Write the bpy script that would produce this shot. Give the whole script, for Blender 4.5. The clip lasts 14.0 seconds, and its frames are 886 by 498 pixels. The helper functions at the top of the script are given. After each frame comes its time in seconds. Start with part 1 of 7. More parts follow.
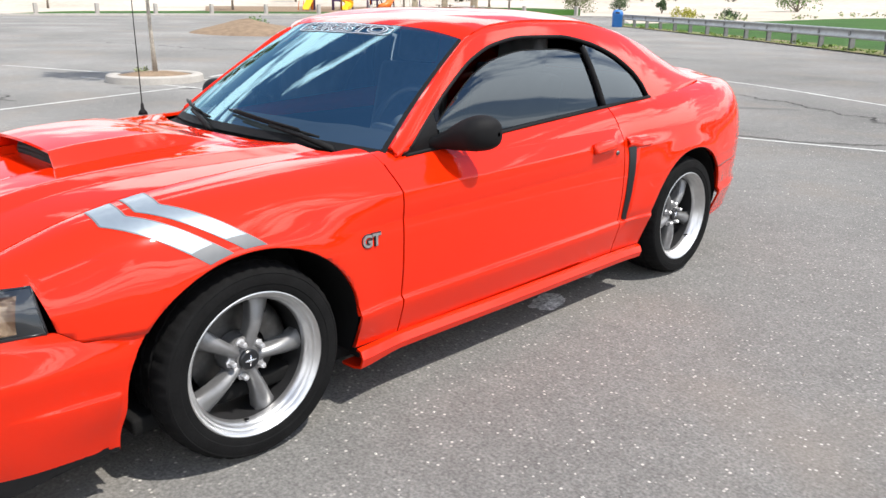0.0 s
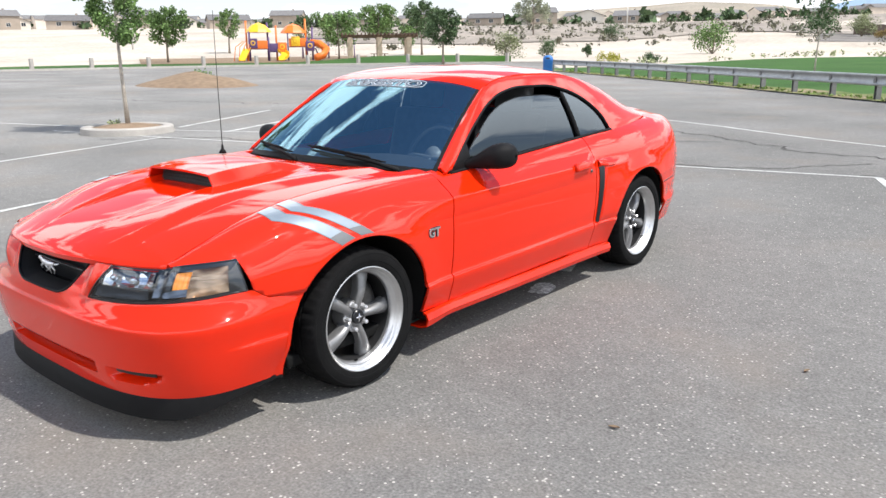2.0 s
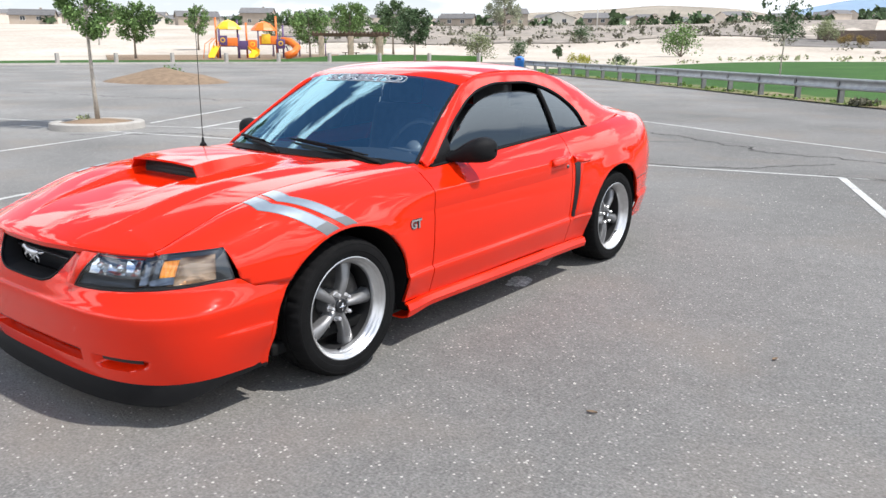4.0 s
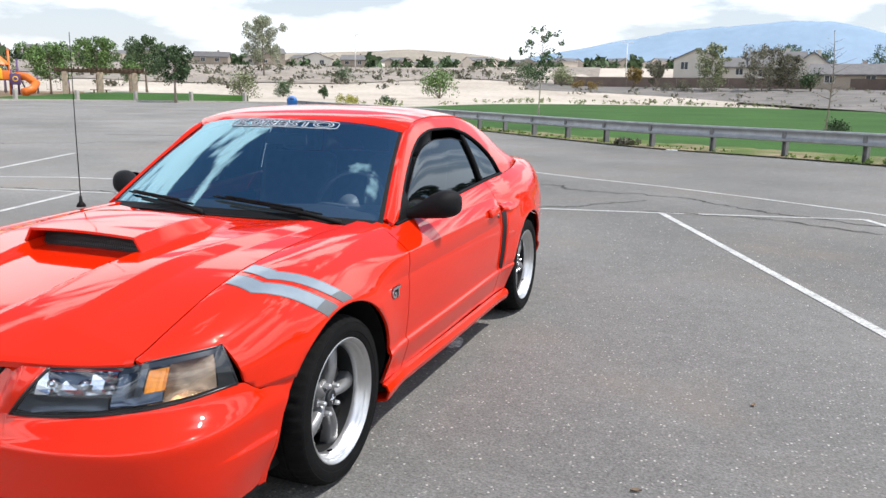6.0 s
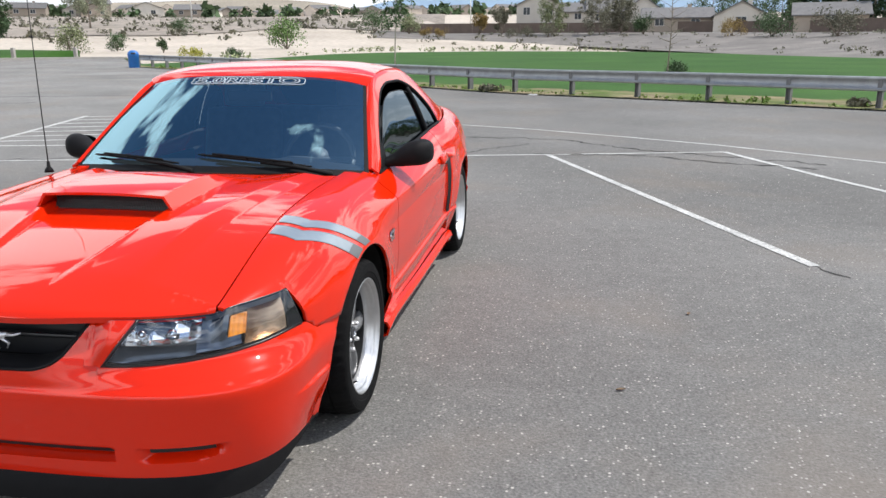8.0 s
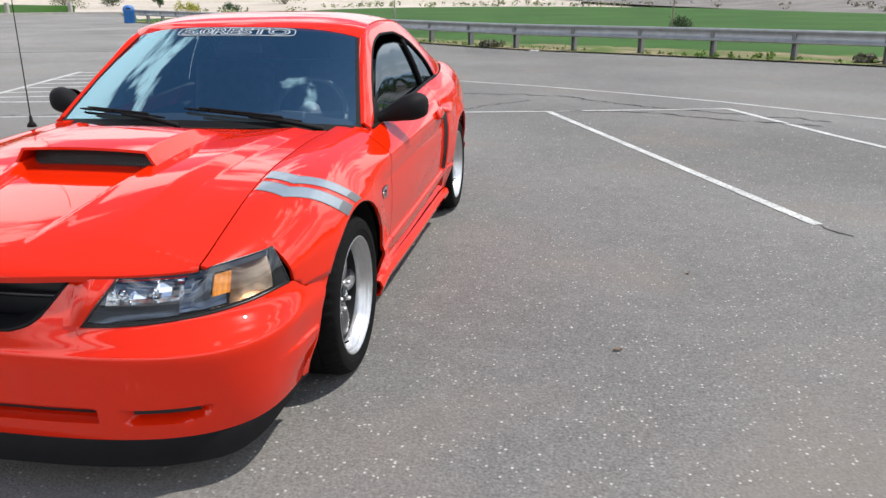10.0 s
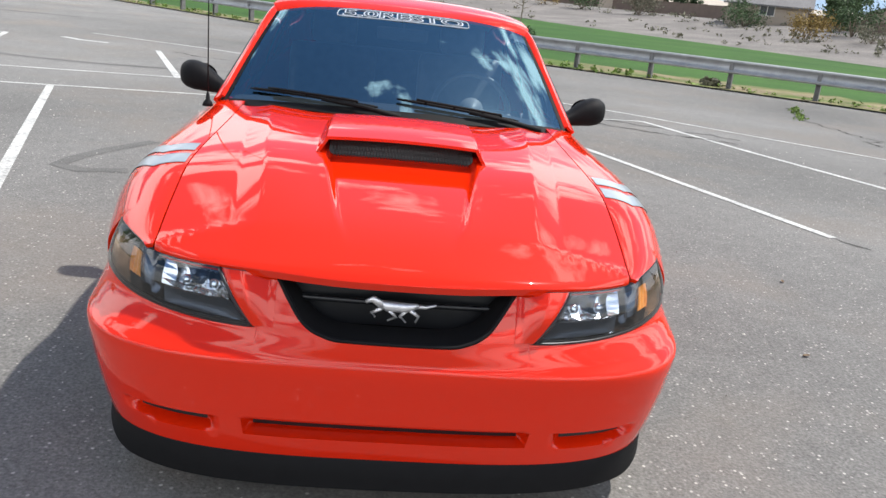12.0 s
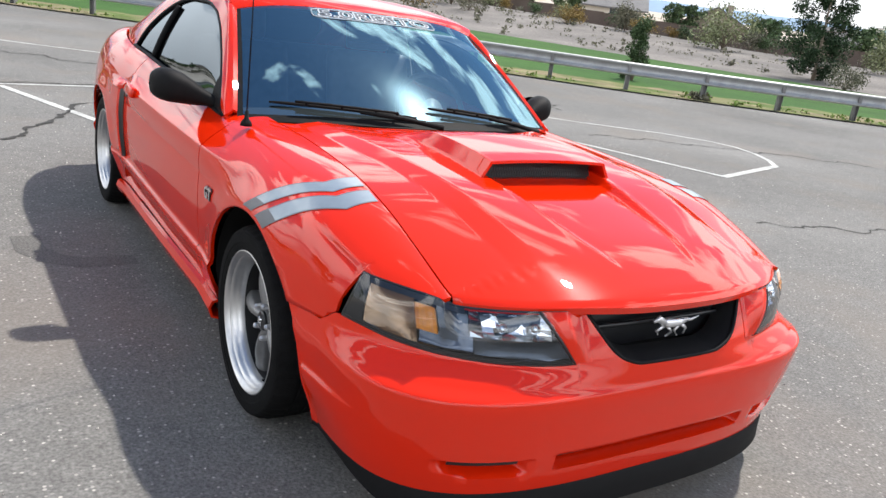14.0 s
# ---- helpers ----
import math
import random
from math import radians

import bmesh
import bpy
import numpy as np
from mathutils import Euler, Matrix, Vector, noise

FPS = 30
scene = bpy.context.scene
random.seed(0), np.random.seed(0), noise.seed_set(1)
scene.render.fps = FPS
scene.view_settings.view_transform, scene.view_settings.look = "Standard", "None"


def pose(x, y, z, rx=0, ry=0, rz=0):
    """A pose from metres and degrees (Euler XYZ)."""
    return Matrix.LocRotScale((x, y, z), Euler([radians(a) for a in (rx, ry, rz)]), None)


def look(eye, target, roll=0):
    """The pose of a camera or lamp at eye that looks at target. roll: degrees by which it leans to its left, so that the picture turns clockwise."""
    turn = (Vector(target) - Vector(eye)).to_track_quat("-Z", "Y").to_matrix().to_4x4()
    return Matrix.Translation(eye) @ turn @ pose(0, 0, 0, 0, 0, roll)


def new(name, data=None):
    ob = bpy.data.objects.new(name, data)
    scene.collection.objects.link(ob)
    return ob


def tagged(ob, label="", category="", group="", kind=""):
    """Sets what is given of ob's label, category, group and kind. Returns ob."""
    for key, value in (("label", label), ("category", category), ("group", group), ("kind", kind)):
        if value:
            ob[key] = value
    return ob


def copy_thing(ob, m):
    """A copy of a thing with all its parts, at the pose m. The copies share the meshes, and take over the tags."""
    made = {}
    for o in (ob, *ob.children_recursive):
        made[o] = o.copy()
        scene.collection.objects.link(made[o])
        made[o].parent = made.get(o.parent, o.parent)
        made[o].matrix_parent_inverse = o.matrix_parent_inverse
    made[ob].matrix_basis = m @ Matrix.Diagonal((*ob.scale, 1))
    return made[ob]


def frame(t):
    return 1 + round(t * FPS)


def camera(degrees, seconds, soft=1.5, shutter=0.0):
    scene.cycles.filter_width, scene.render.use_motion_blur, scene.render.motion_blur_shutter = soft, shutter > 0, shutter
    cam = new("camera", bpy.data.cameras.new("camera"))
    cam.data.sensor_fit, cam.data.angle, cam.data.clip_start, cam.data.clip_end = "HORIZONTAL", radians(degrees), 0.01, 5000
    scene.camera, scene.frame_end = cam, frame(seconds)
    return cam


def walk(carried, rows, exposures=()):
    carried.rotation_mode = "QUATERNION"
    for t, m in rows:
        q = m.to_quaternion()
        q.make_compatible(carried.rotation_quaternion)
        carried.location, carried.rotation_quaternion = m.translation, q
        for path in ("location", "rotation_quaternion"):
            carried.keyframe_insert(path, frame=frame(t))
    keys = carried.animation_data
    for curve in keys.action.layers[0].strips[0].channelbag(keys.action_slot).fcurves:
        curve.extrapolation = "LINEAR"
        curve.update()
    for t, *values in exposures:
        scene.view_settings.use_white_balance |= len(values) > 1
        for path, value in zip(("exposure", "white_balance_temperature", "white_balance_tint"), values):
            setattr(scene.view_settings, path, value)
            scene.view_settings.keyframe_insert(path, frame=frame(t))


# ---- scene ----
import functools

cam = camera(59.4, 14.0)
PATH = [
    (0, (2.799, -1.084, 1.362), (1.432, 0.247, 0.762), 0.6),
    (0.2, (2.855, -1.217, 1.382), (1.528, 0.165, 0.809), 0.3),
    (0.3, (2.868, -1.286, 1.385), (1.551, 0.123, 0.857), 1.3),
    (0.5, (2.875, -1.416, 1.39), (1.584, 0.02, 0.871), 1.1),
    (1, (2.918, -1.723, 1.426), (1.667, -0.254, 0.901), 0.3),
    (1.5, (3.143, -1.958, 1.409), (1.815, -0.552, 0.896), -1.4),
    (2, (3.218, -2.166, 1.428), (1.944, -0.705, 0.937), -0.5),
    (2.2, (3.194, -2.256, 1.417), (1.957, -0.756, 0.948), -0.6),
    (4.3, (3.231, -2.261, 1.406), (2.027, -0.744, 0.907), 0.6),
    (4.5, (3.18, -2.294, 1.412), (2.059, -0.72, 0.897), 1.8),
    (5, (2.829, -2.392, 1.403), (1.969, -0.634, 0.99), 3.2),
    (5.5, (2.478, -2.361, 1.357), (1.72, -0.56, 0.932), 2.9),
    (6, (2.182, -2.357, 1.416), (1.468, -0.529, 1.027), 1.0),
    (6.5, (1.956, -2.51, 1.44), (1.434, -0.627, 1.011), 0.8),
    (7, (1.885, -2.697, 1.399), (1.366, -0.806, 1.004), -1.4),
    (7.5, (1.794, -2.785, 1.439), (1.42, -0.877, 0.97), -1.2),
    (7.7, (1.704, -2.804, 1.439), (1.353, -0.897, 0.946), -0.1),
    (9.8, (1.844, -2.693, 1.393), (1.466, -0.816, 0.815), -1.7),
    (10, (1.725, -2.714, 1.409), (1.376, -0.841, 0.798), -0.2),
    (10.5, (1.337, -2.833, 1.409), (0.741, -0.995, 0.891), 0.9),
    (11, (0.874, -2.782, 1.378), (0.461, -0.878, 0.926), -0.2),
    (11.5, (0.37, -2.699, 1.367), (0.186, -0.791, 0.799), 2.1),
    (12, (-0.046, -2.737, 1.352), (0.116, -0.837, 0.748), 6.1),
    (12.5, (-0.507, -2.626, 1.304), (-0.115, -0.76, 0.702), 6.9),
    (13, (-0.925, -2.573, 1.313), (-0.117, -0.83, 0.755), 8.4),
    (13.5, (-1.311, -2.431, 1.302), (-0.313, -0.79, 0.744), 7.2),
    (14, (-1.633, -2.25, 1.342), (-0.59, -0.647, 0.759), 8.0),
]
walk(cam, [(t, look(eye, target, roll)) for t, eye, target, roll in PATH],
     exposures=((0, 0.29, 6550, 10), (1, 0.33, 6550, 10), (2, 0.25, 6450, 10), (5, 0.10, 6350, 10), (7.5, -0.10, 6400, 10), (10, -0.10, 6450, 10), (11.5, 0.09, 6500, 10), (13, 0.17, 6500, 10), (14, 0.22, 6550, 10)))

# ---- world, sun ----
SUN_EL, SUN_AZ = radians(60.5), radians(71.0)
SUN_DIR = Vector((math.cos(SUN_EL) * math.sin(SUN_AZ), math.cos(SUN_EL) * math.cos(SUN_AZ), math.sin(SUN_EL)))
world = bpy.data.worlds.new("sky")
scene.world = world
world.use_nodes = True
wn, wl = world.node_tree.nodes, world.node_tree.links
wn.clear()
w_out, w_bg = wn.new("ShaderNodeOutputWorld"), wn.new("ShaderNodeBackground")
w_sky = wn.new("ShaderNodeTexSky")
w_sky.sky_type, w_sky.sun_disc = "NISHITA", False
w_sky.sun_elevation, w_sky.sun_rotation = SUN_EL, SUN_AZ
w_sky.altitude, w_sky.air_density, w_sky.dust_density, w_sky.ozone_density = 1500, 1.3, 1.0, 3.0
w_co, w_map = wn.new("ShaderNodeTexCoord"), wn.new("ShaderNodeMapping")
w_map.inputs["Scale"].default_value = (0.55, 0.55, 1.9)
w_n = wn.new("ShaderNodeTexNoise")
w_n.inputs["Scale"].default_value, w_n.inputs["Detail"].default_value, w_n.inputs["Roughness"].default_value = 5.0, 9.0, 0.55
w_r = wn.new("ShaderNodeValToRGB")
w_r.color_ramp.elements[0].position, w_r.color_ramp.elements[1].position = 0.505, 0.575
w_mix = wn.new("ShaderNodeMix")
w_mix.data_type = "RGBA"
w_mix.inputs["B"].default_value = (34.0, 34.4, 35.0, 1)
wl.new(w_co.outputs["Generated"], w_map.inputs["Vector"])
wl.new(w_map.outputs["Vector"], w_n.inputs["Vector"])
w_el, w_lo = wn.new("ShaderNodeSeparateXYZ"), wn.new("ShaderNodeMapRange")
w_lo.inputs["From Min"].default_value, w_lo.inputs["From Max"].default_value = 0.54, 0.74
w_lo.inputs["To Min"].default_value, w_lo.inputs["To Max"].default_value = 0.065, -0.122
w_ad = wn.new("ShaderNodeMath")
wl.new(w_co.outputs["Generated"], w_el.inputs["Vector"])
wl.new(w_el.outputs["Z"], w_lo.inputs["Value"])
wl.new(w_n.outputs["Fac"], w_ad.inputs[0])
wl.new(w_lo.outputs["Result"], w_ad.inputs[1])
w_hi, w_ae = wn.new("ShaderNodeMapRange"), wn.new("ShaderNodeMath")
w_hi.inputs["From Min"].default_value, w_hi.inputs["From Max"].default_value = 0.89, 0.97
w_hi.inputs["To Min"].default_value, w_hi.inputs["To Max"].default_value = 0.0, 0.02
wl.new(w_el.outputs["Z"], w_hi.inputs["Value"])
wl.new(w_ad.outputs["Value"], w_ae.inputs[0])
wl.new(w_hi.outputs["Result"], w_ae.inputs[1])
wl.new(w_ae.outputs["Value"], w_r.inputs["Fac"])
wl.new(w_r.outputs["Color"], w_mix.inputs["Factor"])
w_gain = wn.new("ShaderNodeVectorMath")
w_gain.operation, w_gain.inputs["Scale"].default_value = "SCALE", 2.0
wl.new(w_sky.outputs["Color"], w_gain.inputs[0])
wl.new(w_gain.outputs["Vector"], w_mix.inputs["A"])
w_sep, w_hz = wn.new("ShaderNodeSeparateXYZ"), wn.new("ShaderNodeMapRange")
w_hz.inputs["From Min"].default_value, w_hz.inputs["From Max"].default_value = 0.0, 0.40
w_hz.inputs["To Min"].default_value, w_hz.inputs["To Max"].default_value = 0.95, 0.0
w_hm = wn.new("ShaderNodeMix")
w_hm.data_type = "RGBA"
w_hm.inputs["B"].default_value = (10.8, 11.2, 11.7, 1)
wl.new(w_co.outputs["Generated"], w_sep.inputs["Vector"])
wl.new(w_sep.outputs["Z"], w_hz.inputs["Value"])
wl.new(w_hz.outputs["Result"], w_hm.inputs["Factor"])
wl.new(w_mix.outputs["Result"], w_hm.inputs["A"])
# thin haze round the sun: a soft bright aureole
w_dot, w_pos, w_pow, w_amt, w_halo = wn.new("ShaderNodeVectorMath"), wn.new("ShaderNodeMath"), wn.new("ShaderNodeMath"), wn.new("ShaderNodeVectorMath"), wn.new("ShaderNodeVectorMath")
w_dot.operation, w_dot.inputs[1].default_value = "DOT_PRODUCT", SUN_DIR
w_pos.operation, w_pos.inputs[1].default_value = "MAXIMUM", 0.0
w_pow.operation, w_pow.inputs[1].default_value = "POWER", 320.0
w_amt.operation, w_amt.inputs[0].default_value = "SCALE", (85.0, 82.0, 78.0)
w_halo.operation = "ADD"
wl.new(w_co.outputs["Generated"], w_dot.inputs[0])
wl.new(w_dot.outputs["Value"], w_pos.inputs[0])
wl.new(w_pos.outputs["Value"], w_pow.inputs[0])
wl.new(w_pow.outputs["Value"], w_amt.inputs["Scale"])
wl.new(w_hm.outputs["Result"], w_halo.inputs[0])
wl.new(w_amt.outputs["Vector"], w_halo.inputs[1])
wl.new(w_halo.outputs["Vector"], w_bg.inputs["Color"])
w_bg.inputs["Strength"].default_value = 0.076
wl.new(w_bg.outputs["Background"], w_out.inputs["Surface"])
sun = new("sun", bpy.data.lights.new("sun", "SUN"))
sun.data.energy, sun.data.angle, sun.data.color = 5.0, radians(1.2), (1.0, 0.955, 0.89)
sun.matrix_world = look(SUN_DIR * 60, (0, 0, 0))


# ---- materials ----
def material(name, color, rough=0.6, metal=0.0, vary=0.0, scale=8.0, fine=0.0, fine_scale=120.0, bump=0.0, bump_scale=200.0,
             coat=0.0, coat_rough=0.03, rand=0.0, color2=None, island=0.0, spec=None, detail=4.0, stretch=None, coat_ior=1.5):
    """A Principled material: a coarse and a fine variation of the colour, bump, and a variation by object or island."""
    m = bpy.data.materials.new(name)
    m.use_nodes = True
    nt, b = m.node_tree, m.node_tree.nodes["Principled BSDF"]
    n, li = nt.nodes, nt.links
    b.inputs["Roughness"].default_value, b.inputs["Metallic"].default_value = rough, metal
    b.inputs["Coat Weight"].default_value, b.inputs["Coat Roughness"].default_value = coat, coat_rough
    spec = (0.5 if rough < 0.6 or metal > 0.3 else 0.14) if spec is None else spec
    b.inputs["Specular IOR Level"].default_value, b.inputs["Coat IOR"].default_value = spec, coat_ior
    co = n.new("ShaderNodeTexCoord")
    vec = co.outputs["Object"]
    if stretch:
        mp = n.new("ShaderNodeMapping")
        mp.inputs["Scale"].default_value = stretch
        li.new(vec, mp.inputs["Vector"])
        vec = mp.outputs["Vector"]
    base = n.new("ShaderNodeRGB")
    base.outputs[0].default_value = (*color, 1)
    out = base.outputs[0]

    def tone(fac, low, high, src):
        mr = n.new("ShaderNodeMapRange")
        mr.inputs["From Min"].default_value, mr.inputs["From Max"].default_value = 0.3, 0.7
        mr.inputs["To Min"].default_value, mr.inputs["To Max"].default_value = low, high
        li.new(fac, mr.inputs["Value"])
        mx = n.new("ShaderNodeVectorMath")
        mx.operation = "SCALE"
        li.new(src, mx.inputs[0])
        li.new(mr.outputs["Result"], mx.inputs["Scale"])
        return mx.outputs["Vector"]

    def tex(sc, det):
        t = n.new("ShaderNodeTexNoise")
        t.inputs["Scale"].default_value, t.inputs["Detail"].default_value = sc, det
        li.new(vec, t.inputs["Vector"])
        return t.outputs["Fac"]

    if color2:
        mx = n.new("ShaderNodeMix")
        mx.data_type = "RGBA"
        mr = n.new("ShaderNodeMapRange")
        mr.inputs["From Min"].default_value, mr.inputs["From Max"].default_value = 0.38, 0.62
        li.new(tex(scale * 0.6, detail), mr.inputs["Value"])
        li.new(mr.outputs["Result"], mx.inputs["Factor"])
        li.new(out, mx.inputs["A"])
        mx.inputs["B"].default_value = (*color2, 1)
        out = mx.outputs["Result"]
    if vary:
        out = tone(tex(scale, detail), 1 - vary, 1 + vary, out)
    if fine:
        out = tone(tex(fine_scale, 3.0), 1 - fine, 1 + fine, out)
    if rand:
        oi = n.new("ShaderNodeObjectInfo")
        out = tone(oi.outputs["Random"], 1 - rand, 1 + rand, out)
    if island:
        ge = n.new("ShaderNodeNewGeometry")
        out = tone(ge.outputs["Random Per Island"], 1 - island, 1 + island, out)
    li.new(out, b.inputs["Base Color"])
    if bump:
        bp = n.new("ShaderNodeBump")
        bp.inputs["Strength"].default_value, bp.inputs["Distance"].default_value = bump, 0.01
        li.new(tex(bump_scale, 4.0), bp.inputs["Height"])
        li.new(bp.outputs["Normal"], b.inputs["Normal"])
    return m


def glass(name, tint, gloss=0.02, ior=1.5, sheen=(1.0, 1.0, 1.0)):
    """Thin tinted glass: it lets a tinted share of the light through and mirrors the rest by its angle."""
    m = bpy.data.materials.new(name)
    m.use_nodes = True
    n, li = m.node_tree.nodes, m.node_tree.links
    n.clear()
    o, mix, tr, gl, fr = (n.new("ShaderNode" + k) for k in ("OutputMaterial", "MixShader", "BsdfTransparent", "BsdfGlossy", "Fresnel"))
    tr.inputs["Color"].default_value = (*tint, 1)
    gl.inputs["Roughness"].default_value = gloss
    gl.inputs["Color"].default_value = (*sheen, 1)
    fr.inputs["IOR"].default_value = ior
    li.new(fr.outputs["Fac"], mix.inputs["Fac"])
    li.new(tr.outputs["BSDF"], mix.inputs[1])
    li.new(gl.outputs["BSDF"], mix.inputs[2])
    li.new(mix.outputs["Shader"], o.inputs["Surface"])
    return m


def asphalt_material():
    """Worn asphalt: pale aggregate stones in a grey binder, broad stains and a fine relief."""
    m = material("asphalt", (0.172, 0.168, 0.159), 0.9, vary=0.20, scale=0.30, fine=0.30, fine_scale=85, bump=0.5, bump_scale=100, detail=7, color2=(0.146, 0.142, 0.134))
    nt, b = m.node_tree, m.node_tree.nodes["Principled BSDF"]
    n, li = nt.nodes, nt.links
    src = b.inputs["Base Color"].links[0].from_socket
    co = n.new("ShaderNodeTexCoord")
    for scale, detail, low, high in ((7.0, 9.0, 0.90, 1.09), (34.0, 2.0, 0.86, 1.12)):
        mot, rng_n, mul_n = n.new("ShaderNodeTexNoise"), n.new("ShaderNodeMapRange"), n.new("ShaderNodeVectorMath")
        mot.inputs["Scale"].default_value, mot.inputs["Detail"].default_value, mot.inputs["Roughness"].default_value = scale, detail, 0.65
        rng_n.inputs["From Min"].default_value, rng_n.inputs["From Max"].default_value = 0.32, 0.68
        rng_n.inputs["To Min"].default_value, rng_n.inputs["To Max"].default_value = low, high
        mul_n.operation = "SCALE"
        li.new(co.outputs["Object"], mot.inputs["Vector"])
        li.new(mot.outputs["Fac"], rng_n.inputs["Value"])
        li.new(src, mul_n.inputs[0])
        li.new(rng_n.outputs["Result"], mul_n.inputs["Scale"])
        src = mul_n.outputs["Vector"]
    dirt, dust, brown = n.new("ShaderNodeTexNoise"), n.new("ShaderNodeMapRange"), n.new("ShaderNodeMix")
    dirt.inputs["Scale"].default_value, dirt.inputs["Detail"].default_value, dirt.inputs["Roughness"].default_value = 0.55, 8.0, 0.6
    dust.inputs["From Min"].default_value, dust.inputs["From Max"].default_value = 0.50, 0.68
    dust.inputs["To Min"].default_value, dust.inputs["To Max"].default_value = 0.0, 0.55
    brown.data_type = "RGBA"
    brown.inputs["B"].default_value = (0.185, 0.160, 0.135, 1)
    li.new(co.outputs["Object"], dirt.inputs["Vector"])
    li.new(dirt.outputs["Fac"], dust.inputs["Value"])
    li.new(dust.outputs["Result"], brown.inputs["Factor"])
    li.new(src, brown.inputs["A"])
    src = brown.outputs["Result"]
    # extra brightness painted into the colour, up to 1.22 times towards the park side
    xyz, side_gain, pale = n.new("ShaderNodeSeparateXYZ"), n.new("ShaderNodeMapRange"), n.new("ShaderNodeVectorMath")
    side_gain.inputs["From Min"].default_value, side_gain.inputs["From Max"].default_value = -2.0, -9.0
    side_gain.inputs["To Min"].default_value, side_gain.inputs["To Max"].default_value = 1.0, 1.22
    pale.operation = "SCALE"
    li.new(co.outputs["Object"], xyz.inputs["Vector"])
    li.new(xyz.outputs["X"], side_gain.inputs["Value"])
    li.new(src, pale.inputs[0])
    li.new(side_gain.outputs["Result"], pale.inputs["Scale"])
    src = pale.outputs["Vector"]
    vo = n.new("ShaderNodeTexVoronoi")
    vo.inputs["Scale"].default_value = 62.0
    li.new(co.outputs["Object"], vo.inputs["Vector"])
    sep = n.new("ShaderNodeSeparateColor")
    li.new(vo.outputs["Color"], sep.inputs["Color"])
    pick = n.new("ShaderNodeMapRange")
    pick.inputs["From Min"].default_value, pick.inputs["From Max"].default_value = 0.85, 0.99
    li.new(sep.outputs["Red"], pick.inputs["Value"])
    size = n.new("ShaderNodeMapRange")
    size.inputs["From Min"].default_value, size.inputs["From Max"].default_value = 0.42, 0.22
    li.new(vo.outputs["Distance"], size.inputs["Value"])
    mul = n.new("ShaderNodeMath")
    mul.operation = "MULTIPLY"
    li.new(pick.outputs["Result"], mul.inputs[0])
    li.new(size.outputs["Result"], mul.inputs[1])
    mx = n.new("ShaderNodeMix")
    mx.data_type = "RGBA"
    li.new(mul.outputs["Value"], mx.inputs["Factor"])
    li.new(src, mx.inputs["A"])
    mx.inputs["B"].default_value = (0.46, 0.44, 0.40, 1)
    li.new(mx.outputs["Result"], b.inputs["Base Color"])
    return m


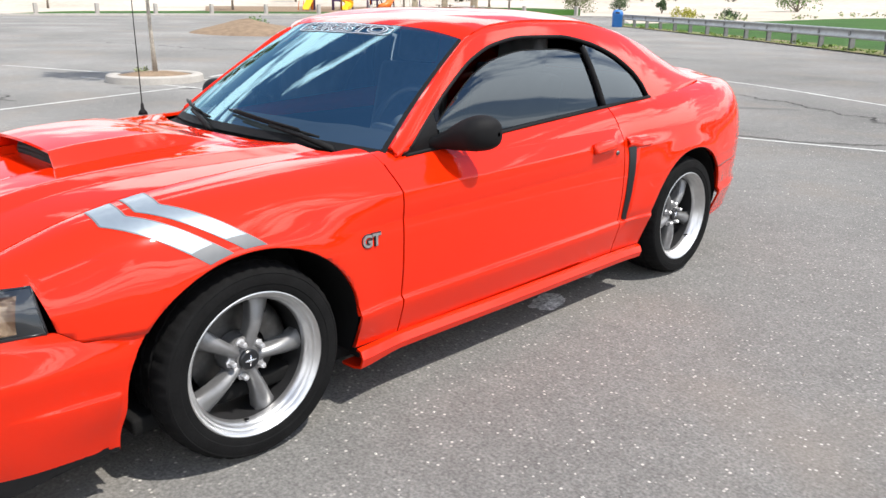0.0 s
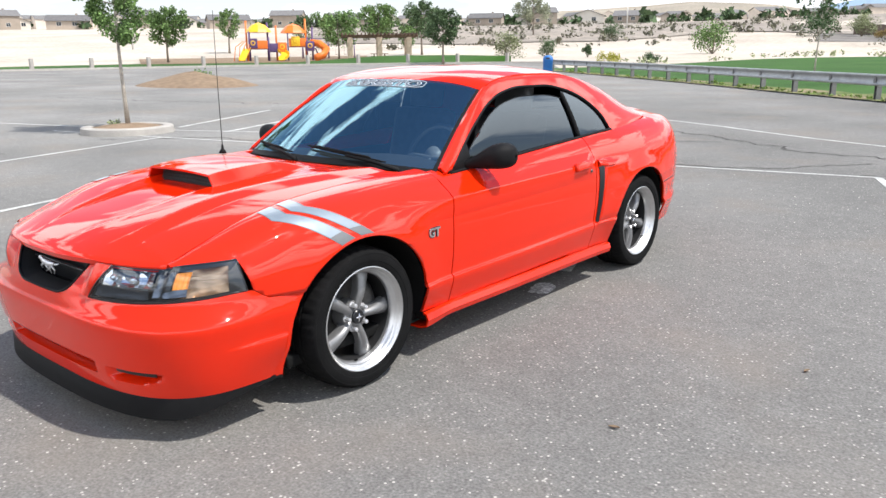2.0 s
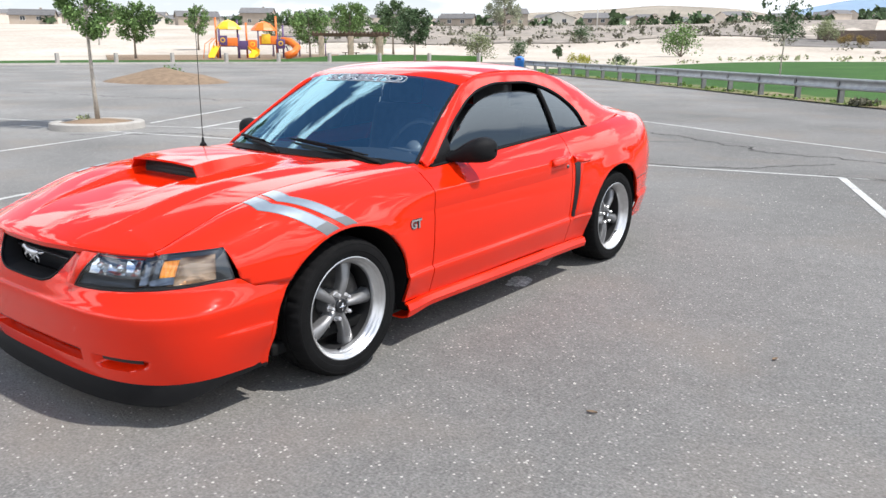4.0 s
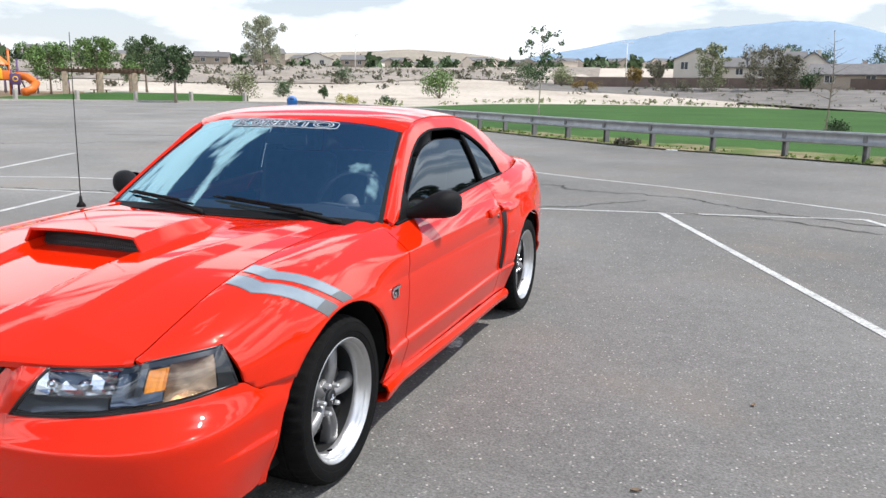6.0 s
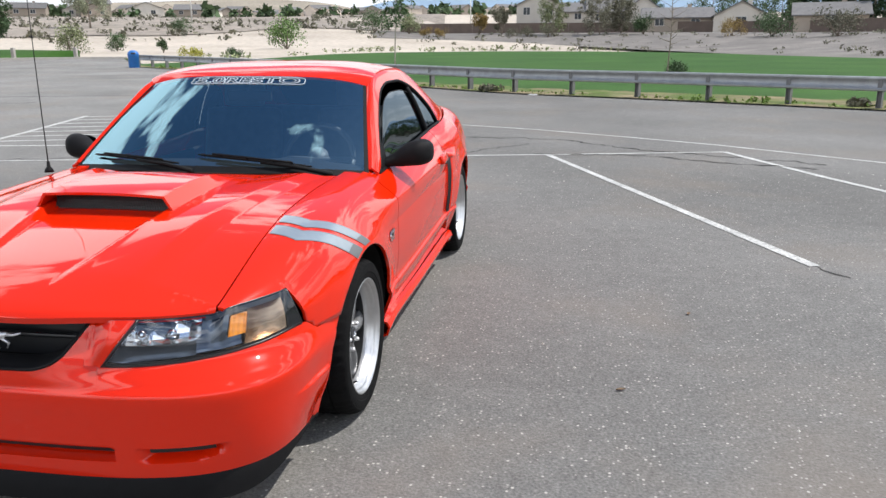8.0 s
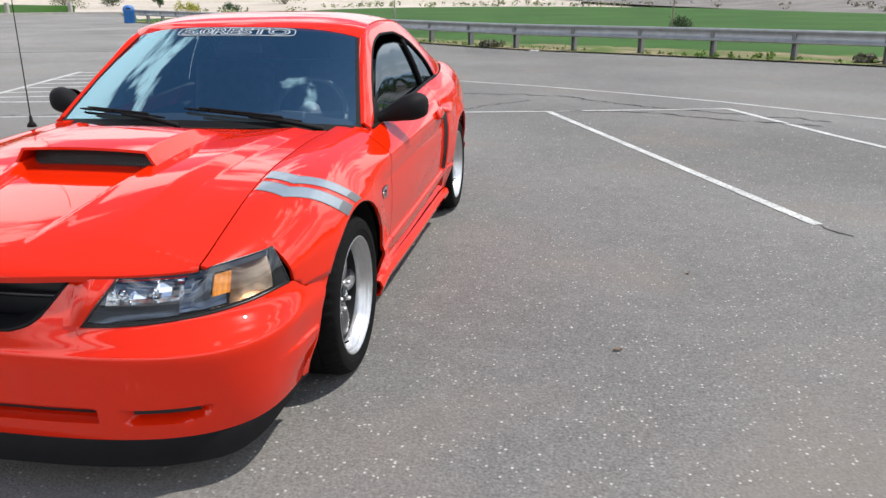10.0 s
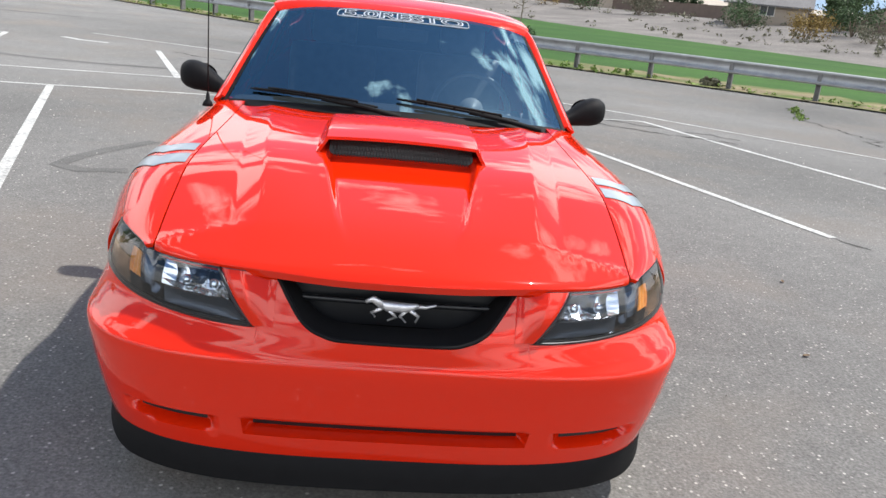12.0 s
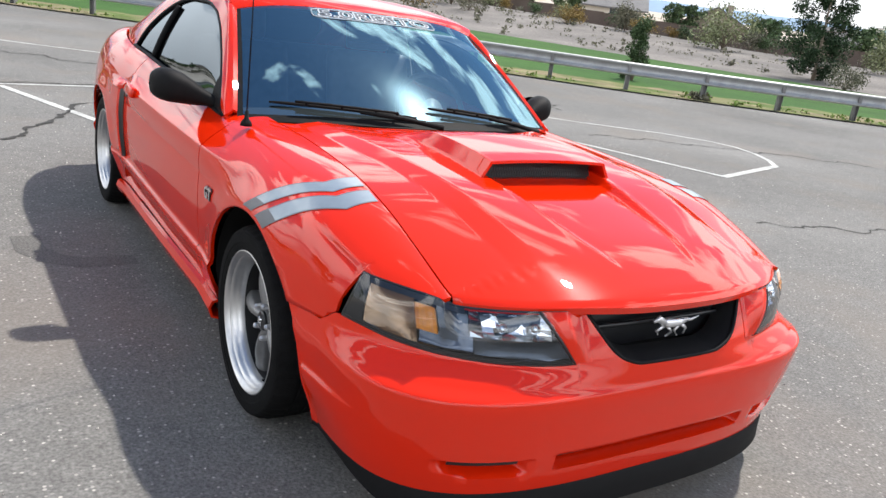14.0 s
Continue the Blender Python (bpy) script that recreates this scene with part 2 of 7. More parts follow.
M = dict(
    paint=material("red_paint", (0.66, 0.019, 0.0022), 0.45, coat=1.0, coat_rough=0.008, vary=0.02, scale=900, spec=0.0, coat_ior=1.49),
    black_plastic=material("black_plastic", (0.0075, 0.0075, 0.008), 0.62, vary=0.1, scale=30, bump=0.15, bump_scale=900, spec=0.13),
    rubber=material("rubber", (0.007, 0.007, 0.0072), 0.85, vary=0.25, scale=14, fine=0.2, fine_scale=200, bump=0.2, bump_scale=300, spec=0.10),
    liner=material("wheel_well", (0.008, 0.008, 0.008), 0.9, vary=0.2, scale=12),
    rim_grey=material("rim_grey", (0.21, 0.21, 0.212), 0.40, metal=0.6, vary=0.06, scale=60),
    polished=material("polished_aluminium", (0.56, 0.56, 0.56), 0.34, metal=0.9, vary=0.05, scale=40),
    steel=material("disc_steel", (0.13, 0.128, 0.125), 0.42, metal=0.9, vary=0.15, scale=50),
    chrome=material("chrome", (0.82, 0.82, 0.83), 0.08, metal=1.0, vary=0.03, scale=60),
    stripe=material("silver_vinyl", (0.27, 0.315, 0.35), 0.32, metal=0.45, vary=0.04, scale=40, coat=0.3),
    stripe_edge=material("grey_vinyl", (0.12, 0.125, 0.13), 0.45, vary=0.05, scale=40),
    lamp_grey=material("lamp_grey", (0.085, 0.10, 0.12), 0.25, vary=0.15, scale=40, metal=0.8),
    emblem=material("satin_chrome", (0.72, 0.72, 0.73), 0.32, metal=0.7, vary=0.05, scale=60),
    lamp_mirror=material("lamp_mirror", (0.085, 0.10, 0.125), 0.10, metal=1.0, vary=0.3, scale=30, detail=3),
    lamp_chrome=material("lamp_chrome", (0.80, 0.81, 0.82), 0.14, metal=1.0, vary=0.05, scale=60),
    lamp_tan=material("lamp_tan", (0.40, 0.27, 0.17), 0.22, metal=0.8, vary=0.3, scale=25, bump=0.2, bump_scale=70),
    # shade deep inside the wheel, put into the barrel's near-black colour
    rim_dark=material("rim_dark", (0.022, 0.022, 0.023), 0.5, metal=0.3, vary=0.1, scale=40),
    amber=material("amber_lens", (0.78, 0.30, 0.03), 0.3, vary=0.15, scale=90, bump=0.3, bump_scale=160),
    lamp_black=material("lamp_black", (0.010, 0.011, 0.013), 0.3, vary=0.1, scale=20),
    white_decal=material("white_vinyl", (0.46, 0.50, 0.55), 0.5, vary=0.04, scale=60),
    decal_blue=material("decal_blue", (0.02, 0.035, 0.055), 0.4, vary=0.05, scale=60),
    headliner=material("headliner", (0.20, 0.20, 0.20), 0.9, vary=0.1, scale=60),
    leather=material("grey_leather", (0.19, 0.19, 0.195), 0.42, vary=0.12, scale=20, bump=0.1, bump_scale=300),
    dash=material("dash_vinyl", (0.045, 0.045, 0.048), 0.6, vary=0.1, scale=20, bump=0.1, bump_scale=400),
    # distance haze is painted into the mountains' blue base colour
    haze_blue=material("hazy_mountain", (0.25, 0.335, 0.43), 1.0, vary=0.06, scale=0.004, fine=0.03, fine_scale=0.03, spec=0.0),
    mesh=material("scoop_mesh", (0.012, 0.012, 0.012), 0.5, vary=0.2, scale=60),
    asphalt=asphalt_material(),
    line=material("road_paint", (0.44, 0.44, 0.42), 0.85, vary=0.22, scale=3, fine=0.38, fine_scale=38, bump=0.3, bump_scale=120),
    brush=material("brush_flat", (0.25, 0.22, 0.19), 0.95, vary=0.2, scale=0.05, fine=0.3, fine_scale=0.7, bump=0.4, bump_scale=3, color2=(0.27, 0.235, 0.195), detail=8),
    tyre_mark=material("tyre_mark", (0.13, 0.127, 0.12), 0.85, vary=0.2, scale=1.2, fine=0.32, fine_scale=95, bump=0.5, bump_scale=130, detail=6),
    chip=material("pale_chip", (0.44, 0.42, 0.38), 0.8, island=0.35, vary=0.1, scale=30),
    bark_pale=material("bark_pale", (0.36, 0.32, 0.27), 0.9, vary=0.2, scale=12, fine=0.3, fine_scale=60, bump=0.5, bump_scale=60),
    worn_paint=material("worn_paint", (0.46, 0.46, 0.45), 0.6, vary=0.3, scale=30, fine=0.55, fine_scale=70, bump=0.8, bump_scale=60),
    crack=material("crack_fill", (0.045, 0.043, 0.04), 0.85, vary=0.2, scale=9),
    concrete=material("concrete", (0.35, 0.33, 0.30), 0.9, vary=0.12, scale=3, fine=0.12, fine_scale=60, bump=0.3, bump_scale=70),
    soil=material("soil", (0.21, 0.15, 0.10), 0.95, vary=0.2, scale=4, fine=0.25, fine_scale=40, bump=0.6, bump_scale=30),
    gravel=material("gravel_bank", (0.150, 0.139, 0.128), 0.95, vary=0.14, scale=0.35, fine=0.22, fine_scale=6, bump=0.7, bump_scale=14, color2=(0.20, 0.184, 0.168), detail=7),
    sand=material("pale_sand", (0.47, 0.415, 0.35), 0.95, vary=0.12, scale=0.08, fine=0.14, fine_scale=1.4, bump=0.4, bump_scale=5, color2=(0.40, 0.35, 0.29), detail=7),
    grass=material("lawn", (0.031, 0.082, 0.015), 0.9, vary=0.16, scale=0.25, fine=0.3, fine_scale=22, bump=0.5, bump_scale=40, color2=(0.041, 0.097, 0.018), detail=6),
    verge=material("dry_verge", (0.085, 0.125, 0.030), 0.95, vary=0.25, scale=1.3, fine=0.35, fine_scale=25, bump=0.8, bump_scale=30, color2=(0.215, 0.175, 0.105)),
    galv=material("galvanised_steel", (0.33, 0.34, 0.345), 0.5, metal=0.55, vary=0.14, scale=4, fine=0.08, fine_scale=60),
    galv_post=material("post_steel", (0.19, 0.19, 0.19), 0.6, metal=0.4, vary=0.18, scale=9, rand=0.1),
    bark=material("bark", (0.23, 0.19, 0.15), 0.9, vary=0.2, scale=12, fine=0.3, fine_scale=60, bump=0.5, bump_scale=60),
    leaf=material("leaf_green", (0.128, 0.205, 0.068), 0.6, island=0.35, vary=0.15, scale=2, rand=0.12),
    leaf_dark=material("leaf_dark", (0.072, 0.112, 0.052), 0.6, island=0.35, vary=0.15, scale=2, rand=0.12),
    leaf_olive=material("leaf_olive", (0.225, 0.25, 0.135), 0.65, island=0.35, vary=0.15, scale=2, rand=0.1),
    leaf_pale=material("leaf_pale", (0.30, 0.32, 0.22), 0.65, island=0.3, vary=0.15, scale=2),
    leaf_conifer=material("leaf_conifer", (0.035, 0.06, 0.03), 0.7, island=0.35, vary=0.15, scale=2),
    leaf_grey=material("leaf_grey", (0.16, 0.155, 0.11), 0.7, island=0.3, vary=0.15, scale=2, rand=0.1),
    leaf_yellow=material("leaf_yellow", (0.34, 0.33, 0.06), 0.65, island=0.3, vary=0.15, scale=2),
    leaf_ochre=material("leaf_ochre", (0.25, 0.175, 0.06), 0.65, island=0.3, vary=0.15, scale=2),
    block_wall=material("block_wall", (0.150, 0.116, 0.098), 0.92, vary=0.1, scale=0.8, fine=0.12, fine_scale=12, bump=0.3, bump_scale=20),
    stucco=material("stucco", (0.60, 0.555, 0.49), 0.92, vary=0.06, scale=0.6, fine=0.06, fine_scale=14, rand=0.08),
    stucco_tan=material("stucco_tan", (0.36, 0.305, 0.25), 0.92, vary=0.06, scale=0.6, fine=0.06, fine_scale=14, rand=0.1),
    roof=material("roof_shingle", (0.150, 0.146, 0.144), 0.9, vary=0.12, scale=1.0, fine=0.2, fine_scale=9, rand=0.12),
    window=material("window_dark", (0.035, 0.042, 0.05), 0.12, vary=0.1, scale=1),
    trim=material("white_trim", (0.66, 0.64, 0.60), 0.7, vary=0.06, scale=3),
    far_town=material("far_town", (0.44, 0.385, 0.33), 0.95, island=0.4, vary=0.1, scale=0.3),
    hill=material("dry_hill", (0.26, 0.23, 0.185), 0.95, vary=0.18, scale=0.02, fine=0.15, fine_scale=0.3, color2=(0.32, 0.28, 0.22), detail=8),
    blue_plastic=material("blue_plastic", (0.02, 0.14, 0.42), 0.45, vary=0.08, scale=6),
    yellow=material("yellow_plastic", (0.80, 0.48, 0.02), 0.45, vary=0.06, scale=6),
    orange=material("orange_plastic", (0.75, 0.17, 0.02), 0.45, vary=0.06, scale=6),
    purple=material("purple_steel", (0.10, 0.055, 0.16), 0.5, vary=0.08, scale=6),
    timber=material("pergola_timber", (0.13, 0.085, 0.06), 0.85, vary=0.15, scale=3, fine=0.2, fine_scale=30),
    column=material("pergola_stone", (0.44, 0.34, 0.255), 0.9, vary=0.15, scale=4, fine=0.15, fine_scale=20),
    weed=material("weed_green", (0.14, 0.21, 0.05), 0.8, island=0.35, vary=0.1, scale=3),
    tail_red=material("tail_lamp_red", (0.28, 0.008, 0.01), 0.12, vary=0.1, scale=30, coat=0.8),
    glass_front=glass("windshield_glass", (0.56, 0.72, 0.80), 0.008, 3.0, (0.52, 0.86, 1.0)),
    glass_side=glass("tinted_glass", (0.055, 0.06, 0.065), 0.012, 1.75, (0.80, 0.91, 1.0)),
    glass_lamp=glass("lamp_glass", (0.86, 0.90, 0.95), 0.01, 1.6),
)


# ---- mesh helpers ----
def mesh_of(name, verts, faces, mat, smooth=True, sharp=None):
    me = bpy.data.meshes.new(name)
    me.from_pydata([tuple(v) for v in verts], [], faces)
    me.materials.append(M[mat] if isinstance(mat, str) else mat)
    me.polygons.foreach_set("use_smooth", [smooth] * len(me.polygons))
    if sharp is not None:
        me.set_sharp_from_angle(angle=radians(sharp))
    me.update()
    return me


def part(name, data, parent, label="", mat=None):
    """Links a mesh, or a tuple of vertices and faces with a material, as one part under its parent."""
    if isinstance(data, tuple):
        data = mesh_of(name, data[0], data[1], mat, *(data[2:]))
    ob = new(name, data)
    ob.parent = parent
    if label:
        ob["label"] = label
    return ob


def thing(name, loc, label, category, group="", turn=0.0, kind=""):
    ob = new(name)
    ob.empty_display_size = 0.1
    ob.location = loc
    ob.rotation_euler = (0, 0, radians(turn))
    return tagged(ob, label, category, group, kind)


def join(*geos):
    """Several (verts, faces) as one."""
    verts, faces = [], []
    for v, f, *_ in geos:
        k = len(verts)
        verts += [tuple(p) for p in v]
        faces += [tuple(i + k for i in q) for q in f]
    return verts, faces


def moved(geo, m):
    return [m @ Vector(v) for v in geo[0]], geo[1]


def grid(pts):
    """Faces over rows of points, pts[i][j]."""
    r, c = len(pts), len(pts[0])
    verts = [p for row in pts for p in row]
    faces = [(i * c + j, i * c + j + 1, (i + 1) * c + j + 1, (i + 1) * c + j) for i in range(r - 1) for j in range(c - 1)]
    return verts, faces


def shell(pts, thick=0.012, flip=False):
    """A panel with thickness from a grid of points: its outer face, an inner face and folded edges."""
    a = np.array([[tuple(p) for p in row] for row in pts], float)
    du, dv = np.gradient(a, axis=0), np.gradient(a, axis=1)
    nrm = np.cross(du, dv)
    size = np.linalg.norm(nrm, axis=2, keepdims=True)
    nrm /= size + 1e-12
    for j in range(1, a.shape[1]):
        nrm[:, j] = np.where(size[:, j] < 1e-9, nrm[:, j - 1], nrm[:, j])
    if flip:
        nrm = -nrm
    inner = a - nrm * thick
    v0, f0 = grid(a.tolist())
    v1, f1 = grid(inner.tolist())
    if not flip:
        f1 = [tuple(reversed(f)) for f in f1]
    else:
        f0 = [tuple(reversed(f)) for f in f0]
    rings = []
    for ring in (([(0, j) for j in range(a.shape[1])]), ([(a.shape[0] - 1, j) for j in range(a.shape[1])]), ([(i, 0) for i in range(a.shape[0])]), ([(i, a.shape[1] - 1) for i in range(a.shape[0])])):
        rings.append(grid([[tuple(a[p]) for p in ring], [tuple(inner[p]) for p in ring]]))
    return join((v0, f0), (v1, f1), *rings)


def mirrored(geo):
    return [(-v[0], v[1], v[2]) for v in geo[0]], [tuple(reversed(f)) for f in geo[1]]


def box(x0, y0, z0, x1, y1, z1, bevel=0.0):
    bm = bmesh.new()
    bmesh.ops.create_cube(bm, size=1, matrix=Matrix.LocRotScale(((x0 + x1) / 2, (y0 + y1) / 2, (z0 + z1) / 2), None, (x1 - x0, y1 - y0, z1 - z0)))
    if bevel:
        bmesh.ops.bevel(bm, geom=bm.edges, offset=bevel, segments=2, affect="EDGES", profile=0.6)
    return out_of(bm)


def out_of(bm):
    bm.verts.index_update()
    geo = [tuple(v.co) for v in bm.verts], [tuple(v.index for v in f.verts) for f in bm.faces]
    bm.free()
    return geo


def lathe(profile, seg=48, axis="x", wobble=None):
    """Turns (radius, along) pairs round an axis; wobble(i, k) adds to the radius of ring i at step k."""
    rows = []
    for k in range(seg + 1):
        a = 2 * math.pi * k / seg
        c, s = math.cos(a), math.sin(a)
        row = []
        for i, (r, h) in enumerate(profile):
            r += wobble(i, k) if wobble else 0.0
            row.append((h, r * c, r * s) if axis == "x" else (r * c, r * s, h))
        rows.append(row)
    v, f = grid(rows)
    n = len(profile)
    f = [tuple((i % (seg * n)) for i in q) for q in f]
    v = v[: seg * n]
    return v, [tuple(reversed(q)) for q in f] if axis == "x" else f


def tube(path, radius, seg=8, cap=True):
    """A tube along a path; radius: a number or one for each point."""
    p = [Vector(q) for q in path]
    rad = [radius] * len(p) if isinstance(radius, (int, float)) else radius
    rows, up = [], Vector((0.13, 0.21, 0.97))
    for i, q in enumerate(p):
        d = (p[min(i + 1, len(p) - 1)] - p[max(i - 1, 0)]).normalized()
        a = d.cross(up)
        a = a.normalized() if a.length > 1e-4 else d.orthogonal().normalized()
        b = a.cross(d)
        rows.append([q + rad[i] * (math.cos(2 * math.pi * k / seg) * a + math.sin(2 * math.pi * k / seg) * b) for k in range(seg)])
    verts = [v for r in rows for v in r]
    faces = [(i * seg + k, i * seg + (k + 1) % seg, (i + 1) * seg + (k + 1) % seg, (i + 1) * seg + k) for i in range(len(p) - 1) for k in range(seg)]
    if cap:
        faces += [tuple(reversed(range(seg))), tuple((len(p) - 1) * seg + k for k in range(seg))]
    return verts, faces


def sweep(path, profile, up=(0, 0, 1), closed=False):
    """A profile of (across, height) pairs carried along a path that keeps upright."""
    p, rows = [Vector(q) for q in path], []
    for i, q in enumerate(p):
        d = p[min(i + 1, len(p) - 1)] - p[max(i - 1, 0)]
        side = d.cross(Vector(up)).normalized()
        rows.append([q + side * a + Vector(up) * h for a, h in profile])
    if closed:
        rows = [r + [r[0]] for r in rows]
    return grid(rows)


def curve(*keys):
    """A smooth function through (x, value) keys that does not overshoot."""
    x, y = np.array([k[0] for k in keys], float), np.array([k[1] for k in keys], float)
    h, d = np.diff(x), np.diff(y) / np.diff(x)
    m = np.zeros(len(x))
    m[0], m[-1] = d[0], d[-1]
    for i in range(1, len(x) - 1):
        if d[i - 1] * d[i] > 0:
            a, b = 2 * h[i] + h[i - 1], h[i] + 2 * h[i - 1]
            m[i] = (a + b) / (a / d[i - 1] + b / d[i])

    def f(t):
        i = int(np.clip(np.searchsorted(x, t) - 1, 0, len(x) - 2))
        if t <= x[0] or t >= x[-1]:
            return float(y[0] if t <= x[0] else y[-1])
        s = (t - x[i]) / h[i]
        return float((1 + 2 * s) * (1 - s) ** 2 * y[i] + s * (1 - s) ** 2 * h[i] * m[i] + s * s * (3 - 2 * s) * y[i + 1] + s * s * (s - 1) * h[i] * m[i + 1])

    return f


def soft(f, reach=0.05):
    """The same function, evened out over a short reach, so that its bends run on without kinks."""
    offs = [reach * q / 4 for q in range(-4, 5)]
    wts = [math.cos(math.pi / 2 * q / 5) for q in range(-4, 5)]
    total = sum(wts)

    @functools.lru_cache(None)
    def g(t):
        return sum(w * f(t + d) for w, d in zip(wts, offs)) / total

    return g


def step(a, b, t):
    t = min(max((t - a) / (b - a), 0.0), 1.0)
    return t * t * (3 - 2 * t)


# ---- ground ----
LAWN_FAR = curve((-60, 60), (-34, 51), (-28, 55), (-22, 66), (-17, 84), (-5, 100), (8, 84), (15, 70), (35, 50), (50, 43), (70, 40), (110, 40))
BANK_TOP = curve((-60, 200), (-25, 170), (-12, 150), (5, 142), (16, 126), (30, 88), (42, 72), (60, 66), (110, 66))
BANK_Z = curve((-60, 1.6), (-25, 2.3), (-12, 3.4), (5, 3.3), (16, 2.9), (30, 2.6), (42, 2.0), (60, 1.5), (110, 1.4))


def ground_z(x, y):
    """The lot is level and lifts gently outwards; past the lawn the gravel bank climbs to the wall."""
    r, az = math.hypot(x, y), math.degrees(math.atan2(x, y))
    z = 0.007 * max(0.0, min(r, 90) - 12)
    if -75 < az < 115:
        lf, bt = LAWN_FAR(az), BANK_TOP(az)
        k = step(-75, -60, az) * (1 - step(100, 115, az))
        z += k * step(lf - 2, bt, r) * (BANK_Z(az) - 0.5)
    far = 1 - step(-22, -10, az) if az < 0 else 0.0
    far += (1 - far) * step(150, 260, r)
    z += far * (0.050 * max(0.0, min(r, 260) - 110) + 0.034 * max(0.0, min(r, 400) - 260) + 0.012 * max(0.0, min(r, 700) - 400)) * (1 - step(900, 2800, r))
    return z


def span_list(a, b, n):
    return [a + (b - a) * i / (n - 1) for i in range(n)]


rows = []
for i in range(145):
    az = 2.5 * i
    row = []
    for r in [0.5, 6, 12, 18, 26, 34, 40, 45, 50, 56, 62, 68, 74, 80, 86, 92, 98, 105, 112, 120, 130, 140, 150, 160, 175, 200, 250, 320, 420, 600, 900, 1500, 2600, 4300]:
        x, y = r * math.sin(radians(az)), r * math.cos(radians(az))
        row.append((x, y, ground_z(x, y) - (0.30 if 0 <= az < 110 and r > 12 and r < 150 else 0.02)))
    rows.append(row)
ground = tagged(new("ground", mesh_of("ground", *grid(rows), "sand")), "pale sandy desert ground running out to the horizon", "ground", kind="structure")

# the guard rail's line bounds the lot; the kerb bounds it on the other side
RAIL = curve((-40, 51.3), (-25, 40.3), (-17.5, 34.6), (-10.0, 28.5), (-3.3, 22.6), (-0.2, 20.1), (3.0, 18.5), (6.25, 16.6), (9.7, 14.35), (12.7, 11.95), (15.5, 10.2), (24, 4.9), (36, -2.6))
RAIL_A = (-24.6, 40.0)


def lot_edge(az):
    """The distance from the middle of the lot to its edge at a bearing."""
    if az < -31.6:
        return 60.0 + 6 * step(-80, -50, az)
    lo, hi = 1.0, 90.0
    s, c = math.sin(radians(az)), math.cos(radians(az))
    for _ in range(30):
        mid = (lo + hi) / 2
        if mid * c < RAIL(mid * s) - 0.30:
            lo = mid
        else:
            hi = mid
    return lo


bearings = [-180 + 2.0 * i for i in range(181)]


def edge_any(az):
    if -110 <= az <= 95:
        return lot_edge(az)
    return 60.0 if az < -110 else lot_edge(95) + (60 - lot_edge(95)) * step(95, 140, az)


rows = []
for az in bearings:
    e = edge_any(az)
    row = []
    for r in [0.3, 2, 4, 6, 8, 10, 12] + [12 + (e - 12) * j / 12 for j in range(1, 13)]:
        x, y = r * math.sin(radians(az)), r * math.cos(radians(az))
        row.append((x, y, ground_z(x, y)))
    rows.append(row)
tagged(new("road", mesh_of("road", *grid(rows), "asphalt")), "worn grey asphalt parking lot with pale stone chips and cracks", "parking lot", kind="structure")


def strip(path, width, lift, mat, name, label, category="line", wob=0.0):
    """A painted line or a crack along a path on the lot."""
    p = [Vector((x, y, 0)) for x, y in path]
    fine = []
    for a, b in zip(p, p[1:]):
        n = max(2, int((b - a).length / (0.045 if wob else 0.35)))
        fine += [a.lerp(b, k / n) for k in range(n)]
    fine.append(p[-1])
    rows = []
    for i, q in enumerate(fine):
        d = (fine[min(i + 1, len(fine) - 1)] - fine[max(i - 1, 0)]).normalized()
        s = Vector((-d.y, d.x, 0))
        jit = s * wob * (noise.noise(q * 2.1) * 1.0 + 0.45 * noise.noise(q * 6.7) + 0.24 * noise.noise(q * 15) + 0.10 * noise.noise(q * 37))
        wd = width * (max(0.62 + 0.7 * noise.noise(q * 5.3) + 0.5 * noise.noise(q * 17), 0.14) if wob else 1 + 0.06 * noise.noise(q * 7))
        rows.append([(c.x, c.y, ground_z(c.x, c.y) + lift) for c in (q + jit - s * wd / 2, q + jit + s * wd / 2)])
    return tagged(new(name, mesh_of(name, *grid(rows), mat)), label, category, kind="structure")


ROW_Y = lambda x: 6.98 + 0.225 * (x + 1.28)
LABEL = "faded white painted parking line on asphalt"
strip([(-12.5, ROW_Y(-12.5) - 0.1), (-6.84, 5.76), (-3.88, 6.48), (1.2, 7.70), (3.57, 8.33)], 0.068, 0.004, "line", "marking_row", LABEL)
strip([(-16.0, 4.0), (-10.6, 5.95), (-8.04, 7.15), (-4.53, 7.9), (-2.8, 8.31)], 0.075, 0.004, "line", "marking_row_back", LABEL)
for x0, y0, x1, y1 in ((1.2, 7.70, 3.24, 2.53), (-1.28, 6.98, 0.55, 2.13), (-3.9, 6.42, -1.95, 0.64), (-6.45, 5.82, -4.55, 0.1), (-9.7, 5.05, -7.7, -0.3)):
    strip([(x0, y0), (x1, y1)], 0.082, 0.0045, "line", "marking_stall", LABEL)
strip([(3.57, 8.33), (4.32, 6.33), (5.01, 4.71), (5.57, 3.33)], 0.085, 0.0045, "line", "marking_stall_end", LABEL)
strip([(5.52, 3.32), (7.28, 3.94)], 0.095, 0.005, "line", "marking_nose", LABEL)
strip([(7.28, 3.94), (7.62, 4.3), (7.9, 4.75), (8.03, 5.2), (7.95, 5.6), (7.46, 6.13), (6.3, 6.8), (5.04, 7.85), (3.6, 9.1), (2.25, 10.0), (0.85, 10.85), (-0.6, 11.5), (-2.65, 12.66), (-3.8, 13.2), (-6.2, 14.0)], 0.075, 0.004, "line", "marking_island_curve", LABEL)
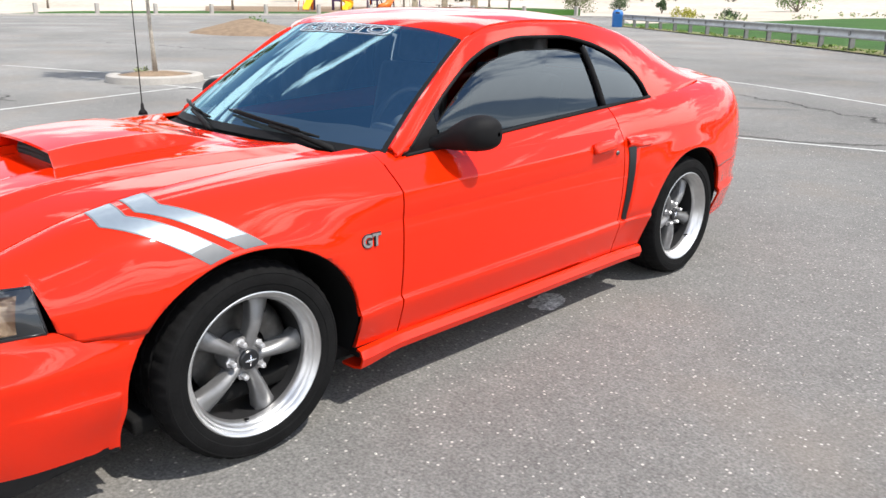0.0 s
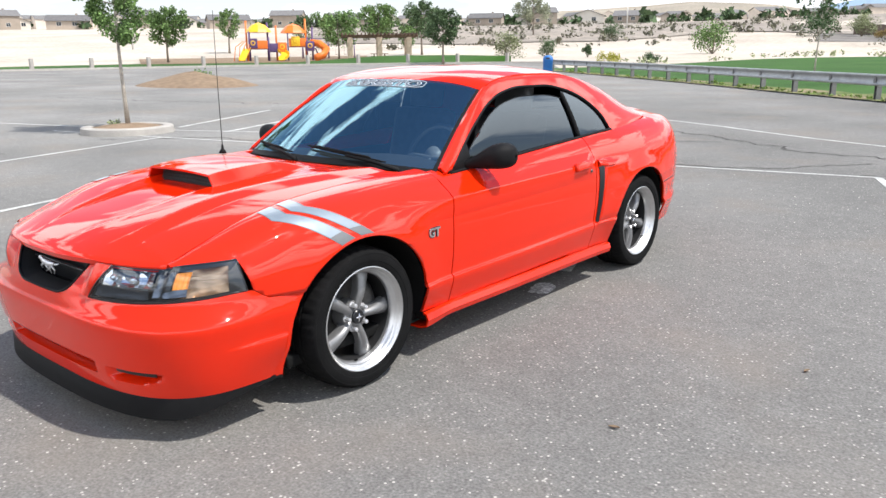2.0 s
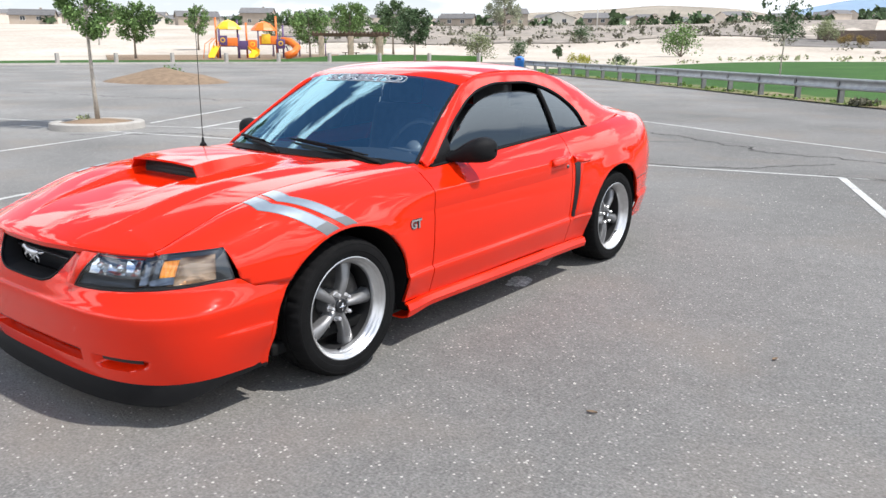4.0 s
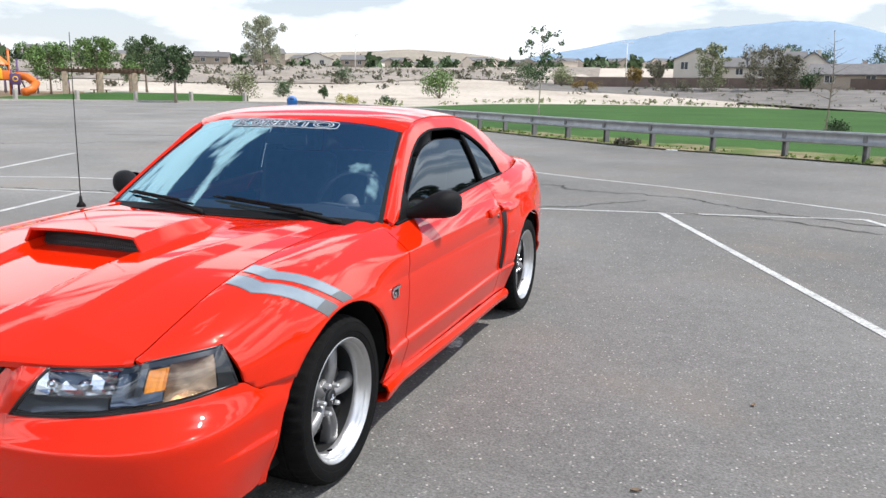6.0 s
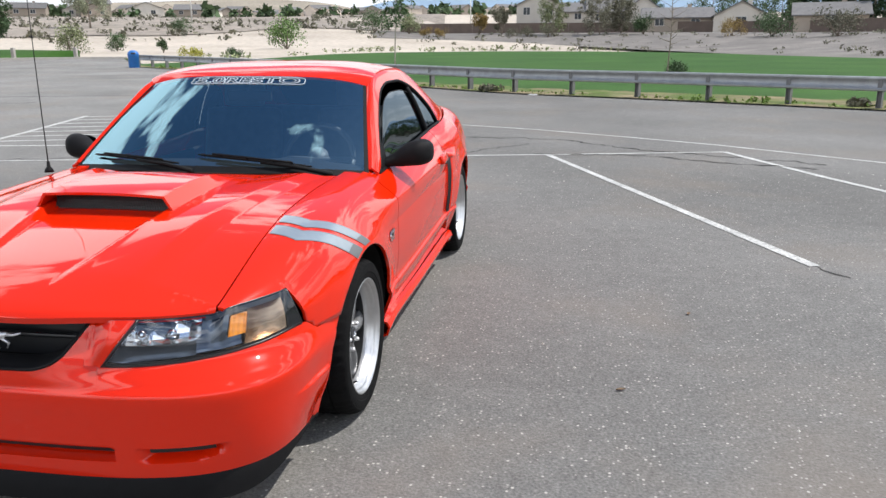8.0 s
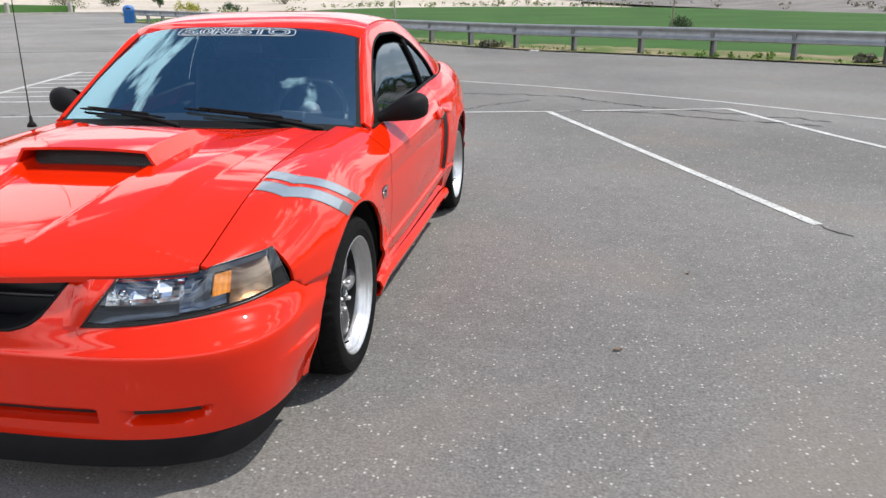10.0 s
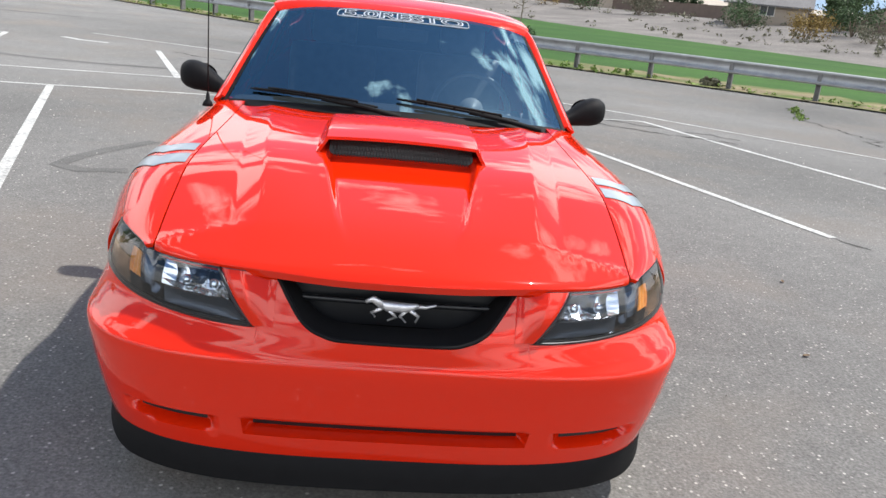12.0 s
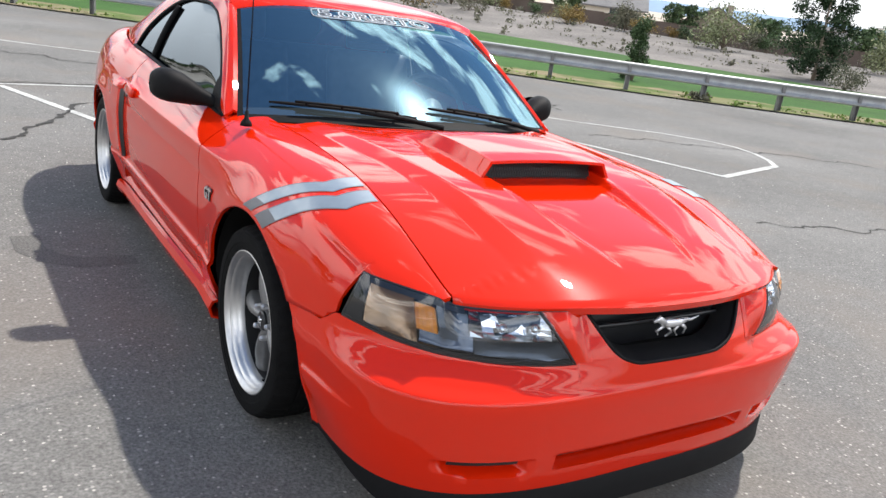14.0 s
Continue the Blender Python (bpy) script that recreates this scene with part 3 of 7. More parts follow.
strip([(-7.3, 7.36), (-8.6, 12.0)], 0.10, 0.0045, "line", "marking_hatch_side", LABEL)
strip([(-5.73, 7.66), (-7.15, 12.4)], 0.10, 0.0045, "line", "marking_hatch_side", LABEL)
for k in range(7):
    t = (k + 0.75) / 7
    strip([(-7.3 - 1.3 * t, 7.36 + 4.64 * t), (-5.73 - 1.42 * min(t + 0.05, 1), 7.66 + 4.74 * min(t + 0.05, 1))], 0.09, 0.004, "line", "marking_hatch", LABEL)
strip([(-11.15, 6.25), (-13.3, 10.1)], 0.10, 0.0045, "line", "marking_stall_back", LABEL)
strip([(-9.6, 6.3), (-11.6, 10.6)], 0.10, 0.0045, "line", "marking_stall_back", LABEL)
strip([(-4.26, 11.79), (-2.96, 8.22)], 0.10, 0.0045, "line", "marking_stall_back", LABEL)
strip([(-6.22, 12.6), (-5.8, 12.35), (-5.3, 12.3)], 0.14, 0.004, "line", "marking_symbol", LABEL)

CRACK = "dark tar-filled crack across the asphalt"
strip([(-4.0, 11.9), (-1.6, 10.6), (-0.2, 9.7), (1.4, 9.3), (2.6, 8.3), (4.6, 7.3)], 0.075, 0.003, "crack", "crack_long", CRACK, "crack", 0.22)
strip([(-1.5, 7.25), (-0.3, 7.45), (0.15, 7.95), (0.8, 8.9)], 0.06, 0.003, "crack", "crack_branch", CRACK, "crack", 0.18)
strip([(1.0, 7.75), (2.4, 7.75), (4.4, 6.9)], 0.05, 0.0055, "crack", "crack_side", CRACK, "crack", 0.15)
strip([(3.22, 2.56), (3.30, 2.40), (3.40, 2.30)], 0.022, 0.003, "crack", "crack_small", CRACK, "crack", 0.1)
strip([(8.0, 12.6), (7.2, 10.6), (7.4, 8.9), (7.0, 8.0)], 0.07, 0.003, "crack", "crack_right", CRACK, "crack", 0.25)
strip([(4.0, 1.7), (5.2, 1.35), (6.6, 1.0), (7.6, 0.2)], 0.045, 0.003, "crack", "crack_right", CRACK, "crack", 0.18)
strip([(5.6, 5.7), (7.4, 5.2), (9.5, 4.2), (11, 3.0)], 0.06, 0.003, "crack", "crack_right", CRACK, "crack", 0.25)
strip([(-10.3, 4.0), (-8.9, 5.6), (-7.2, 5.75), (-4.5, 6.4)], 0.05, 0.005, "crack", "crack_left", CRACK, "crack", 0.2)
strip([(-24, 9), (-19, 10.2), (-15, 11.8), (-12, 15)], 0.10, 0.003, "crack", "crack_left", CRACK, "crack", 0.4)
strip([(-22, 4), (-14, 2.6), (-9.4, 2.2)], 0.06, 0.003, "crack", "crack_left", CRACK, "crack", 0.3)

MARK = "faint dark curved tyre mark on the asphalt"
for path, w in (([(-1.98, 3.82), (-2.2, 3.36), (-2.3, 3.04), (-2.33, 2.75), (-2.15, 2.64), (-1.85, 2.74)], 0.12), ([(-1.39, 1.92), (-1.38, 1.71), (-1.29, 1.56), (-1.18, 1.49), (-0.94, 1.5)], 0.13), ([(-7.0 + 0.9 * q, 9.6 + 0.10 * q * q - 0.5 * q) for q in range(7)], 0.2), ([(-16, 16), (-12, 17.5), (-8, 18.2)], 0.3)):
    strip(path, w, 0.0022, "tyre_mark", "tyre_mark", MARK, "tyre mark")
strip([(-1.39, 4.25), (-1.25, 4.42), (-1.12, 4.88), (-0.92, 5.23), (-0.77, 5.61), (-0.63, 6.09), (-0.49, 6.17)], 0.06, 0.0055, "crack", "crack_near", CRACK, "crack", 0.10)

# lawn and verge behind the rail
rows = []
for i in range(160):
    az = -33 + 140 * i / 159
    e = edge_any(az)
    rows.append([(r * math.sin(radians(az)), r * math.cos(radians(az)), ground_z(r * math.sin(radians(az)), r * math.cos(radians(az))) + 0.030) for r in (e - 0.02, e + 0.35, e + 0.9, e + 1.7, e + 2.6 + 1.1 * noise.noise((az * 1.7, 3.0, 0.0)) + 0.5 * noise.noise((az * 6.1, 3.0, 0.0)))])
tagged(new("verge", mesh_of("verge", *grid(rows), "verge")), "dry weedy grass strip beneath the guard rail", "grass strip", kind="structure")
rows = []
for i in range(160):
    az = -34 + 141 * i / 159
    e = edge_any(az) + 0.6
    f = LAWN_FAR(az)
    rows.append([(r * math.sin(radians(az)), r * math.cos(radians(az)), ground_z(r * math.sin(radians(az)), r * math.cos(radians(az))) + 0.022) for r in span_list(e, max(f, e + 1), 16)])
tagged(new("lawn", mesh_of("lawn", *grid(rows), "grass")), "flat mown green lawn behind the guard rail", "lawn", kind="structure")
# brush beyond the pale sand
rows = []
for i in range(90):
    az = -50 + 40 * i / 89
    e = 135 + 10 * noise.noise((az * 0.12, 0.0, 4.0)) + 14 * step(-32, -16, az)
    rows.append([(r * math.sin(radians(az)), r * math.cos(radians(az)), ground_z(r * math.sin(radians(az)), r * math.cos(radians(az))) + 0.12) for r in span_list(e, 360, 26)])
tagged(new("brush_flat", mesh_of("brush_flat", *grid(rows), "brush")), "grey-brown brushland rising behind the pale sand", "brushland", kind="structure")
# gravel bank
rows = []
for i in range(170):
    az = -15 + 131 * i / 169
    f = LAWN_FAR(az)
    t = BANK_TOP(az) + 8
    rows.append([(r * math.sin(radians(az)), r * math.cos(radians(az)), ground_z(r * math.sin(radians(az)), r * math.cos(radians(az))) + 0.01) for r in span_list(f - 0.3 + (t - f) * 0.5 * (1 - step(-15, 14, az)), t, 22)])
tagged(new("gravel_bank", mesh_of("gravel_bank", *grid(rows), "gravel")), "grey-brown gravel bank rising to the garden walls", "bank", kind="structure")



# ---- the car: y runs from nose to tail, the front axle at y = 0 ----
R_ARCH, R_HIGH, HUB_Z, AXLE_R, WHEEL_Z = 0.393, 0.352, 0.328, 2.573, 0.312
W = soft(curve((-0.77, 0.70), (-0.62, 0.795), (-0.545, 0.832), (-0.48, 0.849), (-0.4, 0.864), (-0.2, 0.887), (0, 0.897), (0.3, 0.890), (0.6, 0.888), (1.2, 0.893), (2.0, 0.893), (2.3, 0.908), (2.573, 0.912), (2.8, 0.895), (3.0, 0.872), (3.2, 0.832), (3.38, 0.77), (3.5, 0.70), (3.58, 0.60)), 0.045)
XG = soft(curve((-0.77, 0.64), (-0.6, 0.645), (-0.37, 0.647), (-0.2, 0.638), (0.2, 0.63), (0.6, 0.64), (1.2, 0.62), (2.3, 0.62), (3.0, 0.63), (3.3, 0.585), (3.58, 0.45)), 0.06)
ZG = soft(curve((-0.77, 0.676), (-0.6, 0.74), (-0.37, 0.812), (-0.2, 0.838), (0, 0.853), (0.3, 0.868), (0.6, 0.876), (1.2, 0.915), (2.0, 0.965), (2.4, 0.985), (2.95, 0.982), (3.3, 0.972), (3.66, 0.945)), 0.06)
BELT = curve((0.55, 0.843), (0.7, 0.848), (1.5, 0.893), (2.3, 0.937), (2.95, 0.975))
LOWER = curve((0.15, -0.055), (0.235, -0.034), (0.30, -0.014), (0.345, -0.003), (0.352, -0.003), (0.364, -0.0135), (0.372, -0.0145), (0.42, -0.009), (0.5, -0.002), (0.60, 0.0))
LOWER_NOSE = curve((0.15, -0.050), (0.235, -0.032), (0.30, -0.018), (0.42, -0.008), (0.60, 0.0))
KNOTS = [0.555, 0.53, 0.505, 0.48, 0.455, 0.43, 0.41, 0.395, 0.385, 0.378, 0.372, 0.368, 0.364, 0.360, 0.356, 0.352, 0.348, 0.34, 0.325, 0.305, 0.285, 0.265, 0.245, 0.225, 0.20, 0.17, 0.12]


def slot_y(z):
    return 1.985 + (z - 0.39) * 0.12


@functools.lru_cache(None)
def body_curve(y):
    """The body's cross-section at y, from its upper inner edge down the side."""
    zm, xg, zg, w = 0.60, XG(y), ZG(y), W(y)
    n, pts = 1.8 + 0.45 * step(-0.56, -0.25, y) + 0.15 * step(0.3, 0.75, y), []
    for k in range(141):
        a = math.pi / 2 * k / 140
        pts.append([xg + (w - xg) * math.sin(a) ** (2 / n), zm + (zg - zm) * math.cos(a) ** (2 / n)])
    rise = 0.014 + 0.016 * min(max(y - 0.4, -0.4), 1.7)
    for z in KNOTS:
        pts.append([w + LOWER(z), z + rise])
    along = step(0.15, 0.6, y) * (1 - step(1.85, 2.0, y))
    for p in pts:
        zc = 0.757 + 0.014 * (y - 0.5)
        p[0] += 0.028 * along * max(0.0, 1 - abs(p[1] - zc) / (0.060 if p[1] > zc else 0.095))
        zl = 0.690 + (y + 0.567) * 0.27
        p[0] -= 0.006 * step(-0.60, -0.56, y) * (1 - step(-0.46, -0.30, y)) * step(zl + 0.006, zl - 0.010, p[1]) * step(zl - 0.13, zl - 0.02, p[1])
        for yc in (0.0, AXLE_R):
            r = math.hypot(y - yc, (p[1] - HUB_Z) * R_ARCH / R_HIGH)
            p[0] += 0.013 * math.exp(-(((r - R_ARCH) / 0.085) ** 2)) * step(0.78, 0.68, p[1]) * step(0.2, 0.4, p[1])
        if 0.36 < p[1] < 0.80:
            ys = slot_y(p[1])
            p[0] += 0.024 * step(ys - 0.001, ys + 0.012, y) * (1 - step(ys + 0.05, ys + 0.42, y)) * step(0.36, 0.44, p[1]) * (1 - step(0.74, 0.79, p[1]))
    return np.array(pts)


def cut_section(y, low, n, x_from=None, z_from=None):
    """n points of the section at y, from x_from (or from height z_from) down to the height low."""
    p = body_curve(y)
    s = np.r_[0, np.cumsum(np.hypot(*np.diff(p, axis=0).T))]
    s0 = 0.0
    if x_from is not None:
        i = int(np.argmax(p[:, 0] >= x_from))
        s0 = s[i] if i == 0 else s[i - 1] + (x_from - p[i - 1, 0]) / (p[i, 0] - p[i - 1, 0] + 1e-9) * (s[i] - s[i - 1])
    if z_from is not None:
        i = int(np.argmax(p[:, 1] <= z_from))
        s0 = s[i - 1] + (p[i - 1, 1] - z_from) / (p[i - 1, 1] - p[i, 1] + 1e-9) * (s[i] - s[i - 1])
    i = max(1, int(np.argmax(p[:, 1] <= low)))
    s1 = s[i - 1] + (p[i - 1, 1] - low) / (p[i - 1, 1] - p[i, 1] + 1e-9) * (s[i] - s[i - 1])
    if n < 20:
        t = np.linspace(s0, max(s1, s0 + 1e-3), n)
    else:
        i = len(p) - len(KNOTS) - 1
        top = s[i] if p[i, 1] > low else s1
        t = np.r_[np.linspace(s0, max(top, s0 + 1e-3), 84), np.clip(s[i + 1:], None, max(s1, s0 + 1e-3))]
        t = np.maximum.accumulate(t)
    return [(float(a), y, float(b)) for a, b in zip(np.interp(t, s, p[:, 0]), np.interp(t, s, p[:, 1]))]


def arch(y, yc):
    return HUB_Z + R_HIGH * math.sqrt(max(1 - ((y - yc) / R_ARCH) ** 2, 0.0))


def arch_y(z):
    return R_ARCH * math.sqrt(max(1 - (max(z - HUB_Z, 0.0) / R_HIGH) ** 2, 0.0))


SEAM_Y = -arch_y(0.5185)


def front_low(y):
    """The fender's lower edge ahead of the wheel: over the headlight, down its outer end, then back to the arch."""
    return float(np.interp(y, (-0.77, -0.60, -0.567, -0.537, -0.486, SEAM_Y), (0.676, 0.684, 0.686, 0.566, 0.527, 0.5185)))



def both(name, geo, parent, mat, label="", sharp=None):
    """A part on the left side and its mirror image on the right."""
    a = part(name, mesh_of(name, geo[0], geo[1], mat, True, sharp), parent, label)
    g = mirrored(geo)
    b = part(name, mesh_of(name, g[0], g[1], mat, True, sharp), parent, label)
    return a, b


def span(a, b, n):
    return [a + (b - a) * i / (n - 1) for i in range(n)]


car = thing("car", (-0.004, 0, 0), "glossy red two-door coupe with silver fender stripes parked on asphalt", "car", turn=0.9)

# fenders
ys = span(-0.768, -0.567, 16) + span(-0.560, -0.537, 6) + span(-0.529, -0.486, 7) + span(-0.476, SEAM_Y - 0.004, 12)
low = [front_low(y) for y in ys]
phi0 = math.asin(SEAM_Y / R_ARCH)
for k in range(27):
    y = R_ARCH * math.sin(phi0 + (math.pi / 2 - phi0) * k / 26)
    ys.append(y)
    low.append(arch(y, 0))
ys += [R_ARCH + 0.001] + span(R_ARCH + 0.012, 0.585, 8)
low += [0.235] * 9
both("fender", shell([cut_section(y, l, 34) for y, l in zip(ys, low)], flip=True), car, "paint")

# doors
ys = span(0.592, 1.948, 44)
door_l, door_r = both("door", shell([cut_section(y, 0.235, 34, z_from=BELT(y)) for y in ys], flip=True), car, "paint")

# quarter panels
ys, low = [], []
for y in span(1.955, AXLE_R - R_ARCH - 0.001, 22):
    ys.append(y)
    low.append(0.235)
for k in range(31):
    y = AXLE_R - R_ARCH * math.cos(math.pi * k / 30 * 0.80)
    ys.append(y)
    low.append(arch(y, AXLE_R))
for y in span(ys[-1] + 0.01, 3.575, 20):
    ys.append(y)
    low.append(low[30 + 22])
low_q = low[-1]
both("quarter_panel", shell([cut_section(y, l, 34, z_from=BELT(y) if y < 2.95 else None) for y, l in zip(ys, low)], flip=True), car, "paint")
Y_Q = AXLE_R - R_ARCH * math.cos(math.pi * 0.80)
rows = []
for z in span(low_q - 0.004, 0.235, 16):
    y0 = AXLE_R + arch_y(z)
    row = []
    for y in span(y0, 3.59, 22):
        p = body_curve(min(y, 3.58))
        x = float(np.interp(-z, -p[:, 1], p[:, 0]))
        row.append((x, y, z))
    rows.append(row)
both("rear_bumper_side", shell(rows, flip=False), car, "paint")
# tail
p = body_curve(3.575)
rows = [[(x * s, 3.58 + 0.03 * (1 - abs(s) ** 3), z) for s in span(-1, 1, 17)] for x, z in ((float(np.interp(-z, -p[:, 1], p[:, 0])), z) for z in span(0.93, 0.235, 14))]
part("tail_panel", mesh_of("tail_panel", *shell(rows, flip=True), "paint", True, 40), car)
for sx in (-1, 1):
    for k in range(3):
        x0 = sx * (0.30 + 0.095 * k)
        part("tail_lamp", mesh_of("tail_lamp", *box(min(x0, x0 + sx * 0.08), 3.592, 0.72, max(x0, x0 + sx * 0.08), 3.62, 0.86, 0.008), "tail_red"), car)
# boot lid
ZD = curve((2.93, 0.985), (3.2, 0.992), (3.5, 0.995), (3.54, 1.0), (3.58, 0.985))
rows = []
for y in span(2.955, 3.585, 16):
    x1 = XG(y) + 0.004
    rows.append([(x1 * s, y, ZG(y) + 0.001 + (ZD(y) - ZG(y)) * (1 - abs(s) ** 3)) for s in span(-1, 1, 21)])
part("boot_lid", mesh_of("boot_lid", *shell(rows, flip=True), "paint", True, 40), car)

# bonnet
HOOD_Z = soft(curve((-0.97, 0.662), (-0.955, 0.695), (-0.90, 0.722), (-0.77, 0.772), (-0.6, 0.816), (-0.37, 0.863), (-0.2, 0.881), (0, 0.893), (0.2, 0.897), (0.45, 0.886), (0.6, 0.878)), 0.04)


def bonnet_z(x, y):
    """The height of the bonnet, with its raised middle and the trough before the scoop."""
    xg = XG(max(y, -0.77))
    s = min(abs(x) / xg, 1.2)
    zc = HOOD_Z(y)
    edge = ZG(y) if y > -0.77 else 0.676 + (y + 0.77) * 0.55
    z = zc + (edge - zc) * s**2.6
    fade = step(-0.93, -0.5, y)
    lane = float(np.interp(y, (-0.84, -0.70, -0.32), (0.145, 0.182, 0.236)))
    z -= 0.026 * min(max((y + 0.85) / 0.50, 0.0), 1.0) * (1 - step(-0.26, -0.20, y)) * (1 - step(lane - 0.014, lane + 0.004, abs(x)))
    ridge = float(np.interp(y, (-0.85, 0.4), (0.36, 0.505)))
    off = abs(x) - ridge
    z += 0.013 * fade * max(0.0, 1 - (off / 0.075 if off > 0 else -off / 0.16))
    return z


def bonnet_point(u, v):
    ye = 0.50 + v * (-0.772 - 0.50)
    yf, yr = -0.955 + 0.183 * abs(u) ** 2.6, 0.338 + 0.140 * u * u
    y = yr + v * (yf - yr)
    x = u * (XG(ye) - 0.0048)
    return x, y, bonnet_z(x, y)


us = sorted(set([round(u, 4) for u in span(-1, 1, 171)]))
rows = [[bonnet_point(u, v) for u in us] for v in [0.0] + span(0.01, 0.97, 76) + [0.985, 0.993]]
lip = []
for u in us:
    x, y, z = bonnet_point(u, 1.0)
    lip.append((x, y, z - 0.006))
rows += [lip, [(x, y + 0.008, z - 0.02) for x, y, z in lip]]
hood = part("hood", mesh_of("hood", *shell(rows, flip=False), "paint", True, 50), car)
# bonnet scoop
SC_TOP = curve((-0.31, 0.924), (-0.2, 0.938), (0.0, 0.946), (0.2, 0.944), (0.33, 0.928))
rows = []
for y in span(-0.305, 0.33, 22):
    w1 = 0.242 - 0.004 * step(0.0, 0.33, y)
    fade = 1 - step(0.02, 0.32, y)
    row = []
    for s in span(-1, 1, 121):
        a = abs(s)
        x = math.copysign(a * (w1 + 0.05), s)
        z0 = bonnet_z(x, y) - 0.003
        k = 1 - min(max((abs(x) - w1 + 0.004) / 0.034, 0.0), 1.0)
        top = SC_TOP(y) - 0.008 * (abs(x) / 0.25) ** 2
        row.append((x, y, max(z0, z0 + (max(top, z0 + 0.004) - z0) * k * max(fade, 0.02))))
    rows.append(row)
scoop = part("hood_scoop", mesh_of("hood_scoop", *shell(rows, 0.010, flip=True), "paint", True, 35), car, "raised red hood scoop with a black mesh mouth")
mouth = [[(x, -0.250 + 0.02 * k, zz) for x in span(-0.232, 0.232, 21) for zz in [bonnet_z(x, -0.30) + 0.004 + k * (0.917 - 0.008 * (x / 0.25) ** 2 - bonnet_z(x, -0.30) - 0.008)]] for k in (0, 0.5, 1)]
part("scoop_mouth", mesh_of("scoop_mouth", *shell(mouth, 0.006, True), "lamp_black"), scoop)
bars = []
for k in range(46):
    x = -0.228 + 0.456 * k / 45
    zb = bonnet_z(x, -0.30)
    for d in (-0.018, 0.018):
        if abs(x + d) < 0.232:
            bars.append(tube([(x, -0.258, zb + 0.004), (x + d, -0.250, 0.910 - 0.008 * (x / 0.25) ** 2)], 0.0013, 4, False))
part("mesh_grille", mesh_of("mesh_grille", *join(*bars), "mesh"), scoop)

# front bumper skin
BUMP_B = curve((0.15, 0.565), (0.19, 0.577), (0.24, 0.588), (0.30, 0.599), (0.38, 0.610), (0.452, 0.620), (0.466, 0.618), (0.480, 0.611), (0.51, 0.607), (0.54, 0.602), (0.60, 0.577), (0.64, 0.555), (0.68, 0.535))
BUMP_A = curve((0.15, 0.795), (0.19, 0.808), (0.24, 0.822), (0.30, 0.835), (0.40, 0.851), (0.46, 0.862), (0.52, 0.855), (0.57, 0.850), (0.70, 0.84))
BUMP_N = curve((0.20, 3.3), (0.40, 3.5), (0.462, 3.5), (0.49, 2.95), (0.54, 2.35), (0.60, 2.3))


def bumper_point(s, z):
    """s runs from the middle of the nose (0) to the wheel arch (1)."""
    a, b, n = BUMP_A(z), BUMP_B(z), BUMP_N(z)
    y1 = -arch_y(z) - 0.02 * step(0.33, 0.2, z)
    yc = min(-0.37, y1 - 0.03)
    if s <= 0.86:
        t = min(math.sin(s / 0.86 * math.pi / 2), 1.0) ** (2 / 3)
        return a * t, yc - (b + 0.37 + yc) * max(1 - t**n, 0.0) ** (1 / n)
    k = (s - 0.86) / 0.14
    return a + k * (max(W(y1) + LOWER_NOSE(min(z, 0.6)) - 0.004, a) - a), yc + k * (y1 - yc)


def bumper_s(x, z):
    a = BUMP_A(z)
    return 0.86 * 2 / math.pi * math.asin(min((x / a) ** 1.5, 1.0))


NOSE_TOP = curve((0, 0.527), (0.14, 0.528), (0.195, 0.541), (0.23, 0.562), (0.268, 0.608), (0.302, 0.655), (0.312, 0.664), (0.328, 0.664), (0.3365, 0.655), (0.340, 0.60), (0.344, 0.548), (0.353, 0.540), (0.50, 0.536), (0.65, 0.541), (0.75, 0.551), (0.823, 0.564), (0.9, 0.566))


def bumper_top(x, y):
    if y > -0.537:
        return float(np.interp(y, (-0.537, -0.486, SEAM_Y), (0.564, 0.525, 0.5165)))
    return NOSE_TOP(x)


xs = span(0, 0.24, 13) + span(0.245, 0.355, 40) + span(0.359, 0.80, 34)
cols = [bumper_s(x, 0.50) for x in xs]
c0 = math.cos(cols[-1] / 0.86 * math.pi / 2) ** (2 / 3)
cols += [0.86 * 2 / math.pi * math.acos((c0 * (1 - k / 30)) ** 1.5) for k in range(1, 31)] + span(0.88, 1.0, 8)


def slot_depth(x, z):
    d = 0.055 * (1 - step(0.355, 0.372, x)) * step(0.243, 0.251, z) * (1 - step(0.286, 0.294, z))
    d += 0.050 * step(0.44, 0.47, x) * (1 - step(0.655, 0.69, x)) * step(0.238 + 0.02 * step(0.6, 0.69, x), 0.252 + 0.02 * step(0.6, 0.69, x), z) * (1 - step(0.286, 0.292, z))
    return d


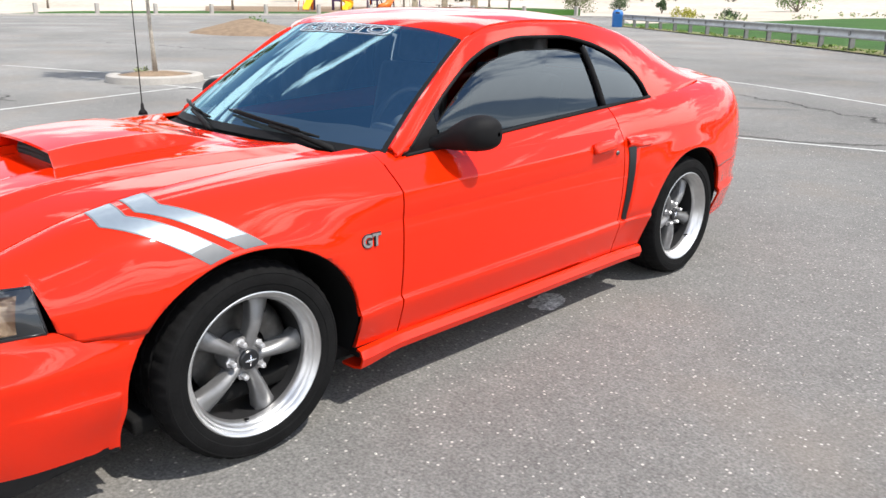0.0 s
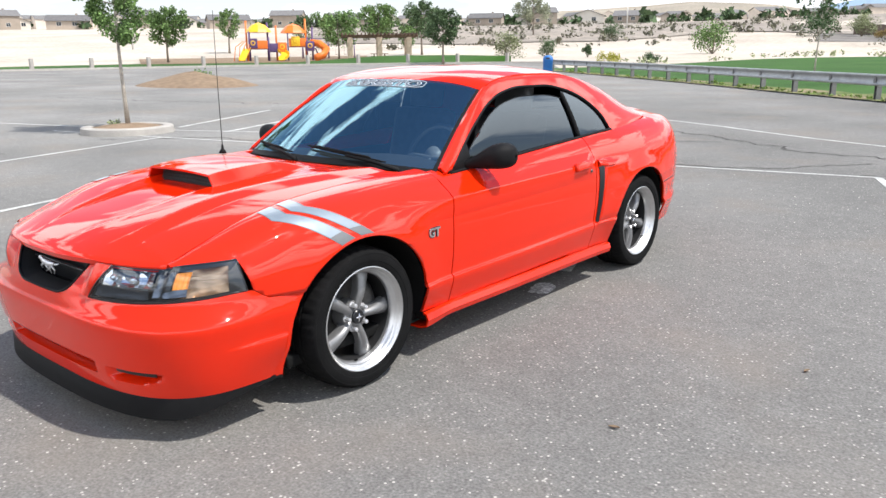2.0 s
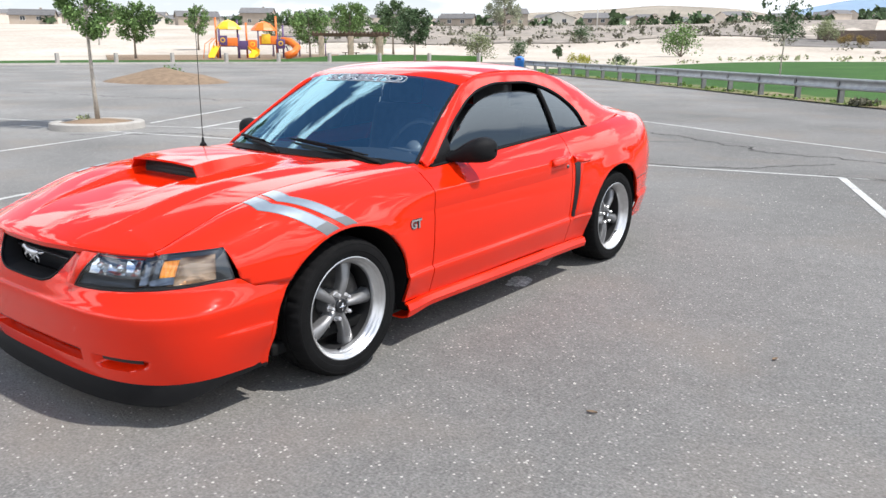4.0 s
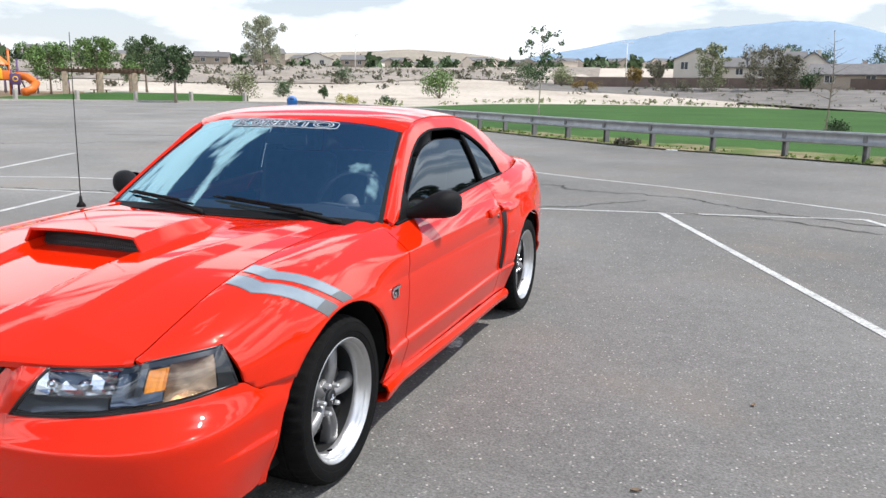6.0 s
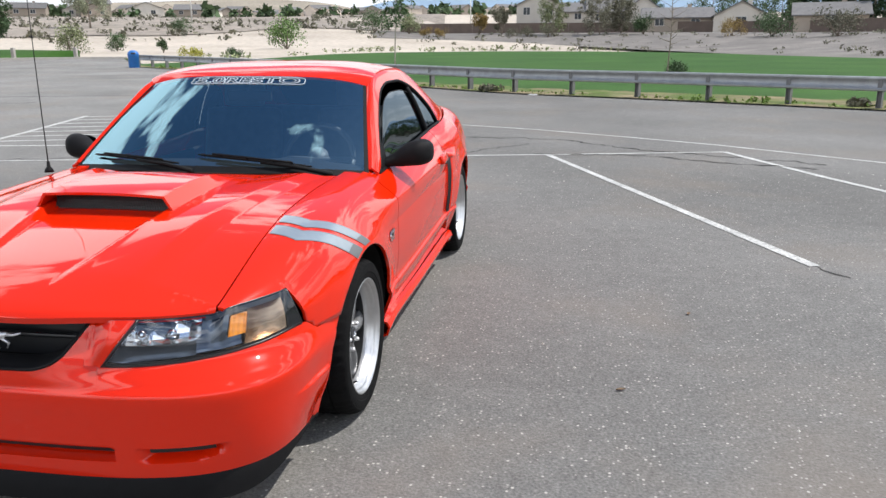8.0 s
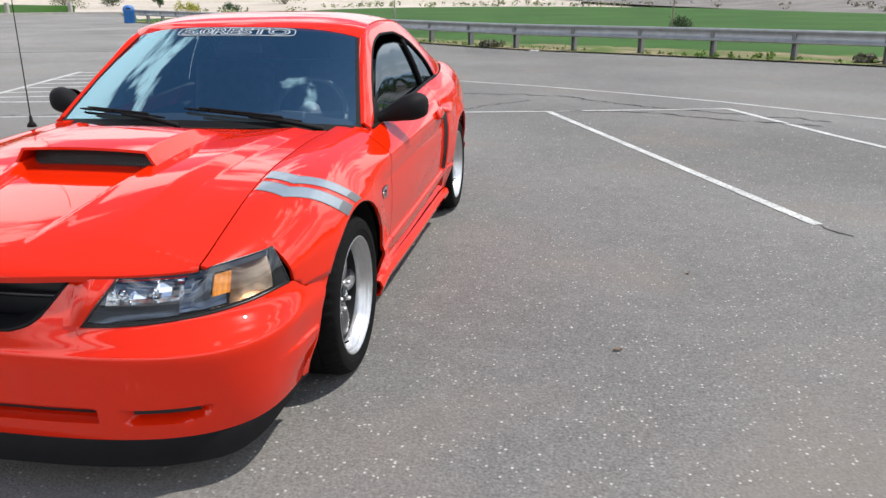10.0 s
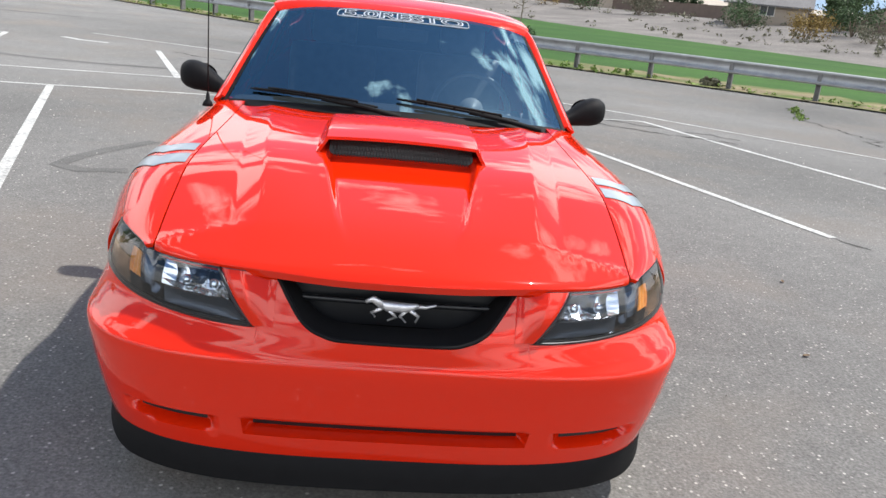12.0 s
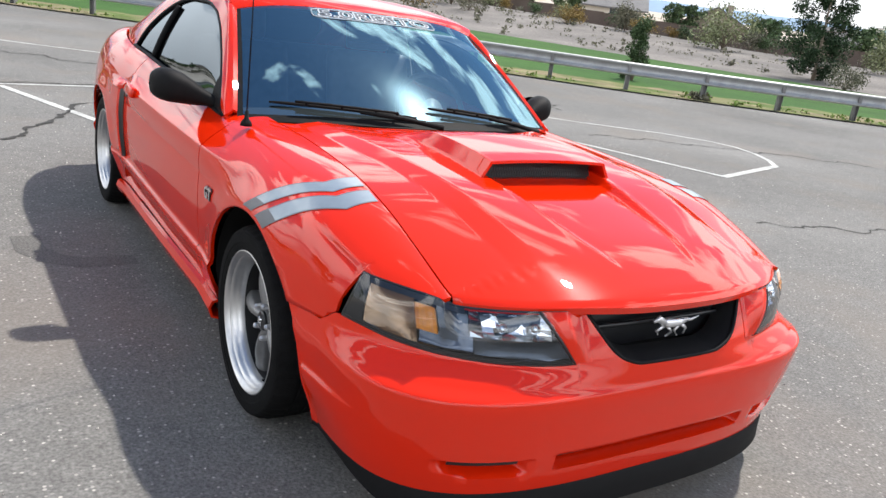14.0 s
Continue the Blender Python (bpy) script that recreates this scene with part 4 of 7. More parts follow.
rows = []
for zi in [0.172, 0.19, 0.215, 0.236, 0.243, 0.247, 0.251, 0.262, 0.275, 0.284, 0.288, 0.292, 0.296, 0.305, 0.33, 0.342, 0.348, 0.354, 0.358, 0.362, 0.366, 0.374, 0.39, 0.41, 0.435, 0.452, 0.459, 0.464, 0.468, 0.472] + [None] * 22:
    rows.append(zi)
bump_rows = []
k_top = [r for r in rows if r is None]
n_low = len(rows) - len(k_top)
for i, zi in enumerate(rows):
    row = []
    for s in cols:
        top = 0.55
        for _ in range(4):
            top = bumper_top(*bumper_point(s, top))
        if zi is None:
            f = (i - n_low + 1) / len(k_top)
            z = 0.472 + (top - 0.472) * f
        else:
            z = zi
        x, y = bumper_point(s, z)
        x += 0.011 * step(0.364, 0.356, z) * step(0.20, 0.34, z) * step(-0.70, -0.50, y) * (1 - step(0.86, 0.96, s))
        ra = math.hypot(y, (z - HUB_Z) * R_ARCH / R_HIGH)
        x += 0.013 * math.exp(-(((ra - R_ARCH) / 0.085) ** 2)) * step(0.2, 0.4, z) * step(0.70, 0.82, x)
        d = slot_depth(x, z) if zi is not None else 0.0
        if d:
            y += d * 0.9
            x -= d * 0.45 * step(0.4, 0.8, x)
        row.append((x, y, z))
    bump_rows.append(row)
full = [[(-x, y, z) for x, y, z in reversed(row[1:])] + row for row in bump_rows]
front_bumper = part("front_bumper", mesh_of("front_bumper", *shell(full, 0.012, flip=True), "paint", True, 60), car)
# dark lining inside the fog slots and the lower intake
for q0, q1 in ((0.475, 0.655),):
    lin = [[(bumper_point(bumper_s(q, z), z)[0] - 0.009, bumper_point(bumper_s(q, z), z)[1] + 0.019, z) for q in span(q0, q1, 11)] for z in (0.266, 0.278, 0.2915)]
    both("fog_slot", shell(lin, 0.004, True), front_bumper, "lamp_black")
lin = [[(x, bumper_point(bumper_s(abs(x), z), z)[1] + 0.042, z) for x in span(-0.35, 0.35, 21)] for z in (0.256, 0.27, 0.289)]
part("lower_intake", mesh_of("lower_intake", *shell(lin, 0.004, True), "lamp_black"), front_bumper)
# chin spoiler: deep under the nose, thinning to a strip at the wheel arches
rows = []
for z, o in ((0.185, -0.004), (0.172, 0.012), (0.13, 0.022), (0.098, 0.026), (0.093, 0.018), (0.10, -0.02)):
    row = []
    for q in span(0, 0.995, 80):
        x, y = bumper_point(q, max(z, 0.172 - 0.017 * (1 - step(0.5, 0.9, q))))
        k = 1 - step(0.48, 0.90, q)
        zz = 0.174 + (z - 0.174) * (0.11 + 0.89 * k) if z < 0.174 else z
        oo = o * (0.05 + 0.95 * k)
        row.append((x + oo * q, y - oo * (1 - q) * 0.9, zz))
    rows.append(row)
g = grid(rows)
part("chin_spoiler", mesh_of("chin_spoiler", *join(g, mirrored(g)), "black_plastic", True, 50), car, "black rubber chin spoiler")

# grille
rows = []
for v in span(0, 1, 12):
    row = []
    for u in span(-1, 1, 31):
        w1 = 0.235 + 0.075 * v ** 0.9
        z = 0.532 + v * (0.664 - 0.532) - 0.004 * u * u
        row.append((u * w1, -0.885 + 0.05 * (1 - abs(u) ** 4) * 0.6 + 0.035 * abs(u) ** 6, z))
    rows.append(row)
grille = part("grille", mesh_of("grille", *shell(rows, 0.006, flip=True), "lamp_black"), car, "black grille opening with a chrome emblem")
rim = [(x, bumper_point(bumper_s(abs(x), 0.53 + 0.8 * (NOSE_TOP(abs(x)) - 0.53)), NOSE_TOP(abs(x)))[1] + 0.004, NOSE_TOP(abs(x)) + 0.003) for x in span(-0.3, 0.3, 81)]
part("grille_surround", mesh_of("grille_surround", *join(tube(rim, 0.006, 8), grid([[(x * q, y + d, z + h) for x, y, z in rim] for q, d, h in ((1, 0, 0), (0.985, 0.012, 0.004), (0.95, 0.05, 0.014), (0.94, 0.075, 0.016))])), "black_plastic"), grille)
part("grille_bar", mesh_of("grille_bar", *tube([(x, -0.875 + 0.10 * x * x, 0.603) for x in span(-0.27, 0.27, 15)], 0.008, 8), "lamp_black"), grille)
# emblem: a plain elongated chrome shape with four slanting struts
emb = moved(join(
    tube([(0.045, -0.923, 0.618), (0.02, -0.926, 0.612), (-0.015, -0.927, 0.611), (-0.04, -0.926, 0.616)], [0.0043, 0.0108, 0.0101, 0.0050], 8),
    tube([(0.028, -0.926, 0.612), (0.048, -0.926, 0.625), (0.062, -0.926, 0.618)], [0.0086, 0.0072, 0.0036], 8),
    tube([(-0.035, -0.926, 0.615), (-0.055, -0.926, 0.614), (-0.075, -0.926, 0.620)], [0.0050, 0.0036, 0.0022], 6),
    tube([(0.03, -0.926, 0.607), (0.05, -0.926, 0.596), (0.042, -0.926, 0.588)], [0.0050, 0.0036, 0.0022], 6),
    tube([(0.015, -0.926, 0.604), (0.002, -0.926, 0.590), (0.018, -0.926, 0.582)], [0.0050, 0.0036, 0.0022], 6),
    tube([(-0.018, -0.926, 0.606), (-0.006, -0.926, 0.592), (-0.018, -0.926, 0.580)], [0.0050, 0.0036, 0.0022], 6),
    tube([(-0.025, -0.926, 0.606), (-0.042, -0.926, 0.594), (-0.036, -0.926, 0.582)], [0.0050, 0.0036, 0.0022], 6)), Matrix.Translation((0.0, -0.926, 0.602)) @ Matrix.Diagonal((1.3, 1, 1.3, 1)) @ Matrix.Translation((0.0, 0.926, -0.602)))
part("emblem", mesh_of("emblem", *mirrored(emb), "emblem"), grille, "small chrome emblem")

# headlights
def light_top(k):
    """The upper edge of a headlight, k from its inner end (0) to its outer corner (1)."""
    if k < 0.60:
        u = 0.60 + (1.0 - 0.60) * k / 0.60
        x, y, z = bonnet_point(u, 1.0)
        return x, y + 0.004, z - 0.016
    y = -0.768 + (k - 0.60) / 0.40 * 0.201
    x, y, z = cut_section(y, front_low(y), 5)[-1]
    return x, y, z - 0.003


def light_bottom(k):
    x = 0.351 + (0.824 - 0.351) * k**0.95
    z = NOSE_TOP(x) + 0.003
    px, py = bumper_point(bumper_s(x, z), z)
    return px, py, z


def light_point(k, v, sink=0.0):
    a, b = Vector(light_bottom(k)), Vector(light_top(k))
    out = Vector((0.15 + 0.65 * k * k, -1 + 0.4 * k, 0.25)).normalized()
    return a.lerp(b, v) + out * (0.014 * math.sin(math.pi * v) * min(1, 12 * (1 - k) + 0.25) - sink)


def light_patch(k0, k1, v0, v1, nk, nv, sink):
    """A panel inside the lamp; sink(a, b) with a and b from 0 to 1 along and across it."""
    return [[light_point(k0 + (k1 - k0) * j / nk, v0 + (v1 - v0) * i / nv, sink(j / nk, i / nv)) for j in range(nk + 1)] for i in range(nv + 1)]


def dish(a, b):
    return max(math.sin(math.pi * a) * math.sin(math.pi * b), 0.0) ** 0.5


for side in (1, -1):
    flip = (lambda g: g) if side > 0 else mirrored
    lamp = part("headlight", mesh_of("headlight", *flip(shell(light_patch(0, 1, 0, 1, 40, 14, lambda a, b: 0.006 + 0.026 * dish(a, b)), 0.004, True)), "lamp_mirror"), car, "headlight with clear cover, chrome bowl and amber corner")
    bands = [light_patch(0, 1, 0, 0.075, 30, 2, lambda a, b: 0.003), light_patch(0, 0.54, 0.965, 1, 18, 2, lambda a, b: 0.003), light_patch(0.54, 1, 0.86, 1, 18, 3, lambda a, b: 0.002),
             light_patch(0.945, 1, 0, 1, 3, 10, lambda a, b: 0.002), light_patch(0, 0.025, 0, 1, 2, 10, lambda a, b: 0.003)]
    rims = [tube([light_point(k, 0.0, 0.001) for k in span(0, 1, 30)], 0.004, 6), tube([light_point(k, 1.0, 0.002) for k in span(0, 1, 30)], 0.004, 6),
            tube([light_point(0.0, v, 0.001) for v in span(0, 1, 8)], 0.004, 6), tube([light_point(1.0, v, 0.001) for v in span(0, 1, 8)], 0.004, 6)]
    part("bezel", mesh_of("bezel", *flip(join(*rims, *[grid(b) for b in bands])), "lamp_black"), lamp)
    bowl = light_patch(0.11, 0.52, 0.44, 0.965, 6, 5, lambda a, b: 0.010 + 0.016 * dish(a, b) + 0.007 * (int(a * 6) % 2))
    part("reflector", mesh_of("reflector", *flip(shell(bowl, 0.003, True)), "lamp_chrome", False), lamp, "faceted chrome reflector")
    for kk, vv in ((0.19, 0.68), (0.36, 0.66)):
        c = light_point(kk, vv, 0.014)
        c.x *= side
        g = lathe([(0.0, -0.012), (0.010, -0.010), (0.014, 0.0), (0.012, 0.010), (0.0, 0.014)], 14)
        part("bulb", mesh_of("bulb", *moved(g, Matrix.Translation(c) @ pose(0, 0, 0, 0, 0, -70 if side > 0 else -110)), "lamp_chrome"), lamp)
    low_b = light_patch(0.06, 0.50, 0.10, 0.42, 12, 4, lambda a, b: 0.010 + 0.008 * dish(a, b))
    part("lower_reflector", mesh_of("lower_reflector", *flip(shell(low_b, 0.003, True)), "lamp_grey"), lamp, "smoky blue-grey lower reflector")
    tan = light_patch(0.745, 0.943, 0.08, 0.855, 8, 8, lambda a, b: 0.006 + 0.016 * dish(a, b))
    part("side_reflector", mesh_of("side_reflector", *flip(shell(tan, 0.003, True)), "lamp_tan", True), lamp, "tan side reflector")
    sil = light_patch(0.575, 0.644, 0.30, 0.86, 4, 3, lambda a, b: 0.012 - 0.004 * a)
    part("corner_reflector", mesh_of("corner_reflector", *flip(shell(sil, 0.003, True)), "lamp_grey", False), lamp)
    facets = light_patch(0.655, 0.742, 0.34, 0.80, 6, 5, lambda a, b: 0.007 + 0.006 * dish(a, b) + 0.0025 * (int(a * 6.01) % 2))
    bulb = flip(shell(facets, 0.003, True))
    part("indicator", mesh_of("indicator", *bulb, "amber", False), lamp, "ribbed amber turn signal")
    nook = []
    for v in span(0, 1, 14):
        kv = 0.003 + 0.150 * v
        z0 = 0.546 + 0.112 * v
        inner = []
        for x in (0.304, 0.315, 0.327):
            px, py = bumper_point(bumper_s(x, z0), z0)
            inner.append((px, py - (0.0012 if x < 0.31 else 0.0030), z0))
        nook.append(inner + [tuple(light_point(kv * q, v, -0.0052 + 0.006 * step(0.88, 1.0, q))) for q in span(0, 1, 6)])
    part("lamp_surround", mesh_of("lamp_surround", *flip(shell(nook, 0.004, True)), "paint", True, 50), lamp, "red body edge beside the lamp")
    part("bezel_edge", mesh_of("bezel_edge", *flip(tube([light_point(0.005 + 0.152 * v, v, -0.002) for v in span(0, 1, 12)], 0.0045, 6)), "lamp_black"), lamp)
    cover = part("lens", mesh_of("lens", *flip(grid(light_patch(0, 1, 0, 1, 40, 14, lambda a, b: -0.003))), "glass_lamp"), lamp, "clear plastic lens")
    cover.visible_shadow = False

# cowl, windscreen, roof
WS_B = lambda s: (0.745 * s, 0.40 + 0.22 * s * s, 0.888 - 0.038 * s * s)
WS_T = lambda s: (0.598 * s, 1.075 + 0.09 * s * s, 1.283 - 0.042 * s**4 - 0.012 * s * s)


def screen_point(s, v, lift=0.0):
    a, b = Vector(WS_B(s)), Vector(WS_T(s))
    return a.lerp(b, v) + Vector((0, -0.5, 0.85)) * (0.022 * math.sin(math.pi * v) * (1 - 0.4 * s * s) + lift)


windshield = part("windshield", mesh_of("windshield", *grid([[screen_point(s, v) for s in span(-1, 1, 41)] for v in span(0, 1, 21)]), "glass_front"), car, "tinted windshield with a white sun-strip decal")
windshield.visible_shadow = False
band = join(*[grid([[screen_point(s, v, 0.0015) for s in span(-1, 1, 41)] for v in w]) for w in ((0.0, 0.025, 0.05),)], *[grid([[screen_point(s, v, 0.0015) for v in span(0, 1, 21)] for s in w]) for w in ((-1, -0.975), (0.975, 1))])
part("black_border", mesh_of("black_border", *band, "black_plastic"), windshield)
cowl = [[((0.745 - 0.02 * k) * s, 0.318 + 0.17 * s * s + k * (0.10 + 0.06 * s * s), 0.872 - 0.022 * s * s + 0.010 * k - 0.022 * math.sin(math.pi * k)) for s in span(-1, 1, 41)] for k in span(0, 1, 7)]
part("cowl", mesh_of("cowl", *shell(cowl, 0.008, flip=True), "black_plastic", True, 40), car, "black plastic cowl panel")

ZU = curve((0.62, 0.850), (0.75, 0.945), (0.95, 1.092), (1.17, 1.238), (1.32, 1.277), (1.6, 1.293), (1.9, 1.289), (2.2, 1.254), (2.45, 1.190), (2.7, 1.092), (2.98, 0.985))
XU = curve((0.62, 0.775), (0.75, 0.742), (0.95, 0.688), (1.17, 0.632), (1.32, 0.612), (1.6, 0.600), (1.9, 0.592), (2.2, 0.590), (2.45, 0.600), (2.7, 0.618), (2.98, 0.64))
ZC = curve((1.0, 1.258), (1.075, 1.288), (1.2, 1.322), (1.45, 1.350), (1.75, 1.352), (2.05, 1.332), (2.35, 1.272), (2.42, 1.254))
rows = []
for v in span(0, 1, 34):
    row = []
    for s in span(-1, 1, 33):
        y = (1.078 + 0.09 * s * s) + v * ((2.40 - 0.10 * s * s) - (1.078 + 0.09 * s * s))
        xe, ze, zc = XU(y) - 0.006, ZU(y) + 0.012 - 0.011 * step(0.55, 1.0, v), ZC(y)
        if v == 0:
            x, y, z = WS_T(s)
            row.append((x, y + 0.004, z + 0.001))
            continue
        row.append((xe * s, y, zc + (ze - zc) * (0.55 * s * s + 0.45 * s**6)))
    rows.append(row)
part("roof", mesh_of("roof", *shell(rows, 0.015, flip=True), "paint", True, 50), car)
part("headliner", mesh_of("headliner", *shell([[(x * 0.97, y + 0.01 * (1 - abs(x)), z - 0.030) for x, y, z in row] for row in rows[1:]], 0.006, flip=True), "headliner"), car, "dark cloth headliner")


def side_x(y, z):
    """The side of the cabin between the belt line and the roof edge."""
    zb, zu = BELT(y), ZU(y)
    xb = cut_section(y, zb - 0.002, 2, z_from=zb)[0][0] - 0.012
    t = min(max((z - zb) / max(zu - zb, 0.02), 0.0), 1.0)
    return xb + (XU(y) - xb) * t + 0.018 * math.sin(math.pi * t)


GL_TOP = curve((0.70, 0.862), (0.85, 0.975), (1.0, 1.078), (1.15, 1.165), (1.30, 1.214), (1.5, 1.238), (1.75, 1.236), (1.95, 1.206), (2.10, 1.158), (2.22, 1.084), (2.29, 1.005), (2.315, 0.94))
rows = []
for y in span(0.655, 2.97, 96):
    lo = max(BELT(y) - 0.004, GL_TOP(y) if 0.70 < y < 2.315 else 0.0)
    hi = ZU(y)
    lo = min(lo, hi - 0.004)
    row = [(side_x(y, z), y, z) for z in span(lo, hi - 0.012, 9)] + [(XU(y) + 0.001, y, hi - 0.004), (XU(y) - 0.008, y, hi + 0.003)]
    if y < 1.17:
        t = min(max((y - 0.62) / 0.545, 0.0), 1.0)
        p = screen_point(1.0, t, 0.003)
        row += [(XU(y) * 0.5 + p.x * 0.5, (y + p.y) / 2, (hi + 0.004 + p.z) / 2 + 0.006), (p.x, p.y, p.z)]
    elif y > 2.33:
        row += [(XU(y) - 0.022, y, hi + 0.006), (XU(y) - 0.04, y + 0.01, hi + 0.002)]
    else:
        row += [(XU(y) - 0.012, y, hi + 0.005), (XU(y) - 0.016, y, hi + 0.004)]
    rows.append(row)
both("window_frame", shell(rows, 0.012, flip=False), car, "paint", "red roof pillar and window surround", 50)


def glass_patch(y0, y1, slant, name, label, drop=0.0, side=0):
    """Side glass; drop: how far it is wound down; side 1: the driver's, -1: the other, 0: both."""
    rows = []
    for k in span(0, 1, 22):
        row = []
        for v in span(0, 1, 12):
            y = y0 + (y1 - y0) * k
            zt, zb = max(GL_TOP(y) - drop, BELT(y) - 0.004), BELT(y) - 0.006
            z = zb + (zt - zb) * v
            yy = y + (slant * (1 - k) + slant * k * (1 if y1 < 2.2 else 0)) * (v - 0.0)
            z = min(z, max(GL_TOP(yy) - drop, zb + 0.001))
            row.append((side_x(yy, z) - 0.012, yy, z))
        rows.append(row)
    g0 = grid(rows)
    g0 = g0[0], [tuple(reversed(f)) for f in g0[1]]
    for sd in (1, -1):
        if side in (0, sd):
            g = g0 if sd > 0 else mirrored(g0)
            part(name, mesh_of(name, *g, "glass_side"), car, label)
            if drop:
                edge = [v for v in g[0][11::12]]
                part("glass_edge", mesh_of("glass_edge", *tube(edge, 0.003, 5), "black_plastic"), car)


glass_patch(0.715, 1.93, -0.045, "side_window", "dark tinted side window wound down a little", 0.055, 1)
glass_patch(0.715, 1.93, -0.045, "side_window", "dark tinted side window", 0.0, -1)
glass_patch(1.965, 2.313, -0.045, "quarter_window", "dark tinted quarter window")
trim_top = [(side_x(y, GL_TOP(y)) - 0.004, y, GL_TOP(y) - 0.003) for y in span(0.72, 2.312, 70)]
trim_low = [(side_x(y, BELT(y)) + 0.004, y, BELT(y) + 0.004) for y in span(0.70, 2.312, 50)]
pillar = [(side_x(1.945 - 0.045 * t, BELT(1.945) + (1.185 - BELT(1.945)) * t) - 0.003, 1.945 - 0.045 * t, BELT(1.945) + (1.185 - BELT(1.945)) * t) for t in span(0, 1, 10)]
both("window_trim", join(tube(trim_top, 0.009, 6), tube(trim_low, 0.010, 6), tube(pillar, 0.014, 6)), car, "black_plastic", "black window rubber")
sail = [[(side_x(y, z) + 0.004, y, z) for z in span(BELT(y) - 0.002, max(GL_TOP(y), BELT(y) + 0.004), 6)] for y in span(0.685, 0.865, 10)]
both("mirror_sail", shell(sail, 0.008), car, "black_plastic")
def rear_glass(s, v):
    y = 2.40 - 0.10 * s * s + v * (0.56 + 0.11 * s * s)
    zc = 1.248 - 0.263 * v + 0.034 * math.sin(math.pi * v)
    return (XU(y) - 0.030) * s, y, zc + (ZU(y) + 0.001 - zc) * s**4


rows = [[rear_glass(s, v) for s in span(-1, 1, 25)] for v in span(0, 1, 12)]
part("rear_window", mesh_of("rear_window", *grid(rows), "glass_front"), car, "tinted rear window")

# sills
prof = [(-0.004, 0.238), (0.012, 0.232), (0.022, 0.205), (0.012, 0.178), (-0.02, 0.165), (-0.07, 0.163)]
rows = []
for y in span(0.402, 2.175, 40):
    x0 = W(y) + LOWER(0.235)
    f = 1 + 0.5 * (1 - step(0.38, 0.62, y)) * 0.6
    rows.append([(x0 + a * f, y, b - (0.010 + 0.010 * (b < 0.2)) * (1 - step(0.40, 0.60, y))) for a, b in prof])
both("side_skirt", shell(rows, 0.01, flip=True), car, "paint", "", 35)

# red panels that carry the fenders up to the roof pillars
both("pillar_base", shell([cut_section(y, BELT(y) - 0.006, 30, x_from=0.715) for y in span(0.587, 0.70, 12)], 0.01, flip=True), car, "paint")

# side scoops on the quarter panels
rows = []
for z in span(0.405, 0.752, 16):
    y = slot_y(z)
    x = float(np.interp(-z, -body_curve(y - 0.02)[:, 1], body_curve(y - 0.02)[:, 0]))
    wd = 0.007 + 0.030 * ((z - 0.405) / 0.347) ** 0.8
    rows.append([(x + 0.0035, y - wd, z), (x + 0.006, y - wd * 0.4, z), (x + 0.018, y + 0.004, z)])
both("side_vent", shell(rows, 0.01, flip=True), car, "lamp_black", "black side scoop opening")
rows = []
for y in span(1.985, 2.140, 10):
    p = body_curve(y)
    rows.append([(float(np.interp(-z, -p[:, 1], p[:, 0])) + o, y, z) for z, o in ((0.790, 0.000), (0.782, 0.014), (0.766, 0.021), (0.752, 0.016), (0.742, 0.0))])
both("vent_lip", shell(rows, 0.008, flip=True), car, "paint", "", 60)

# door handles, key holes, badges
def side_at(y, z):
    p = body_curve(y)
    return float(np.interp(-z, -p[:, 1], p[:, 0]))


hx = side_at(1.765, 0.776)
both("door_handle", moved(box(-0.008, -0.082, -0.026, 0.020, 0.082, 0.024, 0.012), Matrix.Translation((hx, 1.765, 0.776)) @ pose(0, 0, 0, 3, -18, 0)), car, "paint", "red door handle")
both("key_lock", moved(lathe([(0.0, 0.006), (0.009, 0.006), (0.011, 0.0)], 16), Matrix.Translation((side_at(1.875, 0.735) + 0.001, 1.875, 0.735))), car, "steel")


def letters(text, size, mat, parent, matrix, name, depth=0.002, label="", bold=0.0):
    cu = bpy.data.curves.new(name, "FONT")
    cu.body, cu.size, cu.extrude, cu.align_x, cu.align_y, cu.offset = text, size, depth, "CENTER", "CENTER", bold
    cu.resolution_u = 3
    tmp = bpy.data.objects.new(name, cu)
    me = bpy.data.meshes.new_from_object(tmp)
    bpy.data.objects.remove(tmp)
    me.transform(matrix)
    me.materials.clear()
    me.materials.append(M[mat])
    return part(name, me, parent, label)


for sx in (1, -1):
    gx = side_at(0.44, 0.617) + 0.003
    m = Matrix(((0, 0, sx, sx * gx), (sx, 0, 0, 0.44), (0, 1, 0, 0.617), (0, 0, 0, 1)))
    letters("GT", 0.058, "lamp_black", car, m @ pose(0, 0, -0.001) @ Matrix.Shear("XY", 4, (0.12, 0)) , "badge_back", 0.002, "black and chrome letter badge", 0.0042)
    letters("GT", 0.058, "chrome", car, m @ pose(0, 0, 0.002) @ Matrix.Shear("XY", 4, (0.12, 0)), "badge", 0.002, "black and chrome letter badge", 0.0018)

